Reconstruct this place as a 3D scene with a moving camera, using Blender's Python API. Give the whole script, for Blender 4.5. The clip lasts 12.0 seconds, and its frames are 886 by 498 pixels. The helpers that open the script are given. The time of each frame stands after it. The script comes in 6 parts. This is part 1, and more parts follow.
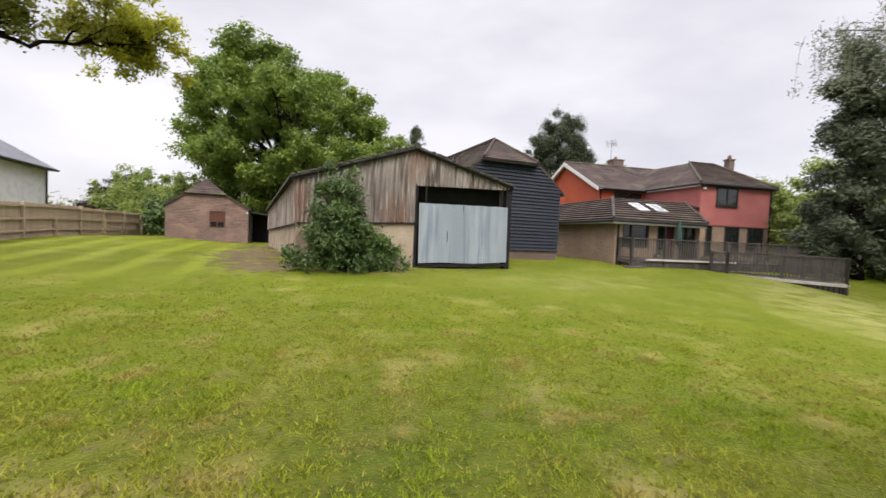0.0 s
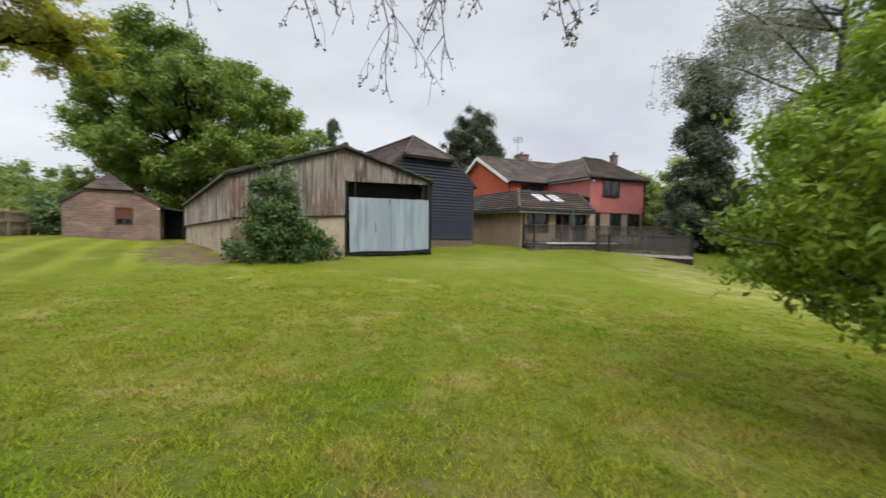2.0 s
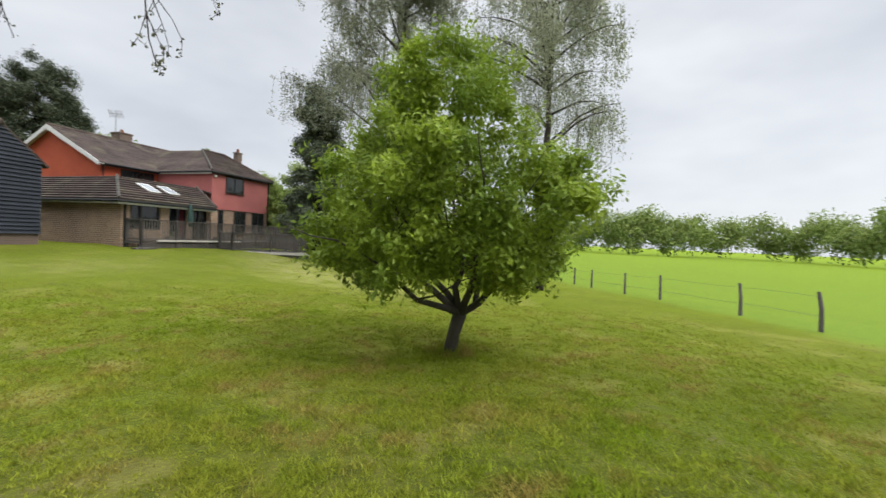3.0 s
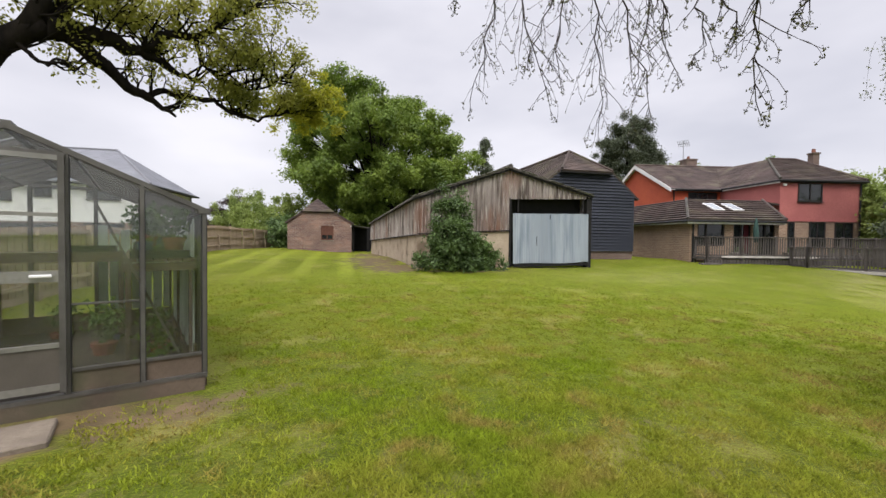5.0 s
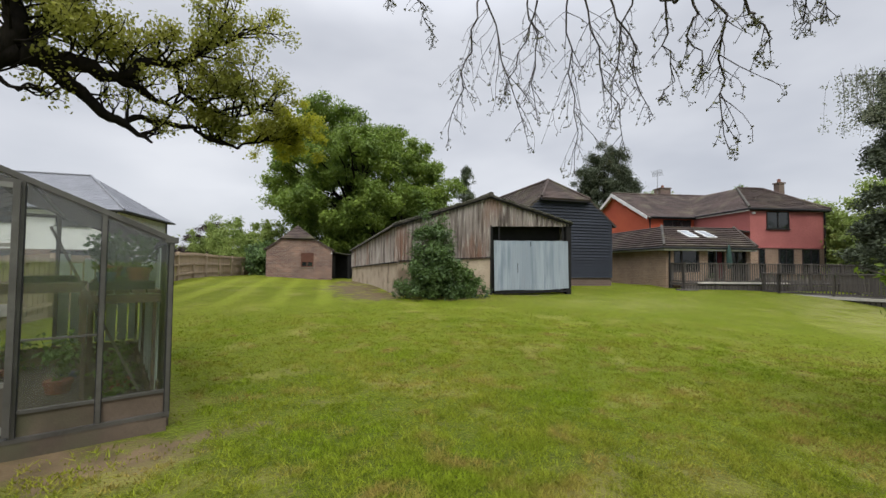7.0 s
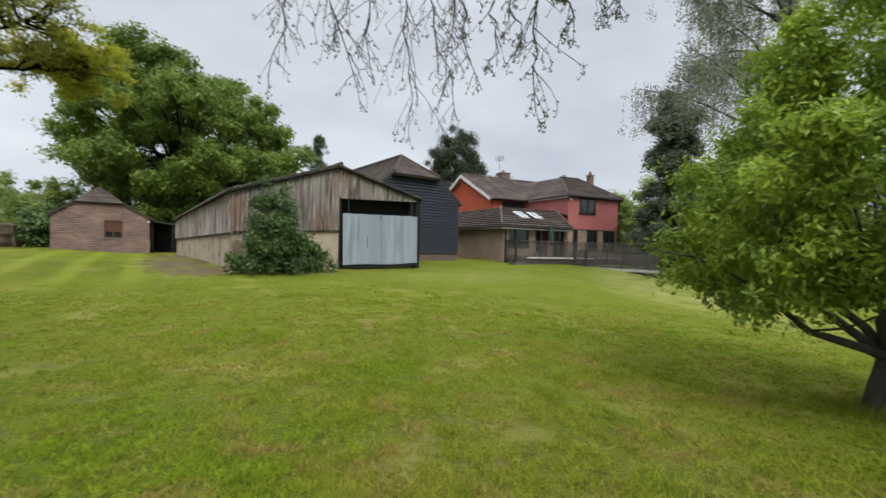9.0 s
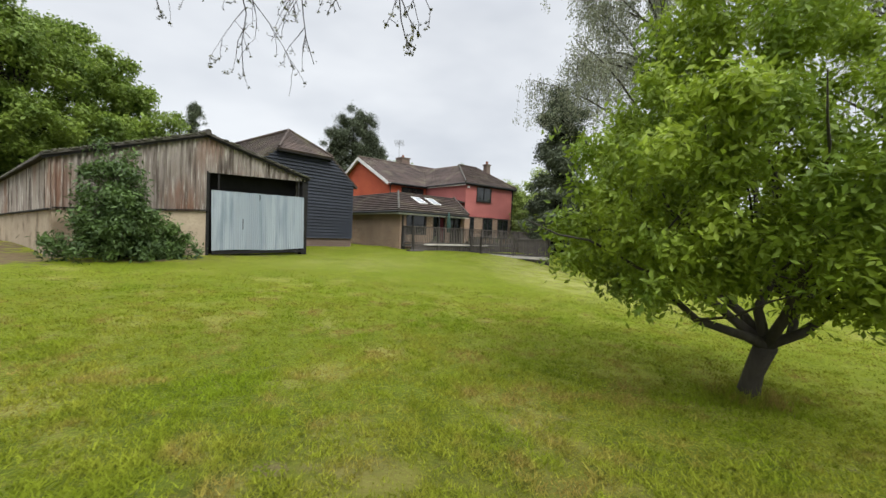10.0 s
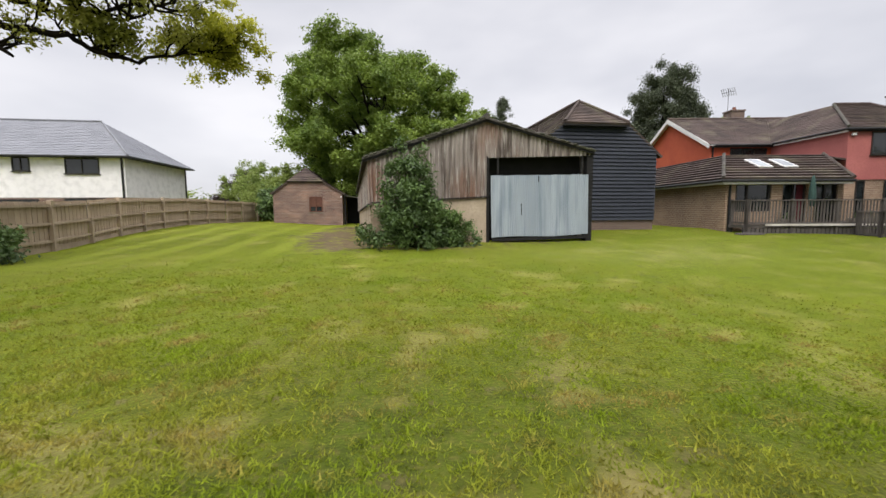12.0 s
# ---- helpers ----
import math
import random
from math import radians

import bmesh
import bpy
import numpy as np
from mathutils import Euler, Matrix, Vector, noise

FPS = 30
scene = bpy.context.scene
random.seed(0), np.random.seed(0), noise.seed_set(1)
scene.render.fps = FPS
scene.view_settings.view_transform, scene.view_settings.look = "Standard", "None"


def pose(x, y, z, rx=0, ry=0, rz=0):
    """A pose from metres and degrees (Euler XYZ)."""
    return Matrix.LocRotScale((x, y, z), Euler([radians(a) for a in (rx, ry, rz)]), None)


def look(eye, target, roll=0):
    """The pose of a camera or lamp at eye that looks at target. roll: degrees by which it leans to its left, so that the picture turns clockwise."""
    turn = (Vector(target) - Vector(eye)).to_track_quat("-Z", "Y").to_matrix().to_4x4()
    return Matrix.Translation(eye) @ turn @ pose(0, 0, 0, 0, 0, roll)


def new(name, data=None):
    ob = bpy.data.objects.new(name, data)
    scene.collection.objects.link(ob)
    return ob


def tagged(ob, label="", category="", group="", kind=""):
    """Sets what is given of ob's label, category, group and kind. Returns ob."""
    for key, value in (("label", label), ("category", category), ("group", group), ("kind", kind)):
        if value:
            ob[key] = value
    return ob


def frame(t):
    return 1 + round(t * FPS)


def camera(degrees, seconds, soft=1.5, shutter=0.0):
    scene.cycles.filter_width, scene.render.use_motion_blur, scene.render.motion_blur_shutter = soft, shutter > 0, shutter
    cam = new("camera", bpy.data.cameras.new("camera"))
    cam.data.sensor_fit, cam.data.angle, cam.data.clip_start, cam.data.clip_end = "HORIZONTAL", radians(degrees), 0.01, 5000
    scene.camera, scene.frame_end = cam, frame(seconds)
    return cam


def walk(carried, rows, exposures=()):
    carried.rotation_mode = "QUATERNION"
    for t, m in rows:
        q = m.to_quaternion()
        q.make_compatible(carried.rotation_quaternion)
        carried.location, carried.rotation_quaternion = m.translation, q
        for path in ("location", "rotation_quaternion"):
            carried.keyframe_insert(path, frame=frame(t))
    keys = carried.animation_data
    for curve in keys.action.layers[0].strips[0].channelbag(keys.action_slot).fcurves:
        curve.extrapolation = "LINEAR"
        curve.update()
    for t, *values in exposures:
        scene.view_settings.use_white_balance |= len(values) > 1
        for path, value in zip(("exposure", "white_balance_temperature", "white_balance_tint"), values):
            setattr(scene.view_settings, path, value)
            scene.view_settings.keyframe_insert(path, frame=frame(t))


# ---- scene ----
cam = camera(93.8, 12.0, shutter=0.22)
PATH = [
    (0, (0.969, -1.135, 2.217), (1.72, 0.717, 2.144), 2.6),
    (0.5, (0.832, -1.542, 2.21), (1.775, 0.222, 2.19), 0.9),
    (1, (0.513, -1.886, 2.192), (1.399, -0.094, 2.141), 0.9),
    (1.5, (0.157, -2.223, 2.189), (0.942, -0.387, 2.078), 0.3),
    (2, (-0.058, -2.592, 2.16), (1.037, -0.921, 2.058), 1.1),
    (2.5, (-0.35, -2.873, 2.153), (1.285, -1.724, 2.068), 2.1),
    (2.7, (-0.405, -3.058, 2.149), (1.443, -2.297, 2.088), 3.2),
    (3.1, (-0.62, -3.2, 2.15), (1.36, -2.95, 2.10), 2.4),
    (3.8, (-1.03, -3.4, 2.18), (0.36, -1.97, 2.07), 0.8),
    (4.3, (-1.201, -3.467, 2.195), (-0.564, -1.576, 2.056), 0.1),
    (4.5, (-1.225, -3.479, 2.195), (-0.666, -1.562, 2.083), 0.8),
    (5, (-1.236, -3.477, 2.2), (-0.766, -1.534, 2.147), 0.7),
    (5.5, (-1.235, -3.479, 2.2), (-0.787, -1.53, 2.209), 0.9),
    (6, (-1.223, -3.434, 2.215), (-0.643, -1.522, 2.288), 0.7),
    (6.5, (-1.175, -3.412, 2.252), (-0.558, -1.512, 2.351), 0.4),
    (6.7, (-1.177, -3.419, 2.238), (-0.625, -1.499, 2.331), 0.5),
    (8.3, (-1.188, -3.431, 2.22), (-0.583, -1.525, 2.21), 1.2),
    (8.5, (-1.135, -3.405, 2.201), (-0.371, -1.557, 2.189), 1.5),
    (9, (-0.843, -3.315, 2.154), (0.325, -1.692, 2.126), 1.5),
    (9.5, (-0.457, -3.189, 2.161), (0.965, -1.784, 2.102), 1.5),
    (10, (-0.042, -2.842, 2.089), (1.475, -1.541, 2.015), 2.4),
    (10.5, (0.43, -2.522, 2.101), (1.941, -1.215, 2.02), 2.8),
    (11, (0.918, -2.031, 2.114), (2.146, -0.459, 1.975), 1.9),
    (11.5, (1.31, -1.608, 2.164), (1.879, 0.3, 1.98), 2.3),
    (12, (1.782, -1.193, 2.171), (2.084, 0.774, 1.975), -0.3),
]
walk(cam, [(t, look(eye, target, roll)) for t, eye, target, roll in PATH],
     exposures=((0, 0.58, 6700, 14), (0.5, 0.48, 6700, 14), (1.2, 0.31, 6550, 9), (2.0, 0.36, 6430, 8), (2.7, 0.38, 6450, 6), (4.5, 0.50, 6600, 15), (5.5, 0.34, 6480, 12), (6.7, 0.2, 6450, 9), (8.5, 0.22, 6280, 8), (9.5, 0.34, 6350, 5), (10.5, 0.60, 6700, 9), (11.3, 0.54, 6700, 14), (12, 0.44, 6650, 11)))

# ---- sky, sun ----
world = bpy.data.worlds.new("overcast")
scene.world = world
world.use_nodes = True
wn, wl = world.node_tree.nodes, world.node_tree.links
wn.clear()
w_out = wn.new("ShaderNodeOutputWorld")
w_bg = wn.new("ShaderNodeBackground")
w_sky = wn.new("ShaderNodeTexSky")
w_sky.sky_type, w_sky.sun_disc = 'NISHITA', False
w_sky.sun_elevation, w_sky.sun_rotation = radians(51), radians(198)
w_co = wn.new("ShaderNodeTexCoord")
w_sep = wn.new("ShaderNodeSeparateXYZ")
w_map = wn.new("ShaderNodeMapping")
w_map.inputs["Scale"].default_value = (1.0, 1.0, 2.6)
w_noise = wn.new("ShaderNodeTexNoise")
w_noise.inputs["Scale"].default_value, w_noise.inputs["Detail"].default_value = 1.9, 4.0
w_noise.inputs["Roughness"].default_value = 0.5
w_cloud = wn.new("ShaderNodeValToRGB")
w_cloud.color_ramp.elements[0].position, w_cloud.color_ramp.elements[0].color = 0.30, (4.9, 5.05, 5.6, 1)
w_cloud.color_ramp.elements[1].position, w_cloud.color_ramp.elements[1].color = 0.72, (7.3, 7.35, 7.75, 1)
w_grad = wn.new("ShaderNodeMapRange")
w_grad.interpolation_type = 'SMOOTHSTEP'
for key, value in (("From Min", 0.45), ("From Max", 0.95), ("To Min", 1.0), ("To Max", 4.1)):
    w_grad.inputs[key].default_value = value
w_mul = wn.new("ShaderNodeVectorMath")
w_mul.operation = 'SCALE'
w_mix = wn.new("ShaderNodeMix")
w_mix.data_type = 'RGBA'
w_mix.inputs["Factor"].default_value = 0.92
wl.new(w_co.outputs["Generated"], w_map.inputs["Vector"])
wl.new(w_co.outputs["Generated"], w_sep.inputs["Vector"])
wl.new(w_map.outputs["Vector"], w_noise.inputs["Vector"])
wl.new(w_noise.outputs["Fac"], w_cloud.inputs["Fac"])
wl.new(w_sep.outputs["Z"], w_grad.inputs["Value"])
wl.new(w_cloud.outputs["Color"], w_mul.inputs["Vector"])
wl.new(w_grad.outputs["Result"], w_mul.inputs["Scale"])
wl.new(w_sky.outputs["Color"], w_mix.inputs["A"])
wl.new(w_mul.outputs["Vector"], w_mix.inputs["B"])
wl.new(w_mix.outputs["Result"], w_bg.inputs["Color"])
w_bg.inputs["Strength"].default_value = 0.1
wl.new(w_bg.outputs["Background"], w_out.inputs["Surface"])

sun = new("sun", bpy.data.lights.new("sun", 'SUN'))
sun.data.energy, sun.data.angle, sun.data.color = 1.75, radians(30), (1.0, 0.97, 0.92)
sun.matrix_basis = look((-7, -21, 27), (0, 0, 0))


# ---- materials ----
def material(name, base, dark=None, scale=3.0, fine=40.0, rough=0.85, bump=0.15, metal=0.0, streak=None, spec=0.3,
             amount=(0.35, 0.65), bump_fine=60.0, stain=None, stain_scale=0.8, island=0.0, trans=0.0, squash=(1, 1, 1), pale=None):
    """Two scales of colour variation, fine relief, optional upright streaks, stains and per-piece variation."""
    m = bpy.data.materials.new(name)
    m.use_nodes = True
    n, l = m.node_tree.nodes, m.node_tree.links
    bsdf = n["Principled BSDF"]
    bsdf.inputs["Roughness"].default_value, bsdf.inputs["Metallic"].default_value = rough, metal
    bsdf.inputs["Specular IOR Level"].default_value = spec
    co = n.new("ShaderNodeTexCoord")
    mp = n.new("ShaderNodeMapping")
    mp.inputs["Scale"].default_value = squash
    l.new(co.outputs["Object"], mp.inputs["Vector"])

    def blob(s, detail=3.0, source=mp):
        t = n.new("ShaderNodeTexNoise")
        t.inputs["Scale"].default_value, t.inputs["Detail"].default_value = s, detail
        l.new(source.outputs["Vector"], t.inputs["Vector"])
        return t.outputs["Fac"]

    def ramp(fac, lo, hi):
        r = n.new("ShaderNodeMapRange")
        r.inputs["From Min"].default_value, r.inputs["From Max"].default_value = lo, hi
        l.new(fac, r.inputs["Value"])
        return r.outputs["Result"]

    def mix(fac, a, b, mode='MIX'):
        x = n.new("ShaderNodeMix")
        x.data_type, x.blend_type = 'RGBA', mode
        if isinstance(fac, float):
            x.inputs["Factor"].default_value = fac
        else:
            l.new(fac, x.inputs["Factor"])
        for key, v in (("A", a), ("B", b)):
            if isinstance(v, tuple):
                x.inputs[key].default_value = (*v[:3], 1)
            else:
                l.new(v, x.inputs[key])
        return x.outputs["Result"]

    dark = dark or tuple(c * 0.7 for c in base)
    colour = mix(ramp(blob(scale), *amount), base, dark)
    half = tuple(c * 0.75 for c in base)
    colour = mix(ramp(blob(fine, 2.0), 0.45, 0.8), colour, half)
    if stain:
        colour = mix(ramp(blob(stain_scale, 5.0), 0.52, 0.68), colour, stain)
    if streak:
        sm = n.new("ShaderNodeMapping")
        sm.inputs["Scale"].default_value = (1, 1, 0.08)
        l.new(co.outputs["Object"], sm.inputs["Vector"])
        colour = mix(ramp(blob(5.0, 5.0, sm), 0.5, 0.68), colour, streak)
        if pale:
            colour = mix(ramp(blob(17.0, 3.0, sm), 0.55, 0.72), colour, pale)
            colour = mix(ramp(blob(13.0, 4.0, sm), 0.34, 0.22), colour, streak)
    if island:
        info = n.new("ShaderNodeObjectInfo")
        geo = n.new("ShaderNodeNewGeometry")
        add = n.new("ShaderNodeMath")
        add.operation = 'ADD'
        l.new(info.outputs["Random"], add.inputs[0])
        l.new(geo.outputs["Random Per Island"], add.inputs[1])
        hsv = n.new("ShaderNodeHueSaturation")
        l.new(colour, hsv.inputs["Color"])
        val = n.new("ShaderNodeMapRange")
        for key, v in (("From Min", 0.0), ("From Max", 2.0), ("To Min", 1 - island), ("To Max", 1 + island)):
            val.inputs[key].default_value = v
        l.new(add.outputs["Value"], val.inputs["Value"])
        l.new(val.outputs["Result"], hsv.inputs["Value"])
        colour = hsv.outputs["Color"]
    l.new(colour, bsdf.inputs["Base Color"])
    if bump:
        b = n.new("ShaderNodeBump")
        b.inputs["Strength"].default_value, b.inputs["Distance"].default_value = bump, 0.02
        l.new(blob(bump_fine, 4.0), b.inputs["Height"])
        l.new(b.outputs["Normal"], bsdf.inputs["Normal"])
    if trans:
        t = n.new("ShaderNodeBsdfTranslucent")
        l.new(colour, t.inputs["Color"])
        sh = n.new("ShaderNodeMixShader")
        sh.inputs["Fac"].default_value = trans
        l.new(bsdf.outputs["BSDF"], sh.inputs[1])
        l.new(t.outputs["BSDF"], sh.inputs[2])
        l.new(sh.outputs["Shader"], n["Material Output"].inputs["Surface"])
    return m


def brickwork(name, a, b, mortar, size=1.0, bump=0.4):
    """Stretcher courses 75 mm high and 225 mm long, laid on upright walls."""
    m = material(name, a, b, scale=1.2, fine=9.0)
    n, l = m.node_tree.nodes, m.node_tree.links
    bsdf = n["Principled BSDF"]
    co = n.new("ShaderNodeTexCoord")
    sep = n.new("ShaderNodeSeparateXYZ")
    l.new(co.outputs["Object"], sep.inputs["Vector"])
    add = n.new("ShaderNodeMath")
    l.new(sep.outputs["X"], add.inputs[0])
    l.new(sep.outputs["Y"], add.inputs[1])
    com = n.new("ShaderNodeCombineXYZ")
    l.new(add.outputs["Value"], com.inputs["X"])
    l.new(sep.outputs["Z"], com.inputs["Y"])
    br = n.new("ShaderNodeTexBrick")
    br.inputs["Scale"].default_value = 1.0
    br.inputs["Brick Width"].default_value, br.inputs["Row Height"].default_value = 0.225 * size, 0.075 * size
    br.inputs["Mortar Size"].default_value, br.inputs["Mortar Smooth"].default_value = 0.006 * size, 0.3
    br.inputs["Mortar"].default_value = (*mortar, 1)
    br.inputs["Color2"].default_value = (*b, 1)
    br.inputs["Bias"].default_value = -0.25
    l.new(com.outputs["Vector"], br.inputs["Vector"])
    old = bsdf.inputs["Base Color"].links[0].from_socket
    l.new(old, br.inputs["Color1"])
    l.new(br.outputs["Color"], bsdf.inputs["Base Color"])
    bp = n.new("ShaderNodeBump")
    bp.inputs["Strength"].default_value, bp.inputs["Distance"].default_value = bump, 0.01
    bp.invert = True
    l.new(br.outputs["Fac"], bp.inputs["Height"])
    l.new(bp.outputs["Normal"], bsdf.inputs["Normal"])
    return m


def glass(name, tint=(0.9, 0.95, 0.93), dirt=0.12):
    """A thin pane: mostly clear, with gloss that grows to grazing, and a film of dirt."""
    m = bpy.data.materials.new(name)
    m.use_nodes = True
    n, l = m.node_tree.nodes, m.node_tree.links
    n.remove(n["Principled BSDF"])
    clear = n.new("ShaderNodeBsdfTransparent")
    clear.inputs["Color"].default_value = (*tint, 1)
    gloss = n.new("ShaderNodeBsdfGlossy")
    gloss.inputs["Roughness"].default_value = 0.03
    film = n.new("ShaderNodeBsdfTranslucent")
    film.inputs["Color"].default_value = (0.55, 0.55, 0.48, 1)
    fres = n.new("ShaderNodeFresnel")
    fres.inputs["IOR"].default_value = 1.5
    tex = n.new("ShaderNodeTexNoise")
    tex.inputs["Scale"].default_value, tex.inputs["Detail"].default_value = 2.5, 6.0
    co = n.new("ShaderNodeTexCoord")
    l.new(co.outputs["Object"], tex.inputs["Vector"])
    rng = n.new("ShaderNodeMapRange")
    for key, v in (("From Min", 0.35), ("From Max", 0.75), ("To Min", dirt * 0.3), ("To Max", dirt * 2)):
        rng.inputs[key].default_value = v
    l.new(tex.outputs["Fac"], rng.inputs["Value"])
    a, b = n.new("ShaderNodeMixShader"), n.new("ShaderNodeMixShader")
    l.new(rng.outputs["Result"], a.inputs["Fac"])
    l.new(clear.outputs["BSDF"], a.inputs[1])
    l.new(film.outputs["BSDF"], a.inputs[2])
    l.new(fres.outputs["Fac"], b.inputs["Fac"])
    l.new(a.outputs["Shader"], b.inputs[1])
    l.new(gloss.outputs["BSDF"], b.inputs[2])
    l.new(b.outputs["Shader"], n["Material Output"].inputs["Surface"])
    return m


def lawn_material():
    """Mown turf: lush and dry patches, mowing bands, bare worn ground where the verge is."""
    m = bpy.data.materials.new("lawn")
    m.use_nodes = True
    n, l = m.node_tree.nodes, m.node_tree.links
    bsdf = n["Principled BSDF"]
    bsdf.inputs["Roughness"].default_value, bsdf.inputs["Specular IOR Level"].default_value = 0.9, 0.15
    bsdf.inputs["Sheen Roughness"].default_value = 0.33
    bsdf.inputs["Sheen Tint"].default_value = (0.68, 0.87, 0.03, 1)
    co = n.new("ShaderNodeTexCoord")

    def blob(s, d, lo, hi, sc=(1, 1, 1)):
        mp = n.new("ShaderNodeMapping")
        mp.inputs["Scale"].default_value = sc
        l.new(co.outputs["Object"], mp.inputs["Vector"])
        t = n.new("ShaderNodeTexNoise")
        t.inputs["Scale"].default_value, t.inputs["Detail"].default_value = s, d
        l.new(mp.outputs["Vector"], t.inputs["Vector"])
        r = n.new("ShaderNodeMapRange")
        r.inputs["From Min"].default_value, r.inputs["From Max"].default_value = lo, hi
        l.new(t.outputs["Fac"], r.inputs["Value"])
        return r.outputs["Result"], t.outputs["Fac"]

    def mix(f, a, b):
        x = n.new("ShaderNodeMix")
        x.data_type = 'RGBA'
        l.new(f, x.inputs["Factor"])
        for key, v in (("A", a), ("B", b)):
            if isinstance(v, tuple):
                x.inputs[key].default_value = (*v, 1)
            else:
                l.new(v, x.inputs[key])
        return x.outputs["Result"]

    c = mix(blob(0.9, 4, 0.35, 0.65)[0], LAWN_LUSH, LAWN_PALE)
    c = mix(blob(0.28, 3, 0.5, 0.72)[0], c, LAWN_DRY)
    c = mix(blob(5, 6, 0.44, 0.72)[0], c, LAWN_DARK)
    c = mix(blob(18, 5, 0.50, 0.80)[0], c, LAWN_STRAW)
    c = mix(blob(2.2, 6, 0.60, 0.76)[0], c, LAWN_STRAW)
    # thatch and small worn spots
    c = mix(blob(1.1, 7, 0.53, 0.72)[0], c, (0.155, 0.130, 0.045))
    c = mix(blob(3.4, 5, 0.66, 0.74)[0], c, (0.085, 0.068, 0.032))
    # mowing bands towards the brick outbuilding
    sep = n.new("ShaderNodeSeparateXYZ")
    l.new(co.outputs["Object"], sep.inputs["Vector"])
    wave = n.new("ShaderNodeMath")
    wave.operation = 'SINE'
    sc = n.new("ShaderNodeMath")
    sc.operation = 'MULTIPLY'
    sc.inputs[1].default_value = 4.2
    l.new(sep.outputs["X"], sc.inputs[0])
    l.new(sc.outputs["Value"], wave.inputs[0])
    band = n.new("ShaderNodeMapRange")
    for key, v in (("From Min", 0.1), ("From Max", 0.9), ("To Min", 0.0), ("To Max", 0.55)):
        band.inputs[key].default_value = v
    l.new(wave.outputs["Value"], band.inputs["Value"])
    out = band.outputs["Result"]
    for axis, lo, hi in (("Y", 7.5, 12.5), ("X", 1.8, -0.5)):
        edge = n.new("ShaderNodeMapRange")
        edge.inputs["From Min"].default_value, edge.inputs["From Max"].default_value = lo, hi
        l.new(sep.outputs[axis], edge.inputs["Value"])
        mul = n.new("ShaderNodeMath")
        mul.operation = 'MULTIPLY'
        l.new(out, mul.inputs[0])
        l.new(edge.outputs["Result"], mul.inputs[1])
        out = mul.outputs["Value"]
    c = mix(out, c, (0.195, 0.215, 0.03))
    vc = n.new("ShaderNodeVertexColor")
    vc.layer_name = "bare"
    # the worn ground is ragged: tufts of turf stand in it
    rag = n.new("ShaderNodeMath")
    rag.operation = 'MULTIPLY_ADD'
    l.new(blob(3.0, 6, 0.3, 0.7)[0], rag.inputs[0])
    rag.inputs[1].default_value = 0.9
    rag.inputs[2].default_value = -0.45
    worn = n.new("ShaderNodeMath")
    split = n.new("ShaderNodeSeparateColor")
    l.new(vc.outputs["Color"], split.inputs["Color"])
    l.new(split.outputs["Red"], worn.inputs[0])
    l.new(rag.outputs["Value"], worn.inputs[1])
    rim = n.new("ShaderNodeMapRange")
    rim.inputs["From Min"].default_value, rim.inputs["From Max"].default_value, rim.inputs["To Max"].default_value = 0.3, 0.75, 0.88
    l.new(worn.outputs["Value"], rim.inputs["Value"])
    c = mix(rim.outputs["Result"], c, mix(blob(4.0, 6, 0.35, 0.65)[0], (0.15, 0.10, 0.063), (0.085, 0.058, 0.036)))
    dry = n.new("ShaderNodeMath")
    dry.operation = 'MULTIPLY'
    l.new(split.outputs["Green"], dry.inputs[0])
    l.new(blob(1.6, 8, 0.36, 0.56)[0], dry.inputs[1])
    c = mix(dry.outputs["Value"], c, (0.27, 0.225, 0.115))
    live = n.new("ShaderNodeMapRange")
    live.inputs["To Min"].default_value, live.inputs["To Max"].default_value = 0.80, 0.0
    l.new(rim.outputs["Result"], live.inputs["Value"])
    l.new(live.outputs["Result"], bsdf.inputs["Sheen Weight"])
    fc = n.new("ShaderNodeVertexColor")
    fc.layer_name = "meadow"
    c = mix(fc.outputs["Color"], c, (0.085, 0.145, 0.025))
    l.new(c, bsdf.inputs["Base Color"])
    bp = n.new("ShaderNodeBump")
    bp.inputs["Strength"].default_value, bp.inputs["Distance"].default_value = 0.35, 0.03
    l.new(blob(34, 6, 0, 1)[1], bp.inputs["Height"])
    l.new(bp.outputs["Normal"], bsdf.inputs["Normal"])
    return m


LAWN_LUSH, LAWN_PALE, LAWN_DRY = (0.042, 0.060, 0.005), (0.070, 0.081, 0.007), (0.082, 0.078, 0.013)
LAWN_DARK, LAWN_STRAW = (0.026, 0.033, 0.004), (0.10, 0.086, 0.022)
M_LAWN = lawn_material()
M_GRASS = material("grass_blade", (0.185, 0.25, 0.015), (0.245, 0.248, 0.032), scale=0.9, fine=3.5, rough=0.9, spec=0.1, bump=0, island=0.75, trans=0.4, stain=(0.27, 0.215, 0.055), stain_scale=2.3)
M_OAK = material("oak_leaf", (0.19, 0.26, 0.04), (0.09, 0.145, 0.026), scale=0.45, fine=5.0, rough=0.55, bump=0, island=0.5, trans=0.36)
M_OAK_NEW = material("oak_spring_leaf", (0.27, 0.27, 0.045), (0.17, 0.185, 0.032), scale=0.7, fine=6.0, rough=0.6, bump=0, island=0.4, trans=0.55)
M_FRUIT = material("fruit_tree_leaf", (0.25, 0.325, 0.03), (0.125, 0.19, 0.022), scale=1.3, fine=6.0, rough=0.5, bump=0, island=0.5, trans=0.42)
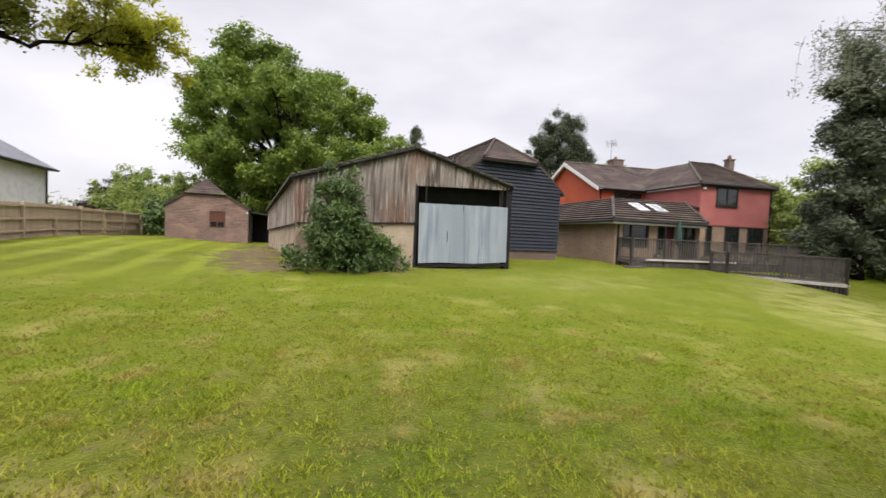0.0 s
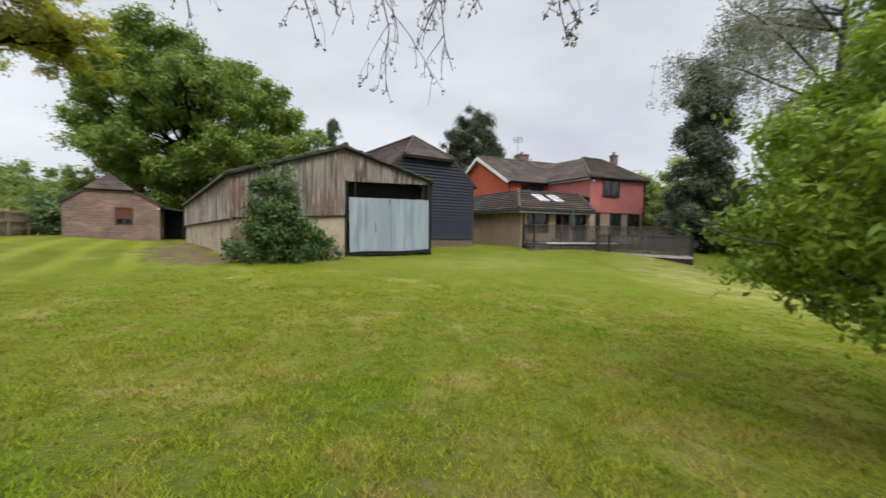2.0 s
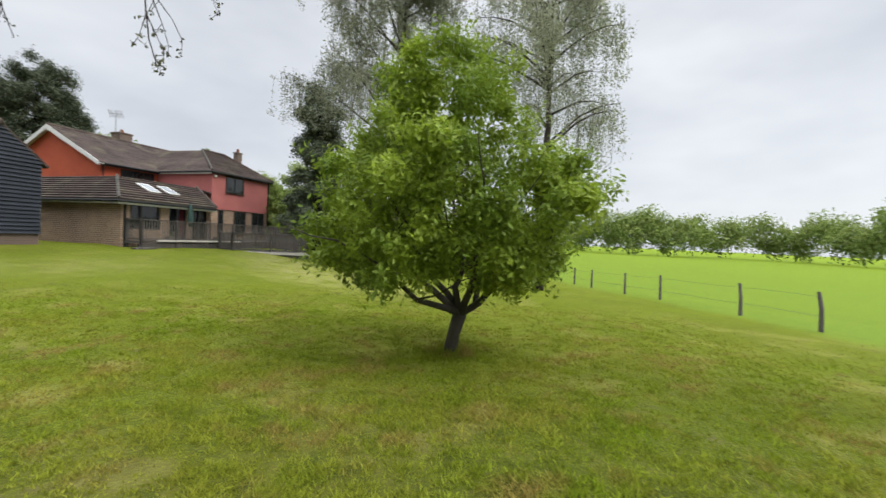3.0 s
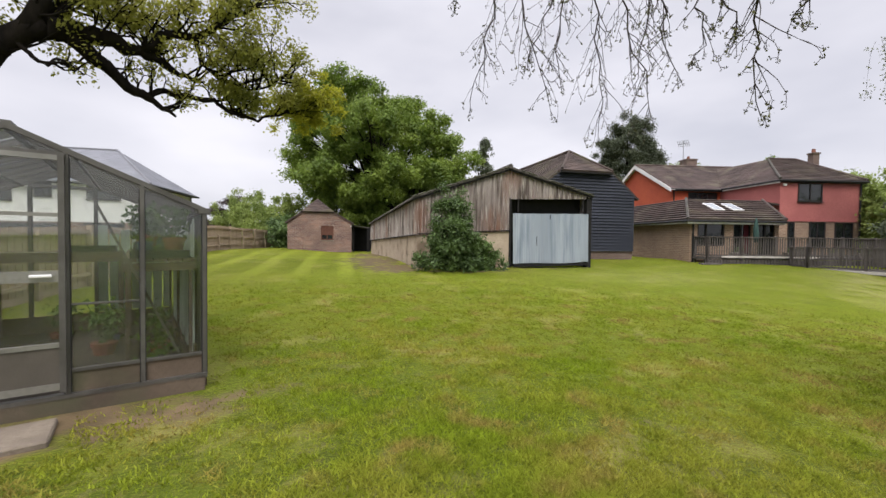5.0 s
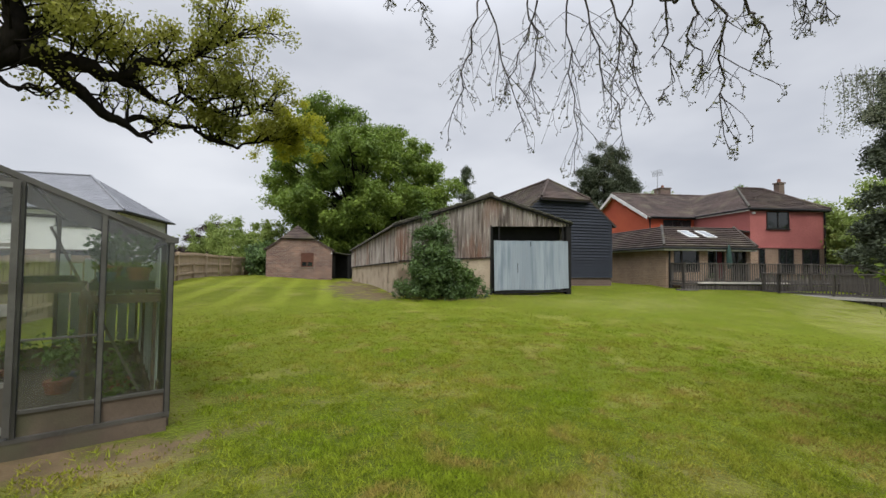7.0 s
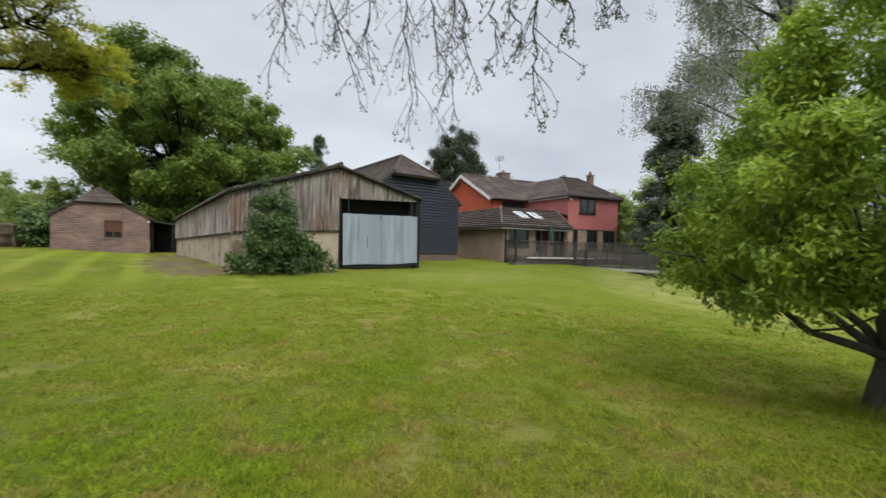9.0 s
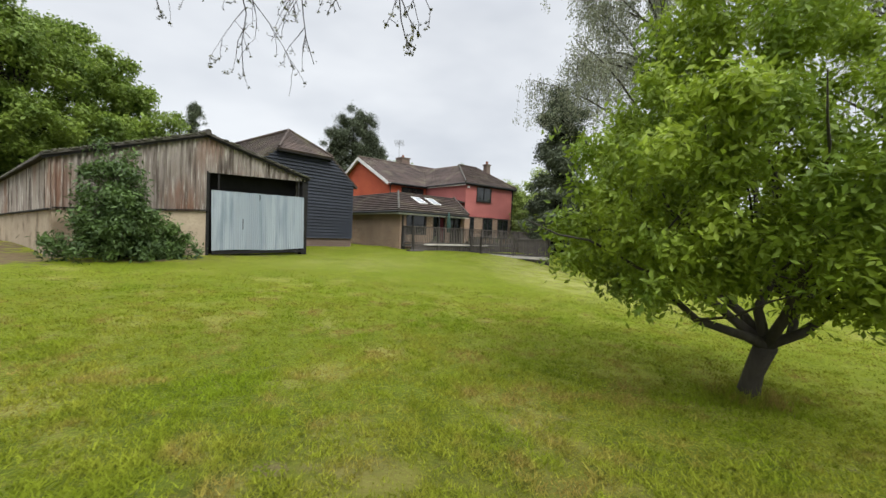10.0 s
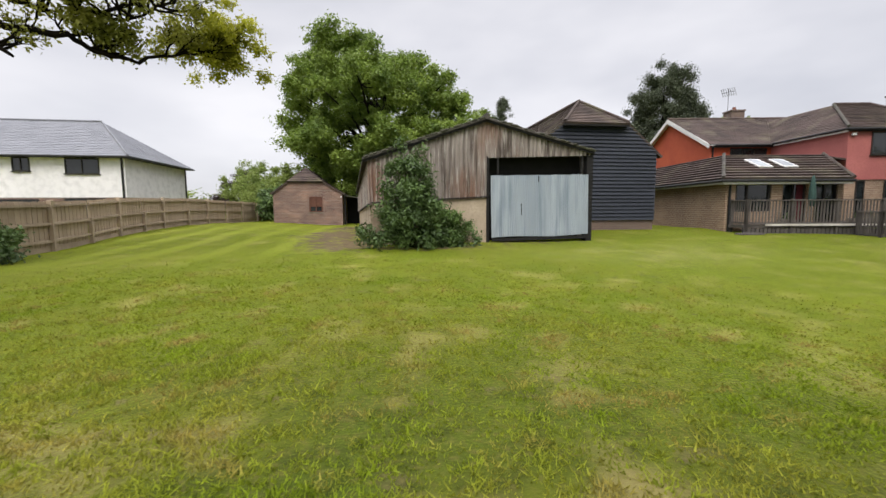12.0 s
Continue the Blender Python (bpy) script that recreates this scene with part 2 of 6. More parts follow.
M_SHRUB = material("shrub_leaf", (0.105, 0.17, 0.042), (0.045, 0.08, 0.024), scale=1.5, fine=8.0, rough=0.5, bump=0, island=0.4, trans=0.2)
M_YELLOW = material("yellow_green_leaf", (0.42, 0.42, 0.035), (0.31, 0.32, 0.03), scale=0.9, fine=6.0, rough=0.6, bump=0, island=0.35, trans=0.55)
M_BIRCH = material("birch_leaf", (0.36, 0.38, 0.26), (0.25, 0.27, 0.175), scale=0.6, fine=6.0, rough=0.5, bump=0, island=0.35, trans=0.5)
M_CONIFER = material("conifer_needles", (0.115, 0.14, 0.078), (0.075, 0.092, 0.054), scale=0.6, fine=5.0, rough=0.7, bump=0, island=0.4, trans=0.1)
M_HEDGE = material("hedge_leaf", (0.26, 0.32, 0.08), (0.17, 0.235, 0.058), scale=0.4, fine=5.0, rough=0.7, bump=0, island=0.35, trans=0.35)
M_COPPER = material("copper_beech_leaf", (0.05, 0.03, 0.03), scale=0.5, fine=5.0, rough=0.7, bump=0, island=0.35)
M_BARK = material("bark", (0.018, 0.015, 0.012), (0.009, 0.008, 0.007), spec=0.05, scale=6, fine=30, rough=0.95, bump=0.8, bump_fine=25, squash=(1, 1, 0.3))
M_BARK_GREY = material("grey_bark", (0.078, 0.068, 0.055), (0.038, 0.033, 0.027), scale=6, fine=30, rough=0.95, bump=0.8, bump_fine=25, squash=(1, 1, 0.3))
M_TWIG = material("twig_bark", (0.055, 0.045, 0.04), scale=20, fine=60, rough=0.9, bump=0.2)
M_BUD = material("opening_bud", (0.13, 0.13, 0.06), scale=20, fine=60, rough=0.8, bump=0)
M_CLAD = material("weathered_corrugated_sheet", (0.36, 0.32, 0.285), (0.20, 0.165, 0.145), scale=1.6, fine=14, rough=0.95, bump=0.3,
                  streak=(0.06, 0.046, 0.037), stain=(0.20, 0.115, 0.08), stain_scale=0.9, squash=(1, 1, 0.3), pale=(0.47, 0.44, 0.39))
M_ASB = material("mossy_roof_sheet", (0.095, 0.085, 0.073), (0.05, 0.046, 0.04), scale=2, fine=18, rough=0.95, bump=0.5, stain=(0.06, 0.065, 0.035))
M_BLOCK = material("rendered_blockwork", (0.46, 0.375, 0.275), (0.37, 0.295, 0.215), scale=1.3, fine=12, rough=0.95, bump=0.4, stain=(0.19, 0.145, 0.10), stain_scale=1.4)
M_GALV = material("galvanised_sheet", (0.37, 0.415, 0.455), (0.26, 0.305, 0.345), scale=1.1, fine=10, rough=0.5, bump=0.05, metal=0.15, streak=(0.20, 0.25, 0.29), spec=0.4, squash=(1, 1, 0.12))
M_DARK = material("dark_timber_and_shade", (0.018, 0.017, 0.016), scale=3, fine=20, rough=0.9)
M_BOARD = material("black_weatherboard", (0.030, 0.035, 0.048), (0.020, 0.024, 0.033), scale=1.5, fine=25, rough=0.55, bump=0.25, island=0.25, squash=(0.2, 1, 1))
M_BRICK_SHED = brickwork("old_brick", (0.29, 0.17, 0.125), (0.11, 0.066, 0.056), (0.36, 0.31, 0.26), size=1.25)
M_BRICK_EXT = brickwork("buff_brick", (0.37, 0.25, 0.165), (0.22, 0.145, 0.10), (0.46, 0.38, 0.29), size=1.3)
M_CURTAIN = material("dark_red_curtain", (0.10, 0.016, 0.024), scale=8, fine=30, rough=0.9)
M_PALE = material("pale_deck_edge", (0.66, 0.62, 0.56), (0.46, 0.42, 0.37), scale=2.5, fine=18, rough=0.9, bump=0.3)
M_MOSS = material("roof_moss", (0.075, 0.072, 0.045), (0.04, 0.04, 0.03), scale=5, fine=30, rough=1.0, bump=0.6, island=0.3)
M_SHADE = material("pale_shading_strip", (0.60, 0.65, 0.60), (0.45, 0.50, 0.45), scale=3, fine=20, rough=0.8, bump=0.1, trans=0.6, island=0.2)
M_BRICK_PLINTH = brickwork("plinth_brick", (0.19, 0.13, 0.105), (0.13, 0.09, 0.075), (0.18, 0.16, 0.13))
M_RED = material("red_hung_tile", (0.50, 0.105, 0.05), (0.43, 0.085, 0.045), scale=1.0, fine=12, rough=0.85, bump=0.3, bump_fine=14)
M_PINK = material("pink_painted_brick", (0.43, 0.145, 0.13), (0.37, 0.12, 0.11), scale=0.9, fine=12, rough=0.85, bump=0.3, bump_fine=14)
M_TILE = material("brown_roof_tile", (0.098, 0.07, 0.061), (0.055, 0.04, 0.036), scale=1.1, fine=9, rough=0.9, bump=0.5, bump_fine=18, stain=(0.125, 0.105, 0.075), island=0.35)
M_TILE_OLD = material("old_clay_tile", (0.10, 0.073, 0.062), (0.055, 0.042, 0.038), scale=1.2, fine=9, rough=0.95, bump=0.5, bump_fine=18, stain=(0.10, 0.088, 0.055), island=0.35)
M_SLATE = material("grey_slate", (0.20, 0.205, 0.225), (0.165, 0.17, 0.19), scale=1.0, fine=12, rough=0.7, bump=0.15, island=0.1)
M_WHITE = material("white_paint", (0.75, 0.74, 0.72), (0.66, 0.65, 0.63), scale=1.2, fine=10, rough=0.6, bump=0.05)
M_RENDER = material("white_render", (0.80, 0.78, 0.79), (0.75, 0.73, 0.74), scale=0.5, fine=2.5, rough=0.9, bump=0.03)
M_FRAME = material("dark_window_frame", (0.03, 0.026, 0.024), scale=4, fine=30, rough=0.5, bump=0.05)
M_GUTTER = material("black_gutter", (0.02, 0.02, 0.02), scale=4, fine=20, rough=0.5, bump=0)
M_PANE = material("dark_pane", (0.02, 0.024, 0.026), scale=1, fine=4, rough=0.06, bump=0, spec=0.6)
M_FENCE = material("fence_timber", (0.43, 0.335, 0.24), (0.33, 0.255, 0.18), scale=1.5, fine=20, rough=0.9, bump=0.4, island=0.2, squash=(1, 1, 0.3))
M_DECK = material("weathered_deck_timber", (0.125, 0.11, 0.098), (0.075, 0.066, 0.058), scale=2, fine=20, rough=0.9, bump=0.4, island=0.25, squash=(1, 1, 0.4))
# lighter copy of M_ALU: the door rails' shine is put into its colour
M_ALU_BRIGHT = material("shine_lightened_aluminium", (0.30, 0.29, 0.265), (0.20, 0.19, 0.17), scale=3, fine=30, rough=0.4, metal=0.6, bump=0.1)
M_ALU = material("weathered_aluminium", (0.135, 0.128, 0.115), (0.075, 0.07, 0.062), scale=3, fine=30, rough=0.5, metal=0.5, bump=0.1)
M_CONC = material("concrete", (0.24, 0.215, 0.18), (0.17, 0.15, 0.125), scale=2.5, fine=25, rough=0.95, bump=0.5, stain=(0.12, 0.11, 0.075))
M_POT = material("terracotta", (0.20, 0.085, 0.058), scale=8, fine=40, rough=0.85)
M_PLASTIC = material("black_plastic_and_gap_shade", (0.02, 0.02, 0.022), scale=5, fine=30, rough=0.45, bump=0.05)
M_WOOD = material("bench_timber", (0.105, 0.08, 0.06), (0.065, 0.05, 0.04), scale=3, fine=25, rough=0.9, bump=0.3)
M_GREEN = material("green_canvas", (0.05, 0.10, 0.085), scale=3, fine=20, rough=0.9)
M_STEEL = material("aerial_metal", (0.25, 0.25, 0.25), scale=10, fine=50, rough=0.4, metal=0.8)
M_GLASS = glass("greenhouse_glass", (0.93, 0.945, 0.93), dirt=0.05)
M_KICK = material("mossy_brown_board", (0.13, 0.098, 0.07), (0.075, 0.056, 0.041), scale=3, fine=25, rough=0.95, bump=0.12, stain=(0.07, 0.075, 0.04))
M_SOIL = material("dark_earth", (0.06, 0.045, 0.033), (0.035, 0.028, 0.022), scale=5, fine=30, rough=0.95, bump=0.6)
M_LEAD = material("blue_tub", (0.06, 0.09, 0.12), scale=4, fine=30, rough=0.5)


# ---- building helpers ----
def part(name, bm, mat, parent=None, label="", smooth=False):
    if isinstance(bm, bmesh.types.BMesh):
        bmesh.ops.recalc_face_normals(bm, faces=bm.faces)
        me = bpy.data.meshes.new(name)
        bm.to_mesh(me)
        bm.free()
    else:
        me = bm
    me.materials.append(mat)
    if smooth:
        me.shade_smooth()
    ob = new(name, me)
    if parent:
        ob.parent = parent
    if label:
        ob["label"] = label
    return ob


def thing(name, m, label, category, group="", kind=""):
    ob = new(name)
    ob.empty_display_size = 0.1
    ob.matrix_basis = m
    return tagged(ob, label, category, group, kind)


def B():
    return bmesh.new()


def box(bm, x0, x1, y0, y1, z0, z1, m=None, bevel=0.0):
    r = bmesh.ops.create_cube(bm, size=1.0)
    t = Matrix.Translation(((x0 + x1) / 2, (y0 + y1) / 2, (z0 + z1) / 2)) @ Matrix.Diagonal((x1 - x0, y1 - y0, z1 - z0, 1))
    bmesh.ops.transform(bm, matrix=(m @ t) if m else t, verts=r["verts"])
    if bevel:
        edges = list({e for v in r["verts"] for e in v.link_edges})
        bmesh.ops.bevel(bm, geom=edges, offset=bevel, segments=1, affect='EDGES')
    return bm


def beam(bm, a, b, w, h):
    """A square-sawn bar from a to b, w across and h deep."""
    a, b = Vector(a), Vector(b)
    d = b - a
    q = d.to_track_quat('X', 'Z').to_matrix().to_4x4()
    return box(bm, 0, d.length, -w / 2, w / 2, -h / 2, h / 2, Matrix.Translation(a) @ q)


def prism(bm, pts, depth):
    """A flat outline pushed by the vector depth."""
    depth = Vector(depth)
    lo = [bm.verts.new(p) for p in pts]
    hi = [bm.verts.new(Vector(p) + depth) for p in pts]
    bm.faces.new(lo)
    bm.faces.new(hi[::-1])
    k = len(pts)
    for i in range(k):
        bm.faces.new((lo[i], hi[i], hi[(i + 1) % k], lo[(i + 1) % k]))
    return bm


def tube(bm, pts, radii, sides=7):
    """A tapering limb through the points."""
    rings = []
    pts = [Vector(p) for p in pts]
    for i, p in enumerate(pts):
        d = (pts[min(i + 1, len(pts) - 1)] - pts[max(i - 1, 0)]).normalized()
        a = d.orthogonal().normalized() if not rings else (last - d * last.dot(d)).normalized()
        last = a
        b = d.cross(a)
        rings.append([bm.verts.new(p + (a * math.cos(2 * math.pi * k / sides) + b * math.sin(2 * math.pi * k / sides)) * radii[i]) for k in range(sides)])
    for r, s in zip(rings, rings[1:]):
        for k in range(sides):
            bm.faces.new((r[k], r[(k + 1) % sides], s[(k + 1) % sides], s[k]))
    bm.faces.new(rings[0][::-1])
    bm.faces.new(rings[-1])
    return bm


def wavy(a, b, bends, amount, rng):
    """Points from a to b that wander."""
    a, b = Vector(a), Vector(b)
    out = []
    for i in range(bends + 1):
        f = i / bends
        w = amount * math.sin(math.pi * min(1, f * 1.2)) if 0 < i < bends else 0
        out.append(a.lerp(b, f) + Vector((rng.uniform(-w, w), rng.uniform(-w, w), rng.uniform(-w, w))))
    return out


def leaf_mesh(name, centres, spread, count, size, rng, flat=0.0, droop=0.0, aspect=0.5):
    """Many small leaves, each a bent kite of two faces, scattered round clump centres."""
    c = np.array(centres, dtype=float)
    sprig = max(1, min(9, count // (3 * len(c))))
    k = count // sprig
    count = k * sprig
    pick = rng.integers(0, len(c), k)
    way = rng.normal(size=(k, 3))
    way /= np.linalg.norm(way, axis=1, keepdims=True)
    sp = np.asarray(spread, dtype=float)
    sp = sp[pick][:, None] if sp.ndim == 1 and len(sp) == len(c) else sp
    off = way * rng.random((k, 1)) ** 0.5 * (0.75 + 0.35 * np.abs(rng.normal(size=(k, 1)))) * sp
    off[:, 2] *= (1 - flat)
    pick, off, way = np.repeat(pick, sprig), np.repeat(off, sprig, axis=0), np.repeat(way, sprig, axis=0)
    mid = c[pick] + off + rng.normal(size=(count, 3)) * min(size * 0.8, float(np.mean(sp)) * 0.5)
    # leaves lie roughly like shingles over their clump, face out and up
    nrm = way * 0.75 + np.array((0, 0, 0.55)) + rng.normal(size=(count, 3)) * 0.55
    nrm /= np.linalg.norm(nrm, axis=1, keepdims=True)
    d = rng.normal(size=(count, 3))
    d[:, 2] -= droop
    d -= nrm * (d * nrm).sum(1, keepdims=True)
    d /= np.linalg.norm(d, axis=1, keepdims=True)
    s = np.cross(nrm, d)
    ln = size * rng.uniform(0.65, 1.35, (count, 1))
    wd = ln * aspect
    v = np.stack([mid - d * ln / 2, mid + s * wd / 2 + nrm * wd * 0.18, mid + d * ln / 2, mid - s * wd / 2 + nrm * wd * 0.18], axis=1).reshape(-1, 3)
    f = np.arange(count * 4).reshape(-1, 4)
    tri = np.concatenate([f[:, [0, 1, 2]], f[:, [0, 2, 3]]], axis=0)
    me = bpy.data.meshes.new(name)
    me.vertices.add(len(v))
    me.vertices.foreach_set("co", v.ravel())
    me.loops.add(len(tri) * 3)
    me.loops.foreach_set("vertex_index", tri.ravel())
    me.polygons.add(len(tri))
    me.polygons.foreach_set("loop_start", np.arange(0, len(tri) * 3, 3))
    me.update(calc_edges=True)
    return me


def tiled(name, e0, e1, r1, r0, rows, mat, parent, label="", lift=0.035):
    """A tiled slope from eave e0-e1 to ridge r0-r1: a deck, and overlapping courses, each tilted off the slope."""
    e0, e1, r0, r1 = (Vector(p) for p in (e0, e1, r0, r1))
    n = (e1 - e0).cross(((r0 + r1) / 2) - ((e0 + e1) / 2)).normalized()
    if n.z < 0:
        n = -n

    def slab(top, low):
        bm = B()
        t, w = [bm.verts.new(p) for p in top], [bm.verts.new(p) for p in low]
        bm.faces.new(t)
        bm.faces.new(w[::-1])
        for k in range(4):
            bm.faces.new((w[k], w[(k + 1) % 4], t[(k + 1) % 4], t[k]))
        return bm

    deck = part(name, slab([p - n * 0.03 for p in (e0, e1, r1, r0)], [p - n * 0.08 for p in (e0, e1, r1, r0)]), mat, parent, label)
    for i in range(rows):
        f, g = i / rows, min(1, (i + 1.15) / rows)
        a, b, c, d = e0.lerp(r0, f), e1.lerp(r1, f), e1.lerp(r1, g), e0.lerp(r0, g)
        part("tile_course", slab([a + n * lift, b + n * lift, c + n * 0.004, d + n * 0.004], [p - n * 0.028 for p in (a, b, c, d)]), mat, deck)
    return deck


def corrugated(bm, x0, x1, top, bottom, y, pitch=0.146, depth=0.07, m=None):
    """An upright sheet of waves between the heights bottom(x) and top(x), 12 mm thick."""
    steps = int((x1 - x0) / pitch * 6)
    front, back = [], []
    for i in range(steps + 1):
        x = x0 + (x1 - x0) * i / steps
        dy = depth / 2 * math.sin(2 * math.pi * x / pitch)
        for row, o in ((front, 0.0), (back, 0.012)):
            pair = []
            for z in (bottom(x), top(x)):
                p = Vector((x, y + dy + o, z))
                pair.append(bm.verts.new(m @ p if m else p))
            row.append(pair)
    for i in range(steps):
        for row in (front, back):
            bm.faces.new((row[i][0], row[i + 1][0], row[i + 1][1], row[i][1]))
        for k in (0, 1):
            bm.faces.new((front[i][k], front[i + 1][k], back[i + 1][k], back[i][k]))
    for i in (0, steps):
        bm.faces.new((front[i][0], front[i][1], back[i][1], back[i][0]))
    return bm


# ---- ground ----
HEIGHT_Y = (-60, -12, -4, 0, 4, 8, 12.2, 16, 22, 30, 45, 80)
HEIGHT_Z = (0.3, 0.66, 0.76, 0.80, 0.86, 0.95, 1.02, 1.16, 1.14, 1.05, 1.0, 0.8)


def smooth01(v):
    v = np.clip(v, 0, 1)
    return v * v * (3 - 2 * v)


def ground_z(x, y):
    x, y = np.asarray(x, dtype=float), np.asarray(y, dtype=float)
    z = np.interp(y, HEIGHT_Y, HEIGHT_Z)
    near = smooth01((13 - y) / 9)
    z = z - 0.028 * np.clip(x - 1, 0, 12) * near
    z = z - 0.45 * smooth01((x - 11) / 14) * smooth01((11 - y) / 6)
    z = z + 0.22 * smooth01((-1.0 - x) / 5) * smooth01((y - 14) / 9) * smooth01((45 - y) / 10)
    z = z - 0.06 * np.exp(-((x + 3.0) ** 2 + (y - 1.0) ** 2) / 6)
    z = z + 0.012 * np.sin(x * 1.3 + y * 0.7) + 0.010 * np.sin(x * 0.6 - y * 1.7)
    return z


def axis_steps(lo, hi, near_lo, near_hi, fine):
    a = list(np.arange(near_lo, near_hi + fine / 2, fine))
    left, right, s = [], [], fine
    p = near_lo
    while p > lo:
        s *= 1.22
        p -= s
        left.append(max(p, lo))
    s, p = fine, near_hi
    while p < hi:
        s *= 1.22
        p += s
        right.append(min(p, hi))
    return np.array(left[::-1] + a + right)


gx = axis_steps(-1500, 1500, -10, 24, 0.33)
gy = axis_steps(-1500, 1500, -12, 32, 0.33)
GX, GY = np.meshgrid(gx, gy)
GZ = ground_z(GX, GY)
verts = np.stack([GX.ravel(), GY.ravel(), GZ.ravel()], axis=1)
nx, ny = len(gx), len(gy)
idx = (np.arange(ny - 1)[:, None] * nx + np.arange(nx - 1)[None, :]).ravel()
me = bpy.data.meshes.new("ground")
me.from_pydata(verts.tolist(), [], np.stack([idx, idx + 1, idx + nx + 1, idx + nx], axis=1).tolist())
bare = me.color_attributes.new("bare", 'FLOAT_COLOR', 'POINT')


def near_spot(px, py, rx, ry, turn=0.0):
    c, s = math.cos(turn), math.sin(turn)
    dx, dy = verts[:, 0] - px, verts[:, 1] - py
    u, v = dx * c + dy * s, -dx * s + dy * c
    return np.clip(1.25 - np.sqrt((u / rx) ** 2 + (v / ry) ** 2), 0, 1)


wear = np.maximum.reduce([
    near_spot(0.2, 15.5, 1.7, 3.8) * 0.95,
    near_spot(0.6, 21.0, 1.6, 4.5) * 0.9,
    near_spot(-3.3, 0.12, 1.9, 0.5, math.atan2(0.39, 0.92)) * 0.9,
    near_spot(7.2, 11.9, 2.2, 0.35) * 0.6,
    near_spot(0.7, 12.4, 1.5, 2.6) * 0.95,
    near_spot(3.2, 11.2, 2.6, 0.8) * 0.85,
])
rgba = np.ones((len(verts), 4))
rgba[:, 0] = wear
rgba[:, 1] = np.maximum(near_spot(16.4, 4.6, 8.5, 2.8, math.radians(45)) * 1.0, near_spot(9.5, 9.5, 4.0, 2.0) * 0.3)
rgba[:, 2] = 0
bare.data.foreach_set("color", rgba.ravel())
# the meadow starts past the field fence
past = np.clip(((-5.6 - verts[:, 1]) * 17.0 - (27.0 - verts[:, 0]) * 4.2 * 1.0) / 17.0 + 0.3, 0, 1)
past = np.maximum(past * (verts[:, 0] > 6), np.clip((verts[:, 0] - 40) / 10, 0, 1))
field = me.color_attributes.new("meadow", 'FLOAT_COLOR', 'POINT')
rgba[:, :3] = past[:, None]
field.data.foreach_set("color", rgba.ravel())
me.shade_smooth()
me.materials.append(M_LAWN)
tagged(new("ground", me), "mown green lawn with dry straw patches and worn earth", "lawn", kind="structure")


def gz(x, y):
    return float(ground_z(x, y))


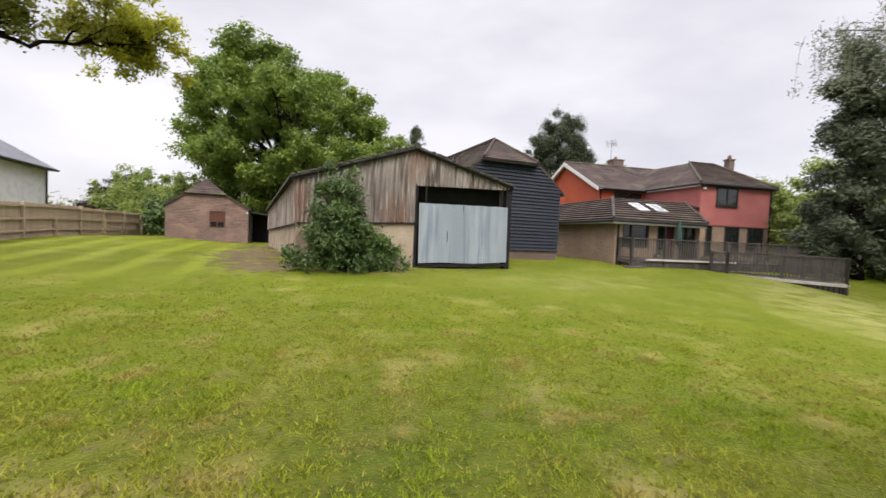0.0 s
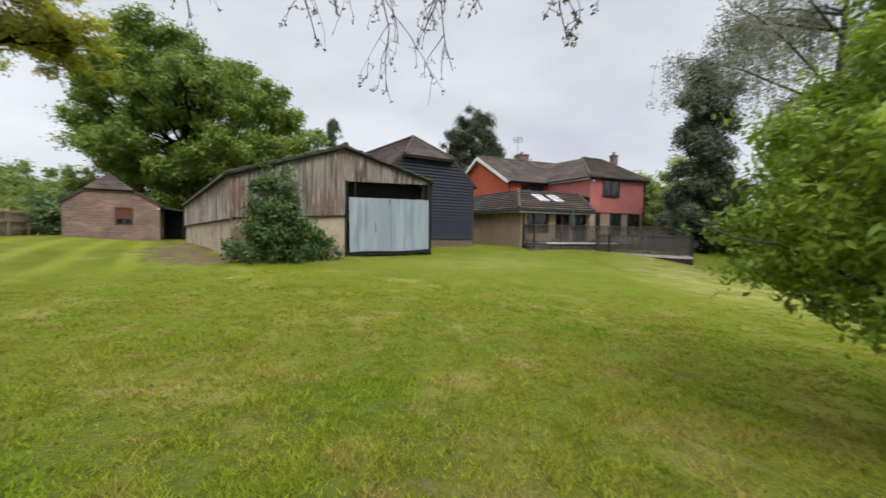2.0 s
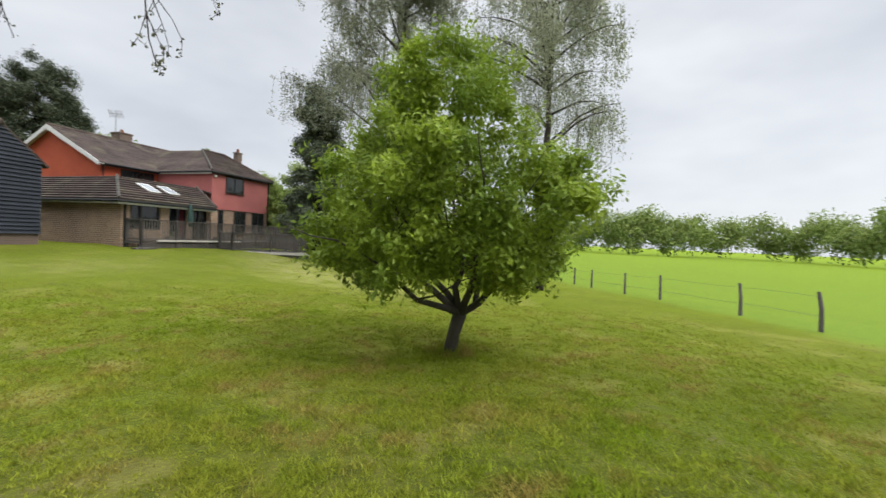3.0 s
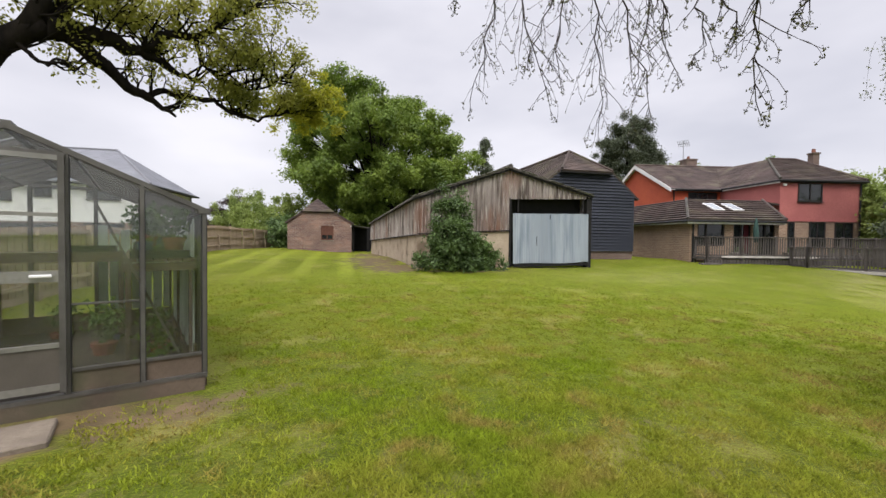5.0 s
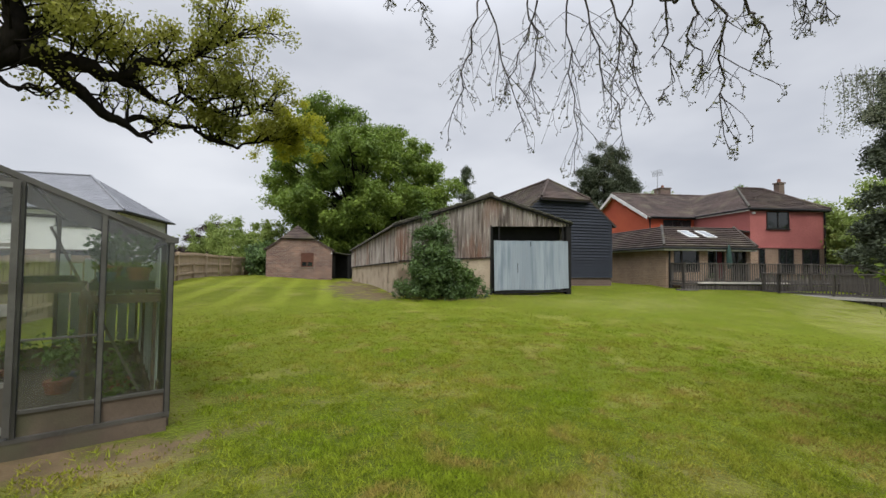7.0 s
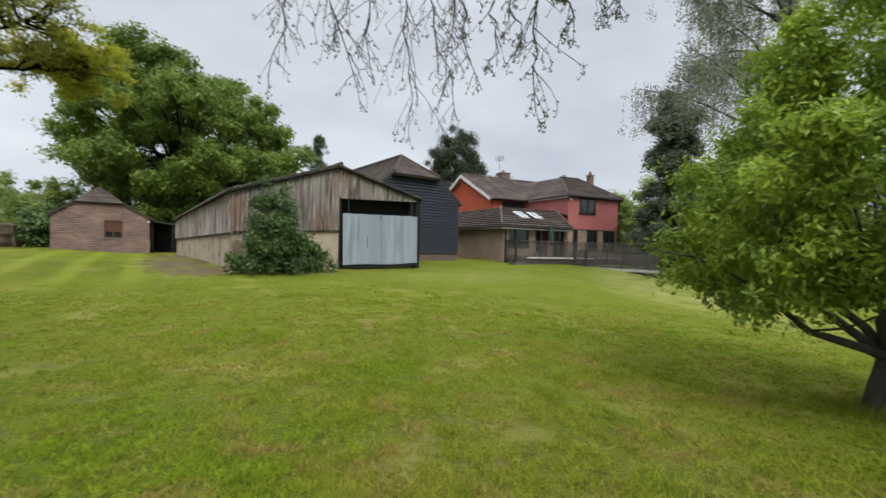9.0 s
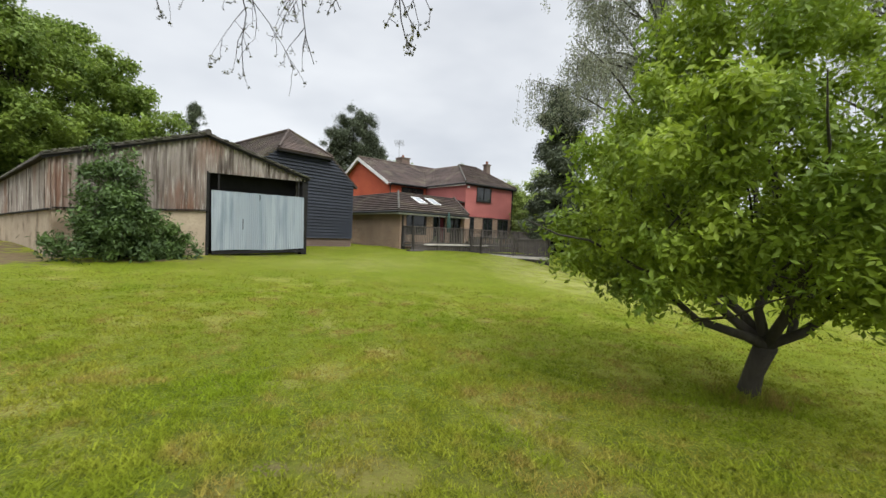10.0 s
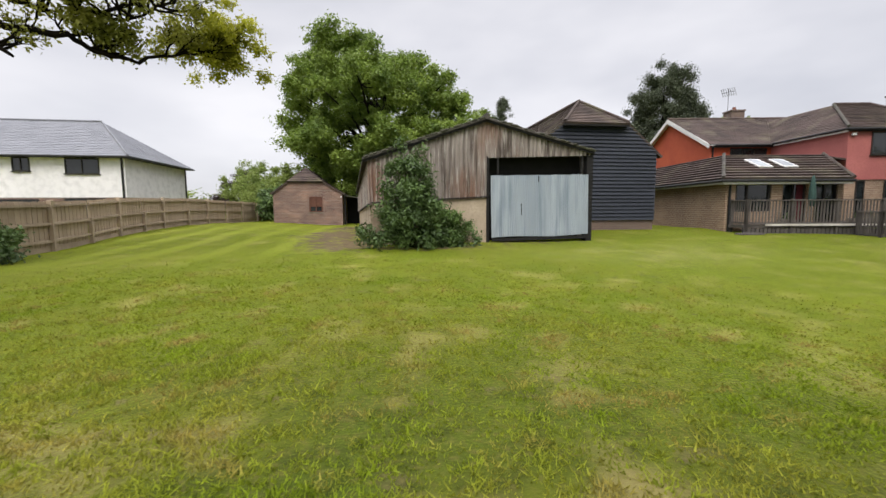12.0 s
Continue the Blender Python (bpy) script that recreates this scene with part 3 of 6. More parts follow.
# ---- corrugated barn ----
def barn():
    root = thing("corrugated_barn", pose(0, 0, 0), "weathered corrugated-sheet barn on rendered block walls with a wide doorway", "barn")
    y0, xl, xr, xa, za = 12.19, 1.53, 8.98, 5.25, 5.02
    zl, zr, back = 3.72, 4.03, 24.5
    xlb = 0.62

    def top(x):
        return zl + (za - zl) * (x - xl) / (xa - xl) if x < xa else za + (zr - za) * (x - xa) / (xr - xa)

    mid = lambda x: 2.32 + (x - xl) * 0.055
    # front: block below, sheet above, both ending at the doorway
    part("block_wall", prism(B(), [(xl, y0 + 0.04, 0.8), (5.33, y0 + 0.04, 0.8), (5.33, y0 + 0.04, mid(5.33)), (xl, y0 + 0.04, mid(xl))], (0, 0.2, 0)), M_BLOCK, root)
    part("gable_cladding", corrugated(B(), xl - 0.02, 5.33, lambda x: top(x) - 0.04, lambda x: mid(x) - 0.03, y0), M_CLAD, root)
    part("gable_cladding", corrugated(B(), 5.33, xr, lambda x: top(x) - 0.04, lambda x: 3.80 + (x - 5.33) * 0.034, y0), M_CLAD, root)
    part("sill_strip", box(B(), xl, 5.33, y0 - 0.045, y0 + 0.05, -0.03, 0.0, Matrix.Translation((0, 0, 0)) @ Matrix.Translation((0, 0, 2.34)) @ Matrix.Rotation(-0.05, 4, 'Y') @ Matrix.Translation((0, 0, -0.05))), M_DARK, root)
    part("door_post", box(B(), 5.30, 5.38, y0 - 0.01, y0 + 0.24, 0.8, 3.85), M_DARK, root)
    part("door_post", box(B(), 8.79, 9.02, y0 - 0.02, y0 + 0.2, 0.8, 4.0), M_DARK, root)
    part("door_beam", beam(B(), (5.3, y0 + 0.12, 3.86), (9.0, y0 + 0.12, 3.98), 0.12, 0.14), M_DARK, root)
    # sides and back
    m_side = Matrix.Translation((xl, y0, 0)) @ Matrix.Rotation(math.atan2(back - y0, xlb - xl), 4, 'Z')
    length = math.hypot(back - y0, xl - xlb)
    drop = lambda x: -0.62 * x / length
    part("block_wall", prism(B(), [m_side @ Vector(p) for p in ((0.2, -0.0, 0.5), (length, 0, 0.5), (length, 0, 2.0), (0.2, 0, 2.32))], m_side.to_3x3() @ Vector((0, -0.2, 0))), M_BLOCK, root)
    side = B()
    corrugated(side, 0, length, lambda x: zl - 0.05 + drop(x), lambda x: 2.29 - 0.32 * x / length, 0.03, m=m_side)
    part("side_cladding", side, M_CLAD, root)
    part("side_sill_strip", beam(B(), m_side @ Vector((0.0, 0.05, 2.31)), m_side @ Vector((length, 0.05, 1.99)), 0.06, 0.04), M_DARK, root)
    part("far_side_wall", box(B(), xr - 0.12, xr, y0 + 0.21, back, 0.7, zr - 0.06), M_CLAD, root)
    part("back_wall", prism(B(), [(xlb, back, 0.6), (xr - 0.13, back, 0.6), (xr - 0.13, back, zr - 0.1), (xa, back, za - 0.1), (xlb, back, zl - 0.72)], (0, 0.1, 0)), M_CLAD, root)
    part("earth_floor", prism(B(), [(xl + 0.25, y0 + 0.25, 0.98), (xr - 0.15, y0 + 0.25, 0.98), (xr - 0.15, back - 0.05, 0.98), (xlb + 0.3, back - 0.05, 0.98)], (0, 0, 0.05)), M_DARK, root)
    # roof: waves run down the slope
    for sx, ex, ze, exb, zeb in ((-1, xl - 0.22, zl - 0.04, xlb - 0.2, zl - 0.68), (1, xr + 0.05, zr - 0.01, xr + 0.05, zr - 0.01)):
        bm = B()
        n = 340
        rows = []
        for i in range(n + 1):
            f = i / n
            y = y0 - 0.16 + (back + 0.2 - y0) * f
            w = 0.03 * math.sin(2 * math.pi * i / 5.0)
            a = Vector((ex + (exb - ex) * f, y, ze + (zeb - ze) * f + w + 0.05))
            r = Vector((xa, y, za + 0.03 + w))
            rows.append([bm.verts.new(p) for p in (a, r, r - Vector((0, 0, 0.05)), a - Vector((0, 0, 0.05)))])
        for p, q in zip(rows, rows[1:]):
            for k in range(4):
                bm.faces.new((p[k], p[(k + 1) % 4], q[(k + 1) % 4], q[k]))
        bm.faces.new(rows[0])
        bm.faces.new(rows[-1][::-1])
        part("roof_slope", bm, M_ASB, root)
        part("bargeboard", beam(B(), (ex, y0 - 0.09, ze), (xa, y0 - 0.09, za - 0.01), 0.05, 0.15), M_DARK, root, "thin dark mossy bargeboard")
    ridge = [(xa, y0 - 0.2 + (back - y0) * i / 12, za + 0.07 + 0.012 * math.sin(i * 2.1)) for i in range(13)]
    part("ridge_cap", tube(B(), ridge, [0.10] * 13, 8), M_ASB, root)
    nr = np.random.default_rng(17)
    moss = B()
    for _ in range(520):
        f, g = nr.random(), nr.random() ** 4
        left = nr.random() < 0.65
        q = Vector((xa, y0 - 0.13 + 2.4 * g, za + 0.06)).lerp(Vector((xl - 0.2, y0 - 0.13 + 2.4 * g, zl + 0.03)) if left else Vector((xr, y0 - 0.13 + 2.4 * g, zr + 0.05)), f)
        w = nr.uniform(0.03, 0.085)
        r = bmesh.ops.create_icosphere(moss, subdivisions=1, radius=w)
        bmesh.ops.transform(moss, matrix=Matrix.Translation(q) @ Matrix.Diagonal((nr.uniform(0.8, 1.8), 1, nr.uniform(0.45, 0.8), 1)), verts=r["verts"])
    tagged(part("moss", moss, M_MOSS, root, "clumps of dark moss along the roof edge"), kind="stuff")
    # added dark sheet: gives the doorway the blackness of the unlit inside
    part("inner_partition", box(B(), 5.0, 8.84, y0 + 0.62, y0 + 0.66, 1.03, 4.1), M_DARK, root, "added dark sheet standing for the shade inside the doorway")
    part("threshold", box(B(), 5.36, 9.0, y0 - 0.02, y0 + 0.2, 0.85, 1.03, bevel=0.02), M_DARK, root)
    return root


barn()


def sheet_door():
    d = thing("sheet_metal_door", pose(5.45, 12.10, 1.19, 0, -1.1, 0), "pale blue-grey galvanised corrugated door hung across the barn doorway", "barn door")
    bm = corrugated(B(), 0, 3.40, lambda x: 2.03 + 0.006 * math.sin(x * 9), lambda x: 0.02 * math.sin(x * 2.2), 0, pitch=0.076, depth=0.012)
    part("sheet", bm, M_GALV, d)
    fr = B()
    for z in (0.1, 1.0, 1.92):
        box(fr, 0.03, 3.36, 0.03, 0.09, z, z + 0.09)
    part("frame_rail", fr, M_DARK, d)
    part("bottom_rail", box(B(), 0.02, 3.40, 0.02, 0.07, -0.13, -0.035), M_DARK, d)
    part("slot", box(B(), 1.02, 1.045, -0.016, -0.010, 0.72, 1.10), M_DARK, d, "dark slit in the sheet")
    part("slot", box(B(), 1.62, 1.65, -0.016, -0.010, 1.80, 1.99), M_DARK, d, "dark slit in the sheet")
    for x in (0.25, 3.2):
        part("hanger", box(B(), x, x + 0.06, 0.10, 0.13, 1.9, 2.66), M_DARK, d)


sheet_door()


# ---- black weatherboarded barn ----
def black_barn():
    root = thing("weatherboarded_barn", pose(0, 0, 0), "black weatherboarded barn with a half-hipped clay-tile roof", "barn")
    y0, xl, xr, xc = 16.1, 8.25, 14.18, 11.52
    base, plinth, eave, hipz, hl, hr = 1.0, 1.60, 4.66, 5.86, 9.78, 12.72
    back = 29.0
    outline = lambda z: (xl, xr) if z < eave else (xl + (hl - xl) * (z - eave) / (hipz - eave), xr + (hr - xr) * (z - eave) / (hipz - eave))
    part("plinth", box(B(), xl + 0.05, xr - 0.02, y0 + 0.05, back, base - 0.3, plinth), M_BRICK_PLINTH, root)
    part("wall_core", prism(B(), [(xl + 0.03, y0 + 0.06, plinth), (xr - 0.03, y0 + 0.06, plinth), (xr - 0.03, y0 + 0.06, eave), (hr - 0.03, y0 + 0.06, hipz - 0.03), (hl + 0.03, y0 + 0.06, hipz - 0.03), (xl + 0.03, y0 + 0.06, eave)], (0, back - y0, 0)), M_BOARD, root)
    z, step = plinth, 0.161
    while z < hipz - 0.02:
        z1 = min(z + step + 0.02, hipz)
        (a0, b0), (a1, b1) = outline(z), outline(z1)
        bm = B()
        f = [(a0, y0 - 0.045, z), (b0, y0 - 0.045, z), (b1, y0 + 0.026, z1), (a1, y0 + 0.026, z1)]
        k = [(a0, y0 + 0.05, z), (b0, y0 + 0.05, z), (b1, y0 + 0.05, z1), (a1, y0 + 0.05, z1)]
        fv, kv = [bm.verts.new(p) for p in f], [bm.verts.new(p) for p in k]
        bm.faces.new(fv)
        bm.faces.new(kv[::-1])
        for i in range(4):
            bm.faces.new((fv[i], kv[i], kv[(i + 1) % 4], fv[(i + 1) % 4]))
        part("weatherboard", bm, M_BOARD, root)
        z += step
    # roof: side slopes, half hip, ridge
    ya, za = 18.35, 7.27
    ov = 0.28
    e = lambda x, z, s: (x + s * ov, z - ov * 0.82)
    for s, xe, xh in ((-1, xl, hl), (1, xr, hr)):
        ex, ez = e(xe, eave, s)
        hx, hz = xh + s * 0.06, hipz - 0.02
        tiled("roof_slope", (ex, y0 - 0.03, ez), (ex, back, ez), (hx, back, hz), (hx, y0 - 0.03, hz), 13, M_TILE_OLD, root)
        tiled("roof_slope", (hx, y0 - 0.03, hz), (hx, back, hz), (xc, back, za), (xc, ya, za), 13, M_TILE_OLD, root)
    tiled("half_hip", (hl - 0.15, y0 - 0.3, hipz - 0.08), (hr - 0.06, y0 - 0.3, hipz - 0.08), (xc + 0.02, ya, za + 0.02), (xc - 0.02, ya, za + 0.02), 14, M_TILE_OLD, root)
    part("hip_fascia", box(B(), hl - 0.12, hr - 0.08, y0 - 0.27, y0 - 0.03, hipz - 0.2, hipz - 0.12), M_DARK, root)
    for s, xh in ((-1, hl - 0.1), (1, hr - 0.1)):
        part("hip_ridge", tube(B(), [(xh, y0 - 0.26, hipz), (xc, ya, za + 0.06)], [0.07, 0.07], 6), M_TILE_OLD, root)
    part("ridge_tile", tube(B(), [(xc, ya, za + 0.05), (xc, back, za + 0.05)], [0.09, 0.09], 7), M_TILE_OLD, root)


black_barn()


# ---- brick outbuilding ----
def brick_shed():
    y0, xl, xr, back = 27.4, -5.02, -0.62, 33.0
    root = thing("brick_outbuilding", pose(0, 0, 0), "small old brick outbuilding with a half-hipped tile roof", "outbuilding")
    xc, ze, zc, za = -3.05, 3.22, 4.02, 4.95
    cl, cr = -3.98, -1.95
    wx0, wx1, wz0, wz1 = -2.76, -1.90, 1.95, 2.98
    # front wall round its window
    t = (0, 0.23, 0)
    for pts in ([(xl, y0, 0.7), (xr, y0, 0.7), (xr, y0, wz0), (xl, y0, wz0)],
                [(xl, y0, wz0), (wx0, y0, wz0), (wx0, y0, wz1), (xl, y0, wz1)],
                [(wx1, y0, wz0), (xr, y0, wz0), (xr, y0, wz1), (wx1, y0, wz1)],
                [(xl, y0, wz1), (xr, y0, wz1), (xr, y0, ze), (cr, y0, zc), (cl, y0, zc), (xl, y0, ze)]):
        part("front_wall", prism(B(), pts, t), M_BRICK_SHED, root)
    part("side_wall", box(B(), xl, xl + 0.22, y0 + 0.232, back, 0.7, ze), M_BRICK_SHED, root)
    part("side_wall", box(B(), xr - 0.22, xr, y0 + 0.232, back, 0.6, ze), M_BRICK_SHED, root)
    part("back_wall", box(B(), xl + 0.23, xr - 0.23, back - 0.22, back, 0.6, ze), M_BRICK_SHED, root)
    win = part("window", box(B(), wx0, wx1, y0 + 0.1, y0 + 0.13, wz0, wz1), M_PANE, root, "small dark window in a red-brown frame")
    wood = material("red_brown_frame", (0.13, 0.055, 0.035), scale=5, fine=30, rough=0.7)
    bm = B()
    for a, b, c, d in ((wx0, wx1, wz1 - 0.08, wz1), (wx0, wx1, wz0, wz0 + 0.08), (wx0, wx0 + 0.08, wz0 + 0.08, wz1 - 0.08), (wx1 - 0.08, wx1, wz0 + 0.08, wz1 - 0.08), (-2.36, -2.30, wz0 + 0.08, wz1 - 0.08)):
        box(bm, a, b, y0 + 0.02, y0 + 0.09, c, d)
    part("frame", bm, wood, win)
    part("shutter", box(B(), wx0 + 0.08, wx1 - 0.08, y0 + 0.055, y0 + 0.085, wz0 + 0.36, wz1 - 0.08), wood, win)
    part("sill", box(B(), wx0 - 0.05, wx1 + 0.05, y0 - 0.03, y0 + 0.02, wz0 - 0.07, wz0), M_CONC, win)
    for s, xe, xh in ((-1, xl, cl), (1, xr, cr)):
        ex = xe + s * 0.16
        tiled("roof_slope", (ex, y0 - 0.1, ze - 0.06), (ex, back + 0.1, ze - 0.06), (xh, back + 0.1, zc), (xh, y0 - 0.1, zc), 8, M_TILE_OLD, root)
        tiled("roof_slope", (xh, y0 - 0.1, zc), (xh, back + 0.1, zc), (xc, back + 0.1, za), (xc, y0 + 0.9, za), 8, M_TILE_OLD, root)
    tiled("half_hip", (cl - 0.12, y0 - 0.16, zc - 0.06), (cr + 0.12, y0 - 0.16, zc - 0.06), (xc + 0.02, y0 + 0.9, za), (xc - 0.02, y0 + 0.9, za), 8, M_TILE_OLD, root)
    part("hip_fascia", box(B(), cl - 0.1, cr + 0.1, y0 - 0.12, y0 - 0.01, zc - 0.13, zc - 0.07), M_DARK, root)
    part("lamp", box(B(), xr - 0.1, xr - 0.02, y0 - 0.08, y0 - 0.002, 2.9, 3.0, bevel=0.01), M_WHITE, root, "small white wall lamp")


brick_shed()
# dark lean-to closing the gap between outbuilding and barn
lean = thing("timber_lean_to", pose(0, 0, 0), "dark open timber lean-to between outbuilding and barn", "lean-to")
part("back_panel", box(B(), -0.56, 1.0, 31.0, 31.1, 0.5, 3.0), M_DARK, lean)
part("roof_sheet", prism(B(), [(-0.60, 27.6, 3.02), (0.66, 27.6, 2.86), (0.66, 31.2, 2.86), (-0.60, 31.2, 3.02)], (0, 0, 0.06)), M_ASB, lean)
part("post", box(B(), -0.52, -0.42, 27.7, 27.8, 0.6, 3.0), M_DARK, lean)
part("post", box(B(), 0.52, 0.62, 27.7, 27.8, 0.6, 2.86), M_DARK, lean)


# ---- red house with its extension and deck ----
HM = Matrix.Translation((16.0, 14.3, 0)) @ Matrix.Rotation(radians(-10), 4, 'Z')


def window(parent, x0, x1, z0, z1, y, lights=2, mat=None, label=""):
    """A framed window on a wall that faces -y: dark pane, frame, bars, sill."""
    w = part("window", box(B(), x0, x1, y - 0.010, y + 0.02, z0, z1), M_PANE, parent, label)
    bm = B()
    f = 0.06
    box(bm, x0, x1, y - 0.05, y - 0.012, z1 - f, z1)
    box(bm, x0, x1, y - 0.05, y - 0.012, z0, z0 + f)
    box(bm, x0, x0 + f, y - 0.05, y - 0.012, z0 + f, z1 - f)
    box(bm, x1 - f, x1, y - 0.05, y - 0.012, z0 + f, z1 - f)
    for i in range(1, lights):
        x = x0 + (x1 - x0) * i / lights
        box(bm, x - f / 2, x + f / 2, y - 0.05, y - 0.012, z0 + f, z1 - f)
    part("frame", bm, mat or M_FRAME, w)
    part("sill", box(B(), x0 - 0.05, x1 + 0.05, y - 0.1, y - 0.005, z0 - 0.06, z0 - 0.002), mat or M_FRAME, w)
    return w


def house():
    h = thing("red_house", HM, "two-storey house with red and pink walls and brown tiled roofs", "house")
    floor, mid, eave = 1.0, 3.62, 6.2
    # main wing: gable end towards -x
    gx0, gy0, gy1, apex = 5.35, 9.85, 19.7, 8.72
    gyc = (gy0 + gy1) / 2
    part("gable_wall", prism(B(), [(gx0, gy0, floor), (gx0, gy1, floor), (gx0, gy1, eave), (gx0, gyc, apex - 0.15), (gx0, gy0, eave)], (0.3, 0, 0)), M_RED, h, "bright red hung-tile gable")
    part("front_wall", box(B(), gx0 + 0.3, 9.3, gy0, gy0 + 0.3, floor, eave), M_RED, h)
    part("back_wall", box(B(), gx0 + 0.3, 19.0, gy1 - 0.3, gy1, floor, eave), M_RED, h)
    x_end = 19.0
    tiled("roof_front", (gx0 - 0.35, gy0 - 0.4, eave - 0.1), (x_end, gy0 - 0.4, eave - 0.1), (x_end - 4, gyc, apex), (gx0 - 0.35, gyc, apex), 24, M_TILE, h)
    tiled("roof_back", (gx0 - 0.35, gy1 + 0.4, eave - 0.1), (x_end, gy1 + 0.4, eave - 0.1), (x_end - 4, gyc, apex), (gx0 - 0.35, gyc, apex), 24, M_TILE, h)
    tiled("roof_hip", (x_end, gy0 - 0.4, eave - 0.1), (x_end, gy1 + 0.4, eave - 0.1), (x_end - 4, gyc, apex), (x_end - 4, gyc - 0.02, apex), 20, M_TILE, h)
    part("ridge", tube(B(), [(gx0 - 0.35, gyc, apex + 0.04), (x_end - 4, gyc, apex + 0.04)], [0.09, 0.09], 6), M_TILE, h)
    for s, ye in ((-1, gy0 - 0.4), (1, gy1 + 0.4)):
        part("bargeboard", prism(B(), [(gx0 - 0.33, ye, eave - 0.32), (gx0 - 0.33, ye, eave - 0.06), (gx0 - 0.33, gyc, apex + 0.02), (gx0 - 0.33, gyc, apex - 0.30)], (-0.04, 0, 0)), M_WHITE, h, "white painted bargeboard")
        part("soffit", prism(B(), [(gx0 - 0.31, ye, eave - 0.17), (gx0 - 0.002, ye, eave - 0.17), (gx0 - 0.002, gyc, apex - 0.12), (gx0 - 0.31, gyc, apex - 0.12)], (0, 0, 0.03)), M_WHITE, h)
    part("gutter", tube(B(), [(gx0, gy0 - 0.44, eave - 0.14), (9.2, gy0 - 0.44, eave - 0.14)], [0.06, 0.06], 6), M_GUTTER, h)
    part("fascia", box(B(), gx0, 9.1, gy0 - 0.36, gy0 - 0.33, eave - 0.28, eave - 0.14), M_FRAME, h)
    part("soffit", box(B(), gx0, 9.1, gy0 - 0.33, gy0 - 0.002, eave - 0.24, eave - 0.20), M_FRAME, h)
    part("downpipe", tube(B(), [(gx0 + 0.12, gy0 - 0.06, eave - 0.2), (gx0 + 0.12, gy0 - 0.06, 3.4)], [0.05, 0.05], 6), M_GUTTER, h)
    window(h, 6.6, 8.9, 4.95, 5.90, gy0, 3)
    # pink wing
    wx0, wx1, wy0, wy1 = 9.17, 14.7, 4.6, 11.0
    part("upper_wall", box(B(), wx0, wx1, wy0, wy0 + 0.3, mid, eave - 0.02), M_PINK, h, "pink painted upper wall")
    part("upper_wall", box(B(), wx0, wx0 + 0.3, wy0 + 0.302, wy1, mid, eave - 0.02), M_PINK, h, "pink painted upper wall")
    part("upper_wall", box(B(), wx1 - 0.3, wx1, wy0 + 0.302, wy1, mid, eave - 0.02), M_PINK, h, "pink painted upper wall")
    part("drip_course", box(B(), wx0 - 0.03, wx1 + 0.03, wy0 - 0.04, wy0 + 0.1, mid - 0.08, mid - 0.002), M_PINK, h)
    part("lower_wall", box(B(), wx0 + 0.02, wx1 - 0.02, wy0 + 0.02, wy0 + 0.3, floor - 0.4, mid - 0.082), M_BRICK_EXT, h, "buff brick lower wall")
    part("lower_wall", box(B(), wx0 + 0.02, wx0 + 0.3, wy0 + 0.302, wy1, floor - 0.4, mid - 0.082), M_BRICK_EXT, h, "buff brick lower wall")
    part("lower_wall", box(B(), wx1 - 0.3, wx1 - 0.02, wy0 + 0.302, wy1, floor - 0.4, mid - 0.082), M_BRICK_EXT, h, "buff brick lower wall")
    ax, bx, ry, rz = wx0 + 2.8, wx0 + 5.0, wy0 + 4.2, 8.3
    o = 0.2
    ez = eave - 0.04
    tiled("roof_front", (wx0 - o, wy0 - o, ez), (wx1 + o, wy0 - o, ez), (bx, ry, rz), (ax, ry, rz), 16, M_TILE, h, lift=0.07)
    tiled("roof_side", (wx0 - o, 13.0, ez), (wx0 - o, wy0 - o, ez), (ax, ry, rz), (ax, 15.0, rz + 0.1), 18, M_TILE, h)
    tiled("roof_side", (wx1 + o, wy0 - o, ez), (wx1 + o, 14.0, ez), (bx, 14.0, rz), (bx, ry, rz), 18, M_TILE, h)
    part("roof_deck", box(B(), ax, bx, ry, 14.8, rz - 0.12, rz - 0.02), M_TILE, h)
    part("hip_ridge", tube(B(), [(wx0 - o, wy0 - o, ez + 0.08), (ax, ry, rz + 0.06)], [0.08, 0.08], 6), M_ASB, h, "pale mortar hip tiles")
    part("hip_ridge", tube(B(), [(wx1 + o, wy0 - o, ez + 0.08), (bx, ry, rz + 0.06)], [0.08, 0.08], 6), M_TILE, h)
    part("ridge", tube(B(), [(ax, ry, rz + 0.06), (bx, ry, rz + 0.06)], [0.09, 0.09], 6), M_TILE, h)
    part("gutter", tube(B(), [(wx0 - o - 0.04, 9.4, ez - 0.05), (wx0 - o - 0.04, wy0 - o - 0.04, ez - 0.05), (wx1 + o, wy0 - o - 0.04, ez - 0.05)], [0.07] * 3, 6), M_GUTTER, h)
    part("fascia", box(B(), wx0 - o + 0.02, wx1 + o, wy0 - o + 0.01, wy0 - o + 0.04, ez - 0.15, ez - 0.06), M_FRAME, h)
    part("fascia", box(B(), wx0 - o + 0.01, wx0 - o + 0.04, wy0 - o + 0.05, 9.4, ez - 0.2, ez - 0.06), M_WHITE, h)
    part("soffit", box(B(), wx0 - o + 0.05, wx1 + o, wy0 - o + 0.05, wy0 - 0.003, ez - 0.16, ez - 0.12), M_FRAME, h)
    part("soffit", box(B(), wx0 - o + 0.05, wx0 - 0.003, wy0, 9.4, ez - 0.16, ez - 0.12), M_FRAME, h)
    part("downpipe", tube(B(), [(wx1 - 0.12, wy0 - 0.07, ez - 0.1), (wx1 - 0.12, wy0 - 0.07, 1.2)], [0.055, 0.055], 6), M_GUTTER, h)
    window(h, 10.35, 12.0, 4.82, 5.97, wy0, 2)
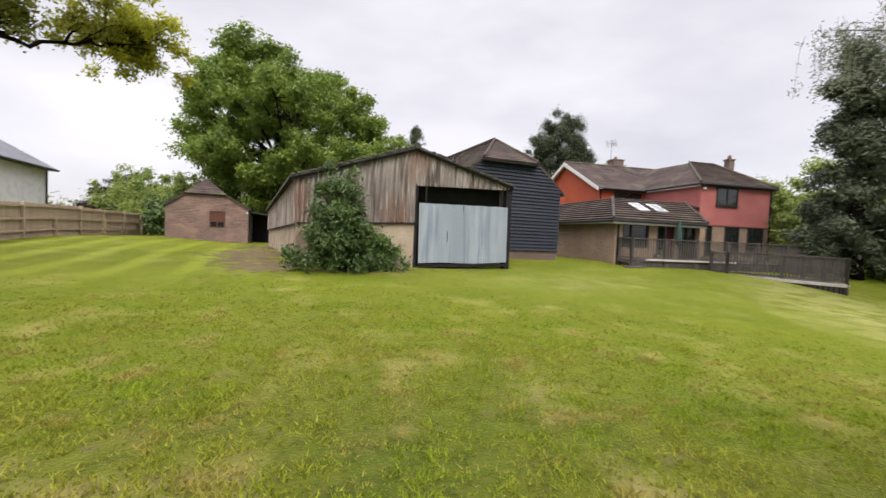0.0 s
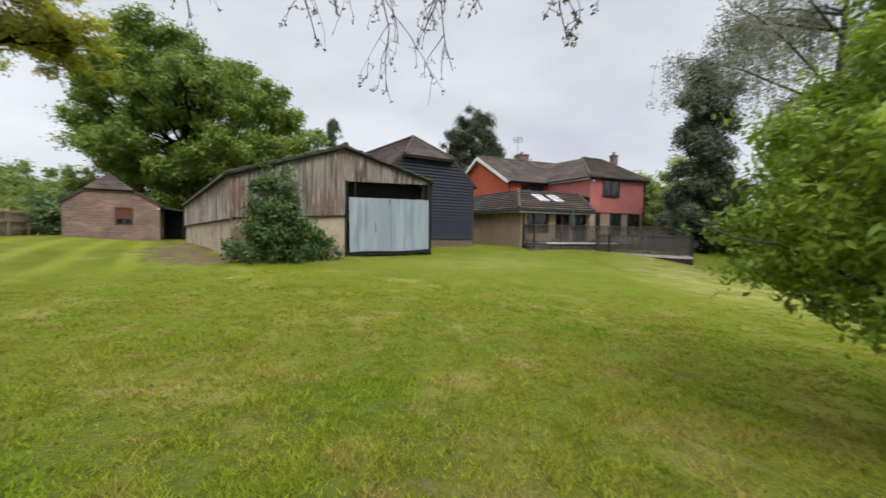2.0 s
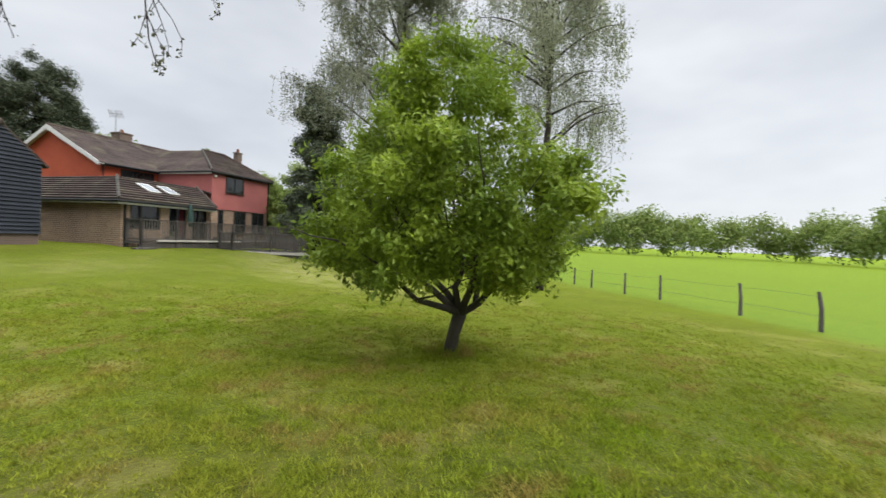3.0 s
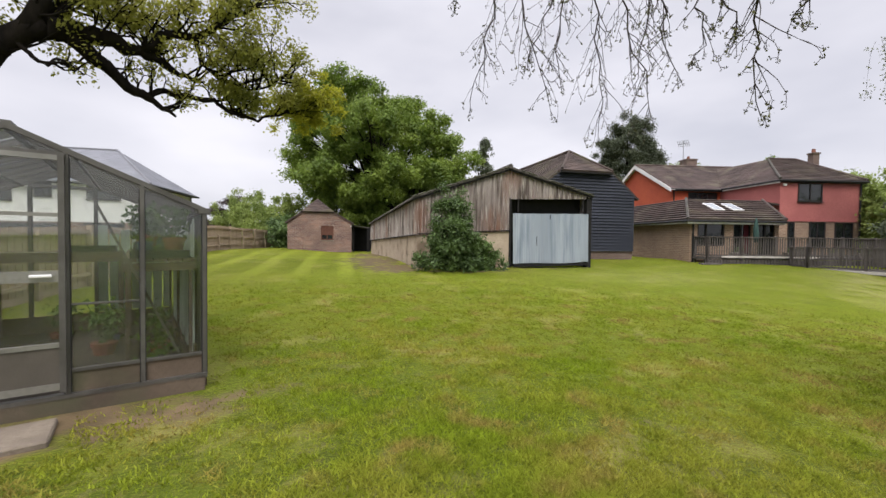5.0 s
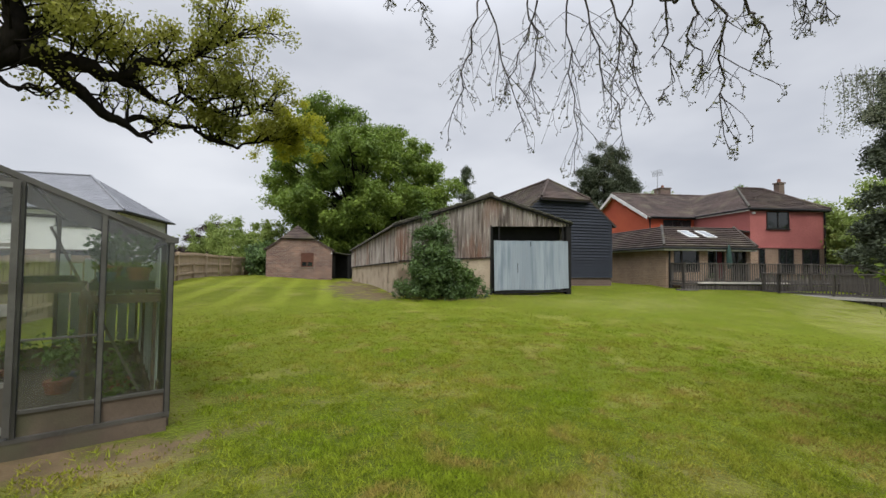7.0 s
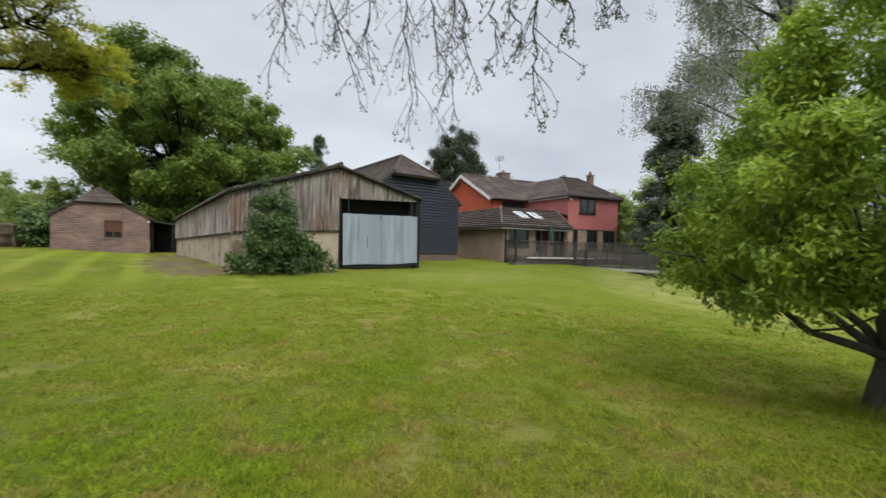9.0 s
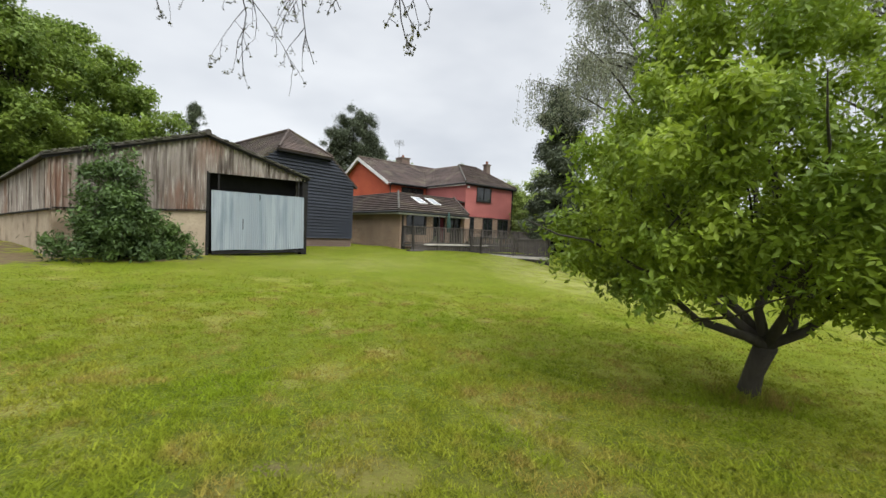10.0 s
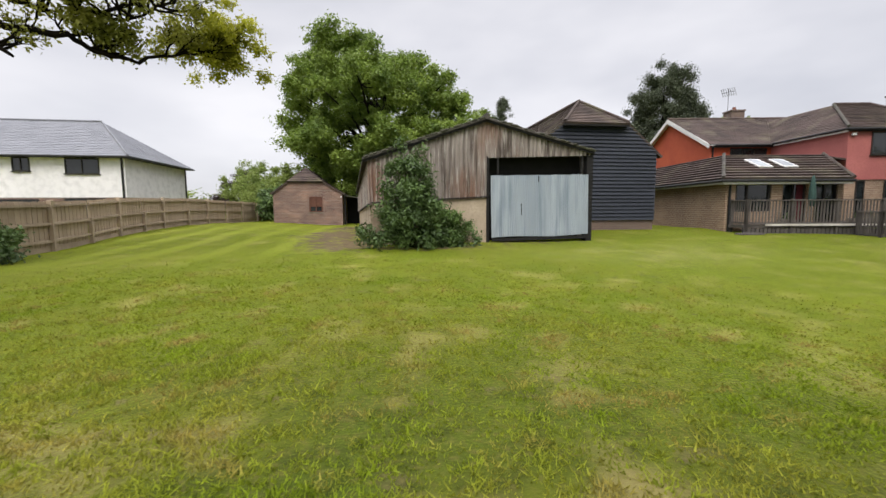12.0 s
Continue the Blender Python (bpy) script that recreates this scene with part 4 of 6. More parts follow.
    window(h, 9.75, 10.2, 1.5, 3.5, wy0 + 0.02, 1)
    window(h, 11.2, 12.3, 1.9, 3.5, wy0 + 0.02, 2)
    window(h, 12.95, 14.2, 1.9, 3.5, wy0 + 0.02, 2)
    part("security_lamp", box(B(), 9.3, 9.5, wy0 - 0.12, wy0 - 0.004, 5.78, 5.92, bevel=0.02), M_WHITE, h, "small white lamp under the eaves")
    # chimneys
    for name, x, y, z0, z1, s in (("chimney", 16.35, 9.6, 6.0, 8.95, 0.24), ("chimney", 10.9, 16.3, 7.5, 9.55, 0.5)):
        c = part(name, box(B(), x - s, x + s, y - s, y + s, z0, z1), M_BRICK_PLINTH, h, "brick chimney stack")
        part("cap", box(B(), x - s - 0.06, x + s + 0.06, y - s - 0.06, y + s + 0.06, z1 + 0.002, z1 + 0.1), M_BRICK_PLINTH, c)
        part("chimney_pot", tube(B(), [(x, y, z1 + 0.1), (x, y, z1 + 0.4)], [0.15, 0.11], 10), M_POT, c)
    a = part("aerial", tube(B(), [(10.4, 16.3, 8.3), (10.4, 16.3, 11.4)], [0.03, 0.02], 5), M_STEEL, h, "television aerial on a thin mast")
    part("boom", beam(B(), (9.9, 16.3, 11.0), (10.9, 16.3, 11.2), 0.04, 0.04), M_STEEL, a)
    for i in range(7):
        f = i / 6
        x, z = 9.9 + 1.0 * f, 11.0 + 0.2 * f
        part("element", beam(B(), (x - 0.1, 16.3, z + 0.3), (x + 0.1, 16.3, z - 0.3), 0.025, 0.025), M_STEEL, a)
    # extension
    ee, rz, rx, ry = 3.3, 4.68, 2.0, 3.2
    part("extension_wall", box(B(), 0.38, 0.65, 0.40, 9.84, 0.7, ee - 0.08), M_BRICK_EXT, h, "buff brick end wall")
    f = 0.40
    for x0, x1 in ((0.652, 0.80), (2.3, 2.78), (3.8, 4.12), (5.12, 5.28)):
        part("extension_pier", box(B(), x0, x1, f, f + 0.27, 0.9, ee - 0.08), M_BRICK_EXT, h)
    part("lintel", box(B(), 0.652, 5.28, f + 0.05, f + 0.2, ee - 0.08, ee - 0.03), M_FRAME, h)
    part("under_wall", box(B(), 0.802, 2.298, f + 0.03, f + 0.25, 0.9, 1.95), M_BRICK_EXT, h)
    part("extension_end_wall", prism(B(), [(5.282, f, 0.9), (6.4, 4.55, 0.9), (6.4, 4.55, ee - 0.08), (5.282, f, ee - 0.08)], (-0.2, 0, 0)), M_BRICK_EXT, h)
    gl = part("extension_window", box(B(), 0.83, 2.27, f + 0.1, f + 0.13, 2.0, ee - 0.1), M_PANE, h, "dark-framed extension window")
    bm = B()
    for a0, a1, c0, c1 in ((0.81, 2.29, 1.96, 2.04), (0.81, 2.29, ee - 0.16, ee - 0.09), (0.81, 0.89, 2.04, ee - 0.16), (2.21, 2.29, 2.04, ee - 0.16), (1.28, 1.36, 2.04, ee - 0.16)):
        box(bm, a0, a1, f + 0.04, f + 0.098, c0, c1)
    part("frame", bm, M_FRAME, gl)
    for x0, x1, n in ((2.8, 3.78, 2), (4.14, 5.1, 2)):
        gl = part("garden_door", box(B(), x0, x1, f + 0.16, f + 0.18, 1.45, ee - 0.1), M_PANE, h, "dark glazed garden door")
        bm = B()
        for i in range(n + 1):
            x = x0 + (x1 - x0) * i / n
            box(bm, x - 0.04, x + 0.04, f + 0.1, f + 0.155, 1.45, ee - 0.1)
        box(bm, x0 + 0.042, x1 - 0.042, f + 0.11, f + 0.15, 1.45, 1.58)
        part("frame", bm, M_FRAME, gl)
    part("curtain", box(B(), 3.45, 3.72, f + 0.135, f + 0.15, 1.6, ee - 0.14), M_CURTAIN, h, "dark red curtain behind the door")
    part("room_back", box(B(), 0.66, 5.3, 4.3, 4.4, 0.9, ee - 0.09), M_DARK, h)
    tiled("extension_roof", (0, 0, ee), (5.35, 0, ee), (6.75, ry, rz), (rx, ry, rz), 10, M_TILE, h, lift=0.095)
    tiled("extension_roof", (0, 9.85, ee), (0, 0, ee), (rx, ry, rz), (rx, 9.85, rz), 10, M_TILE, h, lift=0.095)
    part("extension_roof", prism(B(), [(5.35, 0, ee - 0.03), (6.75, ry, rz - 0.05), (7.6, 4.58, rz - 0.1), (7.0, 4.58, ee - 0.03)], (0, 0, 0.05)), M_TILE, h)
    part("flat_roof", prism(B(), [(rx, ry, rz - 0.12), (6.75, ry, rz - 0.12), (9.15, 4.6, rz - 0.12), (9.15, 9.83, rz - 0.12), (rx, 9.83, rz - 0.12)], (0, 0, 0.08)), M_TILE, h)
    part("hip_ridge", tube(B(), [(0, 0, ee + 0.08), (rx, ry, rz + 0.05)], [0.08, 0.08], 6), M_ASB, h, "pale mortar hip tiles")
    part("hip_ridge", tube(B(), [(5.35, 0, ee + 0.08), (6.75, ry, rz + 0.05)], [0.07, 0.07], 6), M_TILE, h)
    part("fascia", box(B(), 0.02, 5.35, 0.02, 0.06, ee - 0.19, ee - 0.08), M_WHITE, h, "white fascia board")
    part("fascia", box(B(), 0.02, 0.06, 0.062, 9.8, ee - 0.19, ee - 0.08), M_WHITE, h, "white fascia board")
    part("gutter", tube(B(), [(-0.04, 9.8, ee - 0.06), (-0.04, -0.04, ee - 0.06), (5.35, -0.04, ee - 0.06)], [0.065] * 3, 6), M_GUTTER, h)
    part("soffit", box(B(), 0.06, 5.35, 0.06, 0.395, ee - 0.2, ee - 0.16), M_WHITE, h)
    part("downpipe", tube(B(), [(0.52, 0.33, ee - 0.2), (0.52, 0.33, 1.0)], [0.05, 0.05], 6), M_GUTTER, h)
    # skylights lie on the front slope
    for x in (2.3, 3.4):
        up = Vector((0, ry, rz - ee)).normalized()
        nrm = Vector((0, -(rz - ee), ry)).normalized()
        m = Matrix.Translation(Vector((x, 0, ee)) + up * 1.35 + nrm * 0.06) @ Matrix((Vector((1, 0, 0)), up, nrm)).transposed().to_4x4()
        s = part("skylight", box(B(), 0, 0.62, 0, 1.1, 0, 0.05, m), M_WHITE, h, "pale roof window, the sky's reflection put into its pane colour")
        part("skylight_pane", box(B(), 0.07, 0.55, 0.07, 1.03, 0.052, 0.06, m), glossy_pane, s)


# pale grey base colour carries the reflected sky, besides the pane's own gloss
glossy_pane = material("painted_sky_pane", (0.34, 0.37, 0.39), scale=1, fine=3, rough=0.08, bump=0, spec=0.8)
house()


# ---- deck ----
def deck_run(d, pts, z0, z1, gap=0.125):
    """Railing along the points: posts with caps, a handrail, a bottom rail and spaced slats."""
    slat = bpy.data.meshes.new("slat")
    bm = box(B(), -0.024, 0.024, -0.011, 0.011, z0 + 0.135, z1 - 0.032)
    bm.to_mesh(slat)
    bm.free()
    slat.materials.append(M_DECK)
    for a, b in zip(pts, pts[1:]):
        a, b = Vector(a), Vector(b)
        ln = (b - a).length
        n = max(1, round(ln / 1.75))
        turn = Matrix.Rotation(math.atan2(b.y - a.y, b.x - a.x), 4, 'Z')
        for i in range(n + 1):
            p = a.lerp(b, i / n)
            part("post", box(B(), p.x - 0.05, p.x + 0.05, p.y - 0.05, p.y + 0.05, z0 - 0.7, z1 + 0.05, bevel=0.008), M_DECK, d)
        part("handrail", beam(B(), (a.x, a.y, z1), (b.x, b.y, z1), 0.14, 0.05), M_DECK, d)
        rail = part("bottom_rail", beam(B(), (a.x, a.y, z0 + 0.10), (b.x, b.y, z0 + 0.10), 0.045, 0.07), M_DECK, d)
        k = int(ln / gap)
        for i in range(1, k):
            p = a.lerp(b, i / k)
            ob = new("slat", slat)
            ob.parent = rail
            ob.matrix_basis = Matrix.Translation((p.x, p.y, 0)) @ turn


def skirt_boards(d, a, b, z0, z1, gap=0.16):
    """Upright boards with dark slots between, closing the side of a deck down to the ground."""
    a, b = Vector(a), Vector(b)
    turn = Matrix.Rotation(math.atan2(b.y - a.y, b.x - a.x), 4, 'Z')
    k = int((b - a).length / gap)
    backing = part("deck_skirt", box(B(), 0, (b - a).length, 0.04, 0.06, z0, z1, Matrix.Translation((a.x, a.y, 0)) @ turn), M_DARK, d, "dark backing under the deck")
    me = bpy.data.meshes.new("skirt_board")
    bm = box(B(), -0.062, 0.062, -0.012, 0.012, z0, z1 - 0.01)
    bm.to_mesh(me)
    bm.free()
    me.materials.append(M_DECK)
    for i in range(k):
        p = a.lerp(b, (i + 0.5) / k)
        ob = new("skirt_board", me)
        ob.parent = backing
        ob.matrix_basis = Matrix.Translation((p.x, p.y, 0)) @ turn


def decks():
    d = thing("raised_deck", HM, "weathered dark timber deck with slatted railings beside the house", "deck")
    part("deck_floor", prism(B(), [(0.5, -0.6, 1.30), (11.2, -0.8, 1.30), (14.4, 4.5, 1.30), (6.5, 4.5, 1.30), (5.6, 0.3, 1.30), (0.5, 0.3, 1.30)], (0, 0, 0.12)), M_DECK, d)
    skirt_boards(d, (0.5, -0.62), (11.2, -0.82), 0.3, 1.29)
    part("deck_edge", beam(B(), (1.35, -0.69, 1.43), (6.4, -0.79, 1.43), 0.05, 0.085), M_PALE, d, "pale worn edge of the deck boards")
    deck_run(d, [(0.62, 0.3), (0.62, -0.62), (11.2, -0.82), (14.3, 4.2)], 1.40, 2.42)
    part("step", box(B(), 0.1, 1.1, -1.05, -0.72, 0.9, 1.12, bevel=0.015), M_DECK, d)
    e = thing("lower_deck", HM, "lower weathered timber deck with slatted railing and pale edge", "deck")
    part("deck_floor", prism(B(), [(4.8, -1.8, 0.84), (6.6, -5.4, 0.84), (9.2, -1.0, 0.84), (4.8, -0.9, 0.84)], (0, 0, 0.12)), M_DECK, e)
    part("deck_edge", beam(B(), (4.76, -1.86, 0.90), (6.56, -5.46, 0.90), 0.05, 0.13), M_PALE, e, "pale worn edge of the deck boards")
    part("deck_edge", beam(B(), (6.66, -5.44, 0.90), (9.26, -1.04, 0.90), 0.05, 0.13), M_PALE, e, "pale worn edge of the deck boards")
    skirt_boards(e, (4.84, -1.82), (6.62, -5.36), 0.0, 0.83)
    skirt_boards(e, (6.62, -5.34), (9.2, -1.05), 0.0, 0.83)
    deck_run(e, [(4.8, -0.9), (4.8, -1.8), (6.6, -5.4), (9.2, -1.0)], 0.95, 1.95)
    p = thing("parasol", HM @ Matrix.Translation((3.6, -0.1, 1.42)), "closed green garden parasol standing on the deck", "parasol")
    part("pole", tube(B(), [(0, 0, 0), (0, 0, 2.1)], [0.025, 0.02], 6), M_WOOD, p)
    part("canopy", tube(B(), [(0, 0, 0.75), (0.01, 0, 1.0), (0, 0.01, 1.5), (0, 0, 1.9), (0, 0, 2.02)], [0.11, 0.14, 0.12, 0.06, 0.02], 9), M_GREEN, p, smooth=True)
    part("base", tube(B(), [(0, 0, 0), (0, 0, 0.07)], [0.24, 0.2], 12), M_CONC, p)
    for x, y, w in ((2.4, 0.0, 0.6), (6.2, 1.0, 1.5), (8.6, 0.7, 0.6), (10.6, 0.9, 0.6)):
        t = thing("deck_planter", HM @ Matrix.Translation((x, y, 1.42)), "low pale planter standing on the deck", "planter", "planters on the deck")
        part("trough", box(B(), 0, w, -0.15, 0.15, 0, 0.22, bevel=0.02), M_CONC, t)
        rr = np.random.default_rng(int(x * 10))
        tagged(part("plant", leaf_mesh("plant", [(w * 0.25, 0, 0.3), (w * 0.7, 0, 0.32)], 0.2, 120, 0.09, rr), M_SHRUB, t), kind="stuff")


decks()


# ---- white neighbouring house ----
def white_house():
    h = thing("white_house", pose(0, 0, 0), "white rendered house with brick ground floor and grey hipped slate roof", "house")
    x0, x1, y0, y1, eave, mid = -32.0, -13.95, 28.0, 36.3, 5.55, 2.95
    for nm, a, b, c, d in (("front", x0, x1, y0, y0 + 0.3), ("end", x1 - 0.3, x1, y0 + 0.302, y1), ("back", x0, x1 - 0.302, y1 - 0.3, y1), ("end", x0, x0 + 0.3, y0 + 0.302, y1 - 0.302)):
        part(nm + "_upper_wall", box(B(), a, b, c, d, mid, eave), M_RENDER, h)
        part(nm + "_lower_wall", box(B(), a + 0.02, b - 0.02, c + 0.02, d - 0.02, 0.3, mid - 0.002), M_BRICK_SHED, h)
    o, ez, rz = 0.45, eave - 0.05, 8.35
    ax, bx, yc = x0 + 4.2, x1 - 3.5, 32.15
    tiled("roof_front", (x0 - o, y0 - o, ez), (x1 + o, y0 - o, ez), (bx, yc, rz), (ax, yc, rz), 22, M_SLATE, h, lift=0.02)
    tiled("roof_back", (x0 - o, y1 + o, ez), (x1 + o, y1 + o, ez), (bx, yc, rz), (ax, yc, rz), 22, M_SLATE, h, lift=0.02)
    tiled("roof_end", (x1 + o, y0 - o, ez), (x1 + o, y1 + o, ez), (bx, yc + 0.02, rz), (bx, yc, rz), 22, M_SLATE, h, lift=0.02)
    tiled("roof_end", (x0 - o, y0 - o, ez), (x0 - o, y1 + o, ez), (ax, yc + 0.02, rz), (ax, yc, rz), 22, M_SLATE, h, lift=0.02)
    part("hip_ridge", tube(B(), [(x1 + o, y0 - o, ez + 0.05), (bx, yc, rz + 0.04)], [0.07, 0.07], 6), M_SLATE, h)
    part("ridge", tube(B(), [(ax, yc, rz + 0.04), (bx, yc, rz + 0.04)], [0.08, 0.08], 6), M_SLATE, h)
    part("gutter", tube(B(), [(x0 - o, y0 - o - 0.05, ez - 0.06), (x1 + o + 0.05, y0 - o - 0.05, ez - 0.06), (x1 + o + 0.05, y1 + o, ez - 0.06)], [0.07] * 3, 6), M_GUTTER, h)
    part("soffit", box(B(), x0 - o, x1 + o, y0 - o, y0 - 0.003, ez - 0.12, ez - 0.08), M_GUTTER, h)
    part("soffit", box(B(), x1 + 0.003, x1 + o, y0, y1 + o, ez - 0.12, ez - 0.08), M_GUTTER, h)
    part("downpipe", tube(B(), [(x1 - 0.15, y0 - 0.07, ez - 0.1), (x1 - 0.15, y0 - 0.07, 0.9)], [0.06, 0.06], 6), M_GUTTER, h)
    part("downpipe", tube(B(), [(x1 + 0.07, y1 - 0.15, ez - 0.1), (x1 + 0.07, y1 - 0.15, 0.9)], [0.06, 0.06], 6), M_GUTTER, h)
    for a, b, c, d in ((-17.3, -15.4, 4.42, 5.35), (-20.15, -19.2, 4.55, 5.38), (-24.2, -21.3, 4.25, 5.38), (-17.5, -15.2, 1.7, 2.9), (-22.5, -18.9, 1.5, 2.85), (-30.0, -28.0, 4.0, 5.3)):
        window(h, a, b, c, d, y0, 2)


white_house()


# ---- boundary fence: one panel a bay ----
def fence_line():
    pts = [(-6.6, 1.5), (-6.95, 6.0), (-7.35, 12.0), (-7.85, 16.0), (-8.2, 20.0), (-8.15, 25.0), (-7.6, 29.5), (-6.8, 33.4)]
    path, out = [Vector(p) for p in pts], []
    for a, b in zip(path, path[1:]):
        n = max(1, round((b - a).length / 2.25))
        out += [a.lerp(b, i / n) for i in range(n)]
    out.append(path[-1])
    rng = random.Random(4)
    fence = thing("boundary_fence", pose(0, 0, 0), "weathered light-brown close-boarded timber boundary fence along the lawn", "fence")
    hgt = 1.40
    board = bpy.data.meshes.new("board")
    bm = box(B(), -0.0525, 0.0525, 0, 0.014, 0.12, hgt)
    bm.to_mesh(board)
    bm.free()
    board.materials.append(M_FENCE)
    for i, (a, b) in enumerate(zip(out, out[1:])):
        za, zb = gz(*a), gz(*b)
        d = b - a
        ln = d.length
        m = Matrix.Translation((a.x, a.y, za)) @ Matrix.Rotation(math.atan2(d.y, d.x), 4, 'Z')
        sl = (zb - za) / ln
        panel = part("fence_bay", beam(B(), (0.03, 0.02, 0.06), (ln - 0.03, 0.02, 0.06 + sl * ln), 0.03, 0.15), M_FENCE, fence)
        panel.matrix_basis = m
        x, k = 0.08, 0
        while x < ln - 0.05:
            ob = new("board", board)
            ob.parent = panel
            ob.matrix_basis = pose(x, 0.02 + 0.013 * (k % 2), sl * x + rng.uniform(-0.01, 0.01), 0, rng.uniform(-0.3, 0.3), 0)
            x, k = x + 0.098, k + 1
        for z in (0.30, 0.78, 1.29):
            part("rail", beam(B(), (0.05, -0.03, z + sl * 0.05), (ln - 0.05, -0.03, z + sl * ln), 0.07, 0.075), M_FENCE, panel)
        tall = hgt + 0.04 if i % 2 else 0.84
        part("post", box(B(), -0.055, 0.055, -0.105 if i % 2 else -0.115, 0.015, -0.3, tall, bevel=0.01), M_FENCE, panel)
    e = out[-1]
    part("post", box(B(), e.x - 0.055, e.x + 0.055, e.y - 0.055, e.y + 0.055, gz(*e) - 0.3, gz(*e) + 1.54, bevel=0.01), M_FENCE, fence)


fence_line()


# ---- greenhouse ----
GU = math.atan2(-0.39, -0.92)
GB = 0.78


M_PANEL = material("dull_metal_panel", (0.125, 0.11, 0.09), (0.085, 0.075, 0.06), scale=2, fine=14, rough=0.6, bump=0.1, metal=0.2)
M_SLAB = material("old_paving", (0.20, 0.165, 0.125), (0.13, 0.105, 0.078), scale=4, fine=30, rough=0.95, bump=0.5)


def greenhouse():
    """Local x runs along the gable front, y back (mirrored into the frame by the turn), z up from the ground."""
    m = Matrix.Translation((-2.5, 0.83, GB)) @ Matrix.Rotation(GU, 4, 'Z') @ Matrix.Diagonal((1, -1, 1, 1))
    g = thing("greenhouse", pose(0, 0, 0), "weathered aluminium greenhouse with a sliding door on a concrete base", "greenhouse")
    W, L, E, A = 2.58, 3.1, 1.64, 2.225

    def add(name, bm, mat, label="", par=None, shadow=True):
        for v in bm.verts:
            v.co = m @ v.co
        ob = part(name, bm, mat, par or g, label)
        if not shadow:
            ob.visible_shadow = False
        return ob

    roof = lambda x: E + (A - E) * (1 - abs(x - W / 2) / (W / 2))
    bars = [0.0, 0.47, 0.96, 1.62, 2.11, W]
    base = 0.16
    # plinth
    for a, b, c, d in ((0, W, -0.03, 0.09), (0, W, L - 0.09, L + 0.03), (-0.03, 0.088, 0.092, L - 0.092), (W - 0.088, W + 0.03, 0.092, L - 0.092)):
        add("plinth", box(B(), a, b, c, d, -0.15, 0.10), M_KICK)
    s = 0.016
    for y in (0.0, L):
        for x in bars:
            bar = add("glazing_bar", box(B(), x - s, x + s, y - 0.02, y + 0.035, 0.10, roof(x) - 0.01), M_ALU)
            # thin black boxes draw the shadow gaps on both sides of each bar
            for e in (-s - 0.007, s + 0.001):
                add("glazing_strip", box(B(), x + e, x + e + 0.006, y - 0.014, y + 0.03, 0.13, roof(x + e) - 0.05), M_PLASTIC, "black strip standing for the shadow gap beside the bar", bar)
        add("sill_rail", box(B(), -0.02, W + 0.02, y - 0.03, y + 0.04, 0.085, 0.13), M_ALU)
        add("rafter", beam(B(), (-0.03, y, E), (W / 2, y, A), 0.045, 0.042), M_ALU)
        add("rafter", beam(B(), (W / 2, y, A), (W + 0.03, y, E), 0.045, 0.042), M_ALU)
        add("gable_rail", box(B(), 0.96, 1.62, y - 0.025, y + 0.03, 2.02, 2.06), M_ALU)
    for x in (0.0, W):
        k = 9
        for i in range(k + 1):
            y = L * i / k
            if 0 < i < k:
                add("glazing_bar", box(B(), x - 0.02, x + 0.02, y - s / 2, y + s / 2, 0.10, E), M_ALU)
        add("corner_post", box(B(), x - 0.028, x + 0.028, 0.036, 0.075, 0.10, E), M_ALU)
        add("eave_gutter", box(B(), x - 0.05, x + 0.05, -0.03, L + 0.03, E - 0.02, E + 0.03), M_ALU)
        add("side_sill", box(B(), x - 0.03, x + 0.03, 0.04, L, 0.085, 0.13), M_ALU)
    for i in range(1, 9):
        y = L * i / 9
        for sx, xe in ((0, 0.0), (1, W)):
            add("roof_bar", beam(B(), (xe, y, E), (W / 2, y, A), 0.028, 0.03), M_ALU)
    add("ridge_bar", box(B(), W / 2 - 0.03, W / 2 + 0.03, -0.02, L + 0.02, A - 0.02, A + 0.035), M_ALU)
    # lower boards under the panes, cross bars, braces
    for a, b in ((0.02, 0.45), (0.49, 0.94), (1.64, 2.09), (2.13, W - 0.02)):
        add("kick_panel", box(B(), a, b, 0.004, 0.016, 0.13, 0.30), M_KICK, "mossy board under the panes")
        add("pane_rail", box(B(), a, b, -0.012, 0.03, 0.30, 0.325), M_ALU)
    add("cross_bar", box(B(), 0.49, 0.94, -0.008, 0.02, 0.84, 0.855), M_ALU)
    add("cross_bar", box(B(), 1.64, 2.09, -0.008, 0.02, 0.84, 0.855), M_ALU)
    add("brace", beam(B(), (0.80, 0.05, 1.72), (0.2, 0.05, 0.33), 0.012, 0.02), M_ALU)
    add("brace", beam(B(), (W - 0.84, 0.05, 1.72), (W - 0.12, 0.05, 0.34), 0.012, 0.03), M_ALU)
    # door
    d = add("sliding_door", box(B(), 0.985, 1.595, -0.045, -0.028, 0.22, 0.52), M_PANEL, "aluminium sliding door with a lower metal panel")
    for z0, z1 in ((0.18, 0.235), (0.52, 0.555), (1.04, 1.125), (1.55, 1.58), (1.99, 2.03)):
        add("door_rail", box(B(), 1.0, 1.58, -0.055, -0.022, z0, z1), M_ALU_BRIGHT, par=d)
    for x in (0.985, 1.575):
        add("door_stile", box(B(), x - 0.02, x + 0.02, -0.06, -0.018, 0.16, 2.04), M_ALU, par=d)
    add("handle", box(B(), 1.04, 1.17, -0.085, -0.062, 1.075, 1.10, bevel=0.006), M_WHITE, "pale door handle", d)
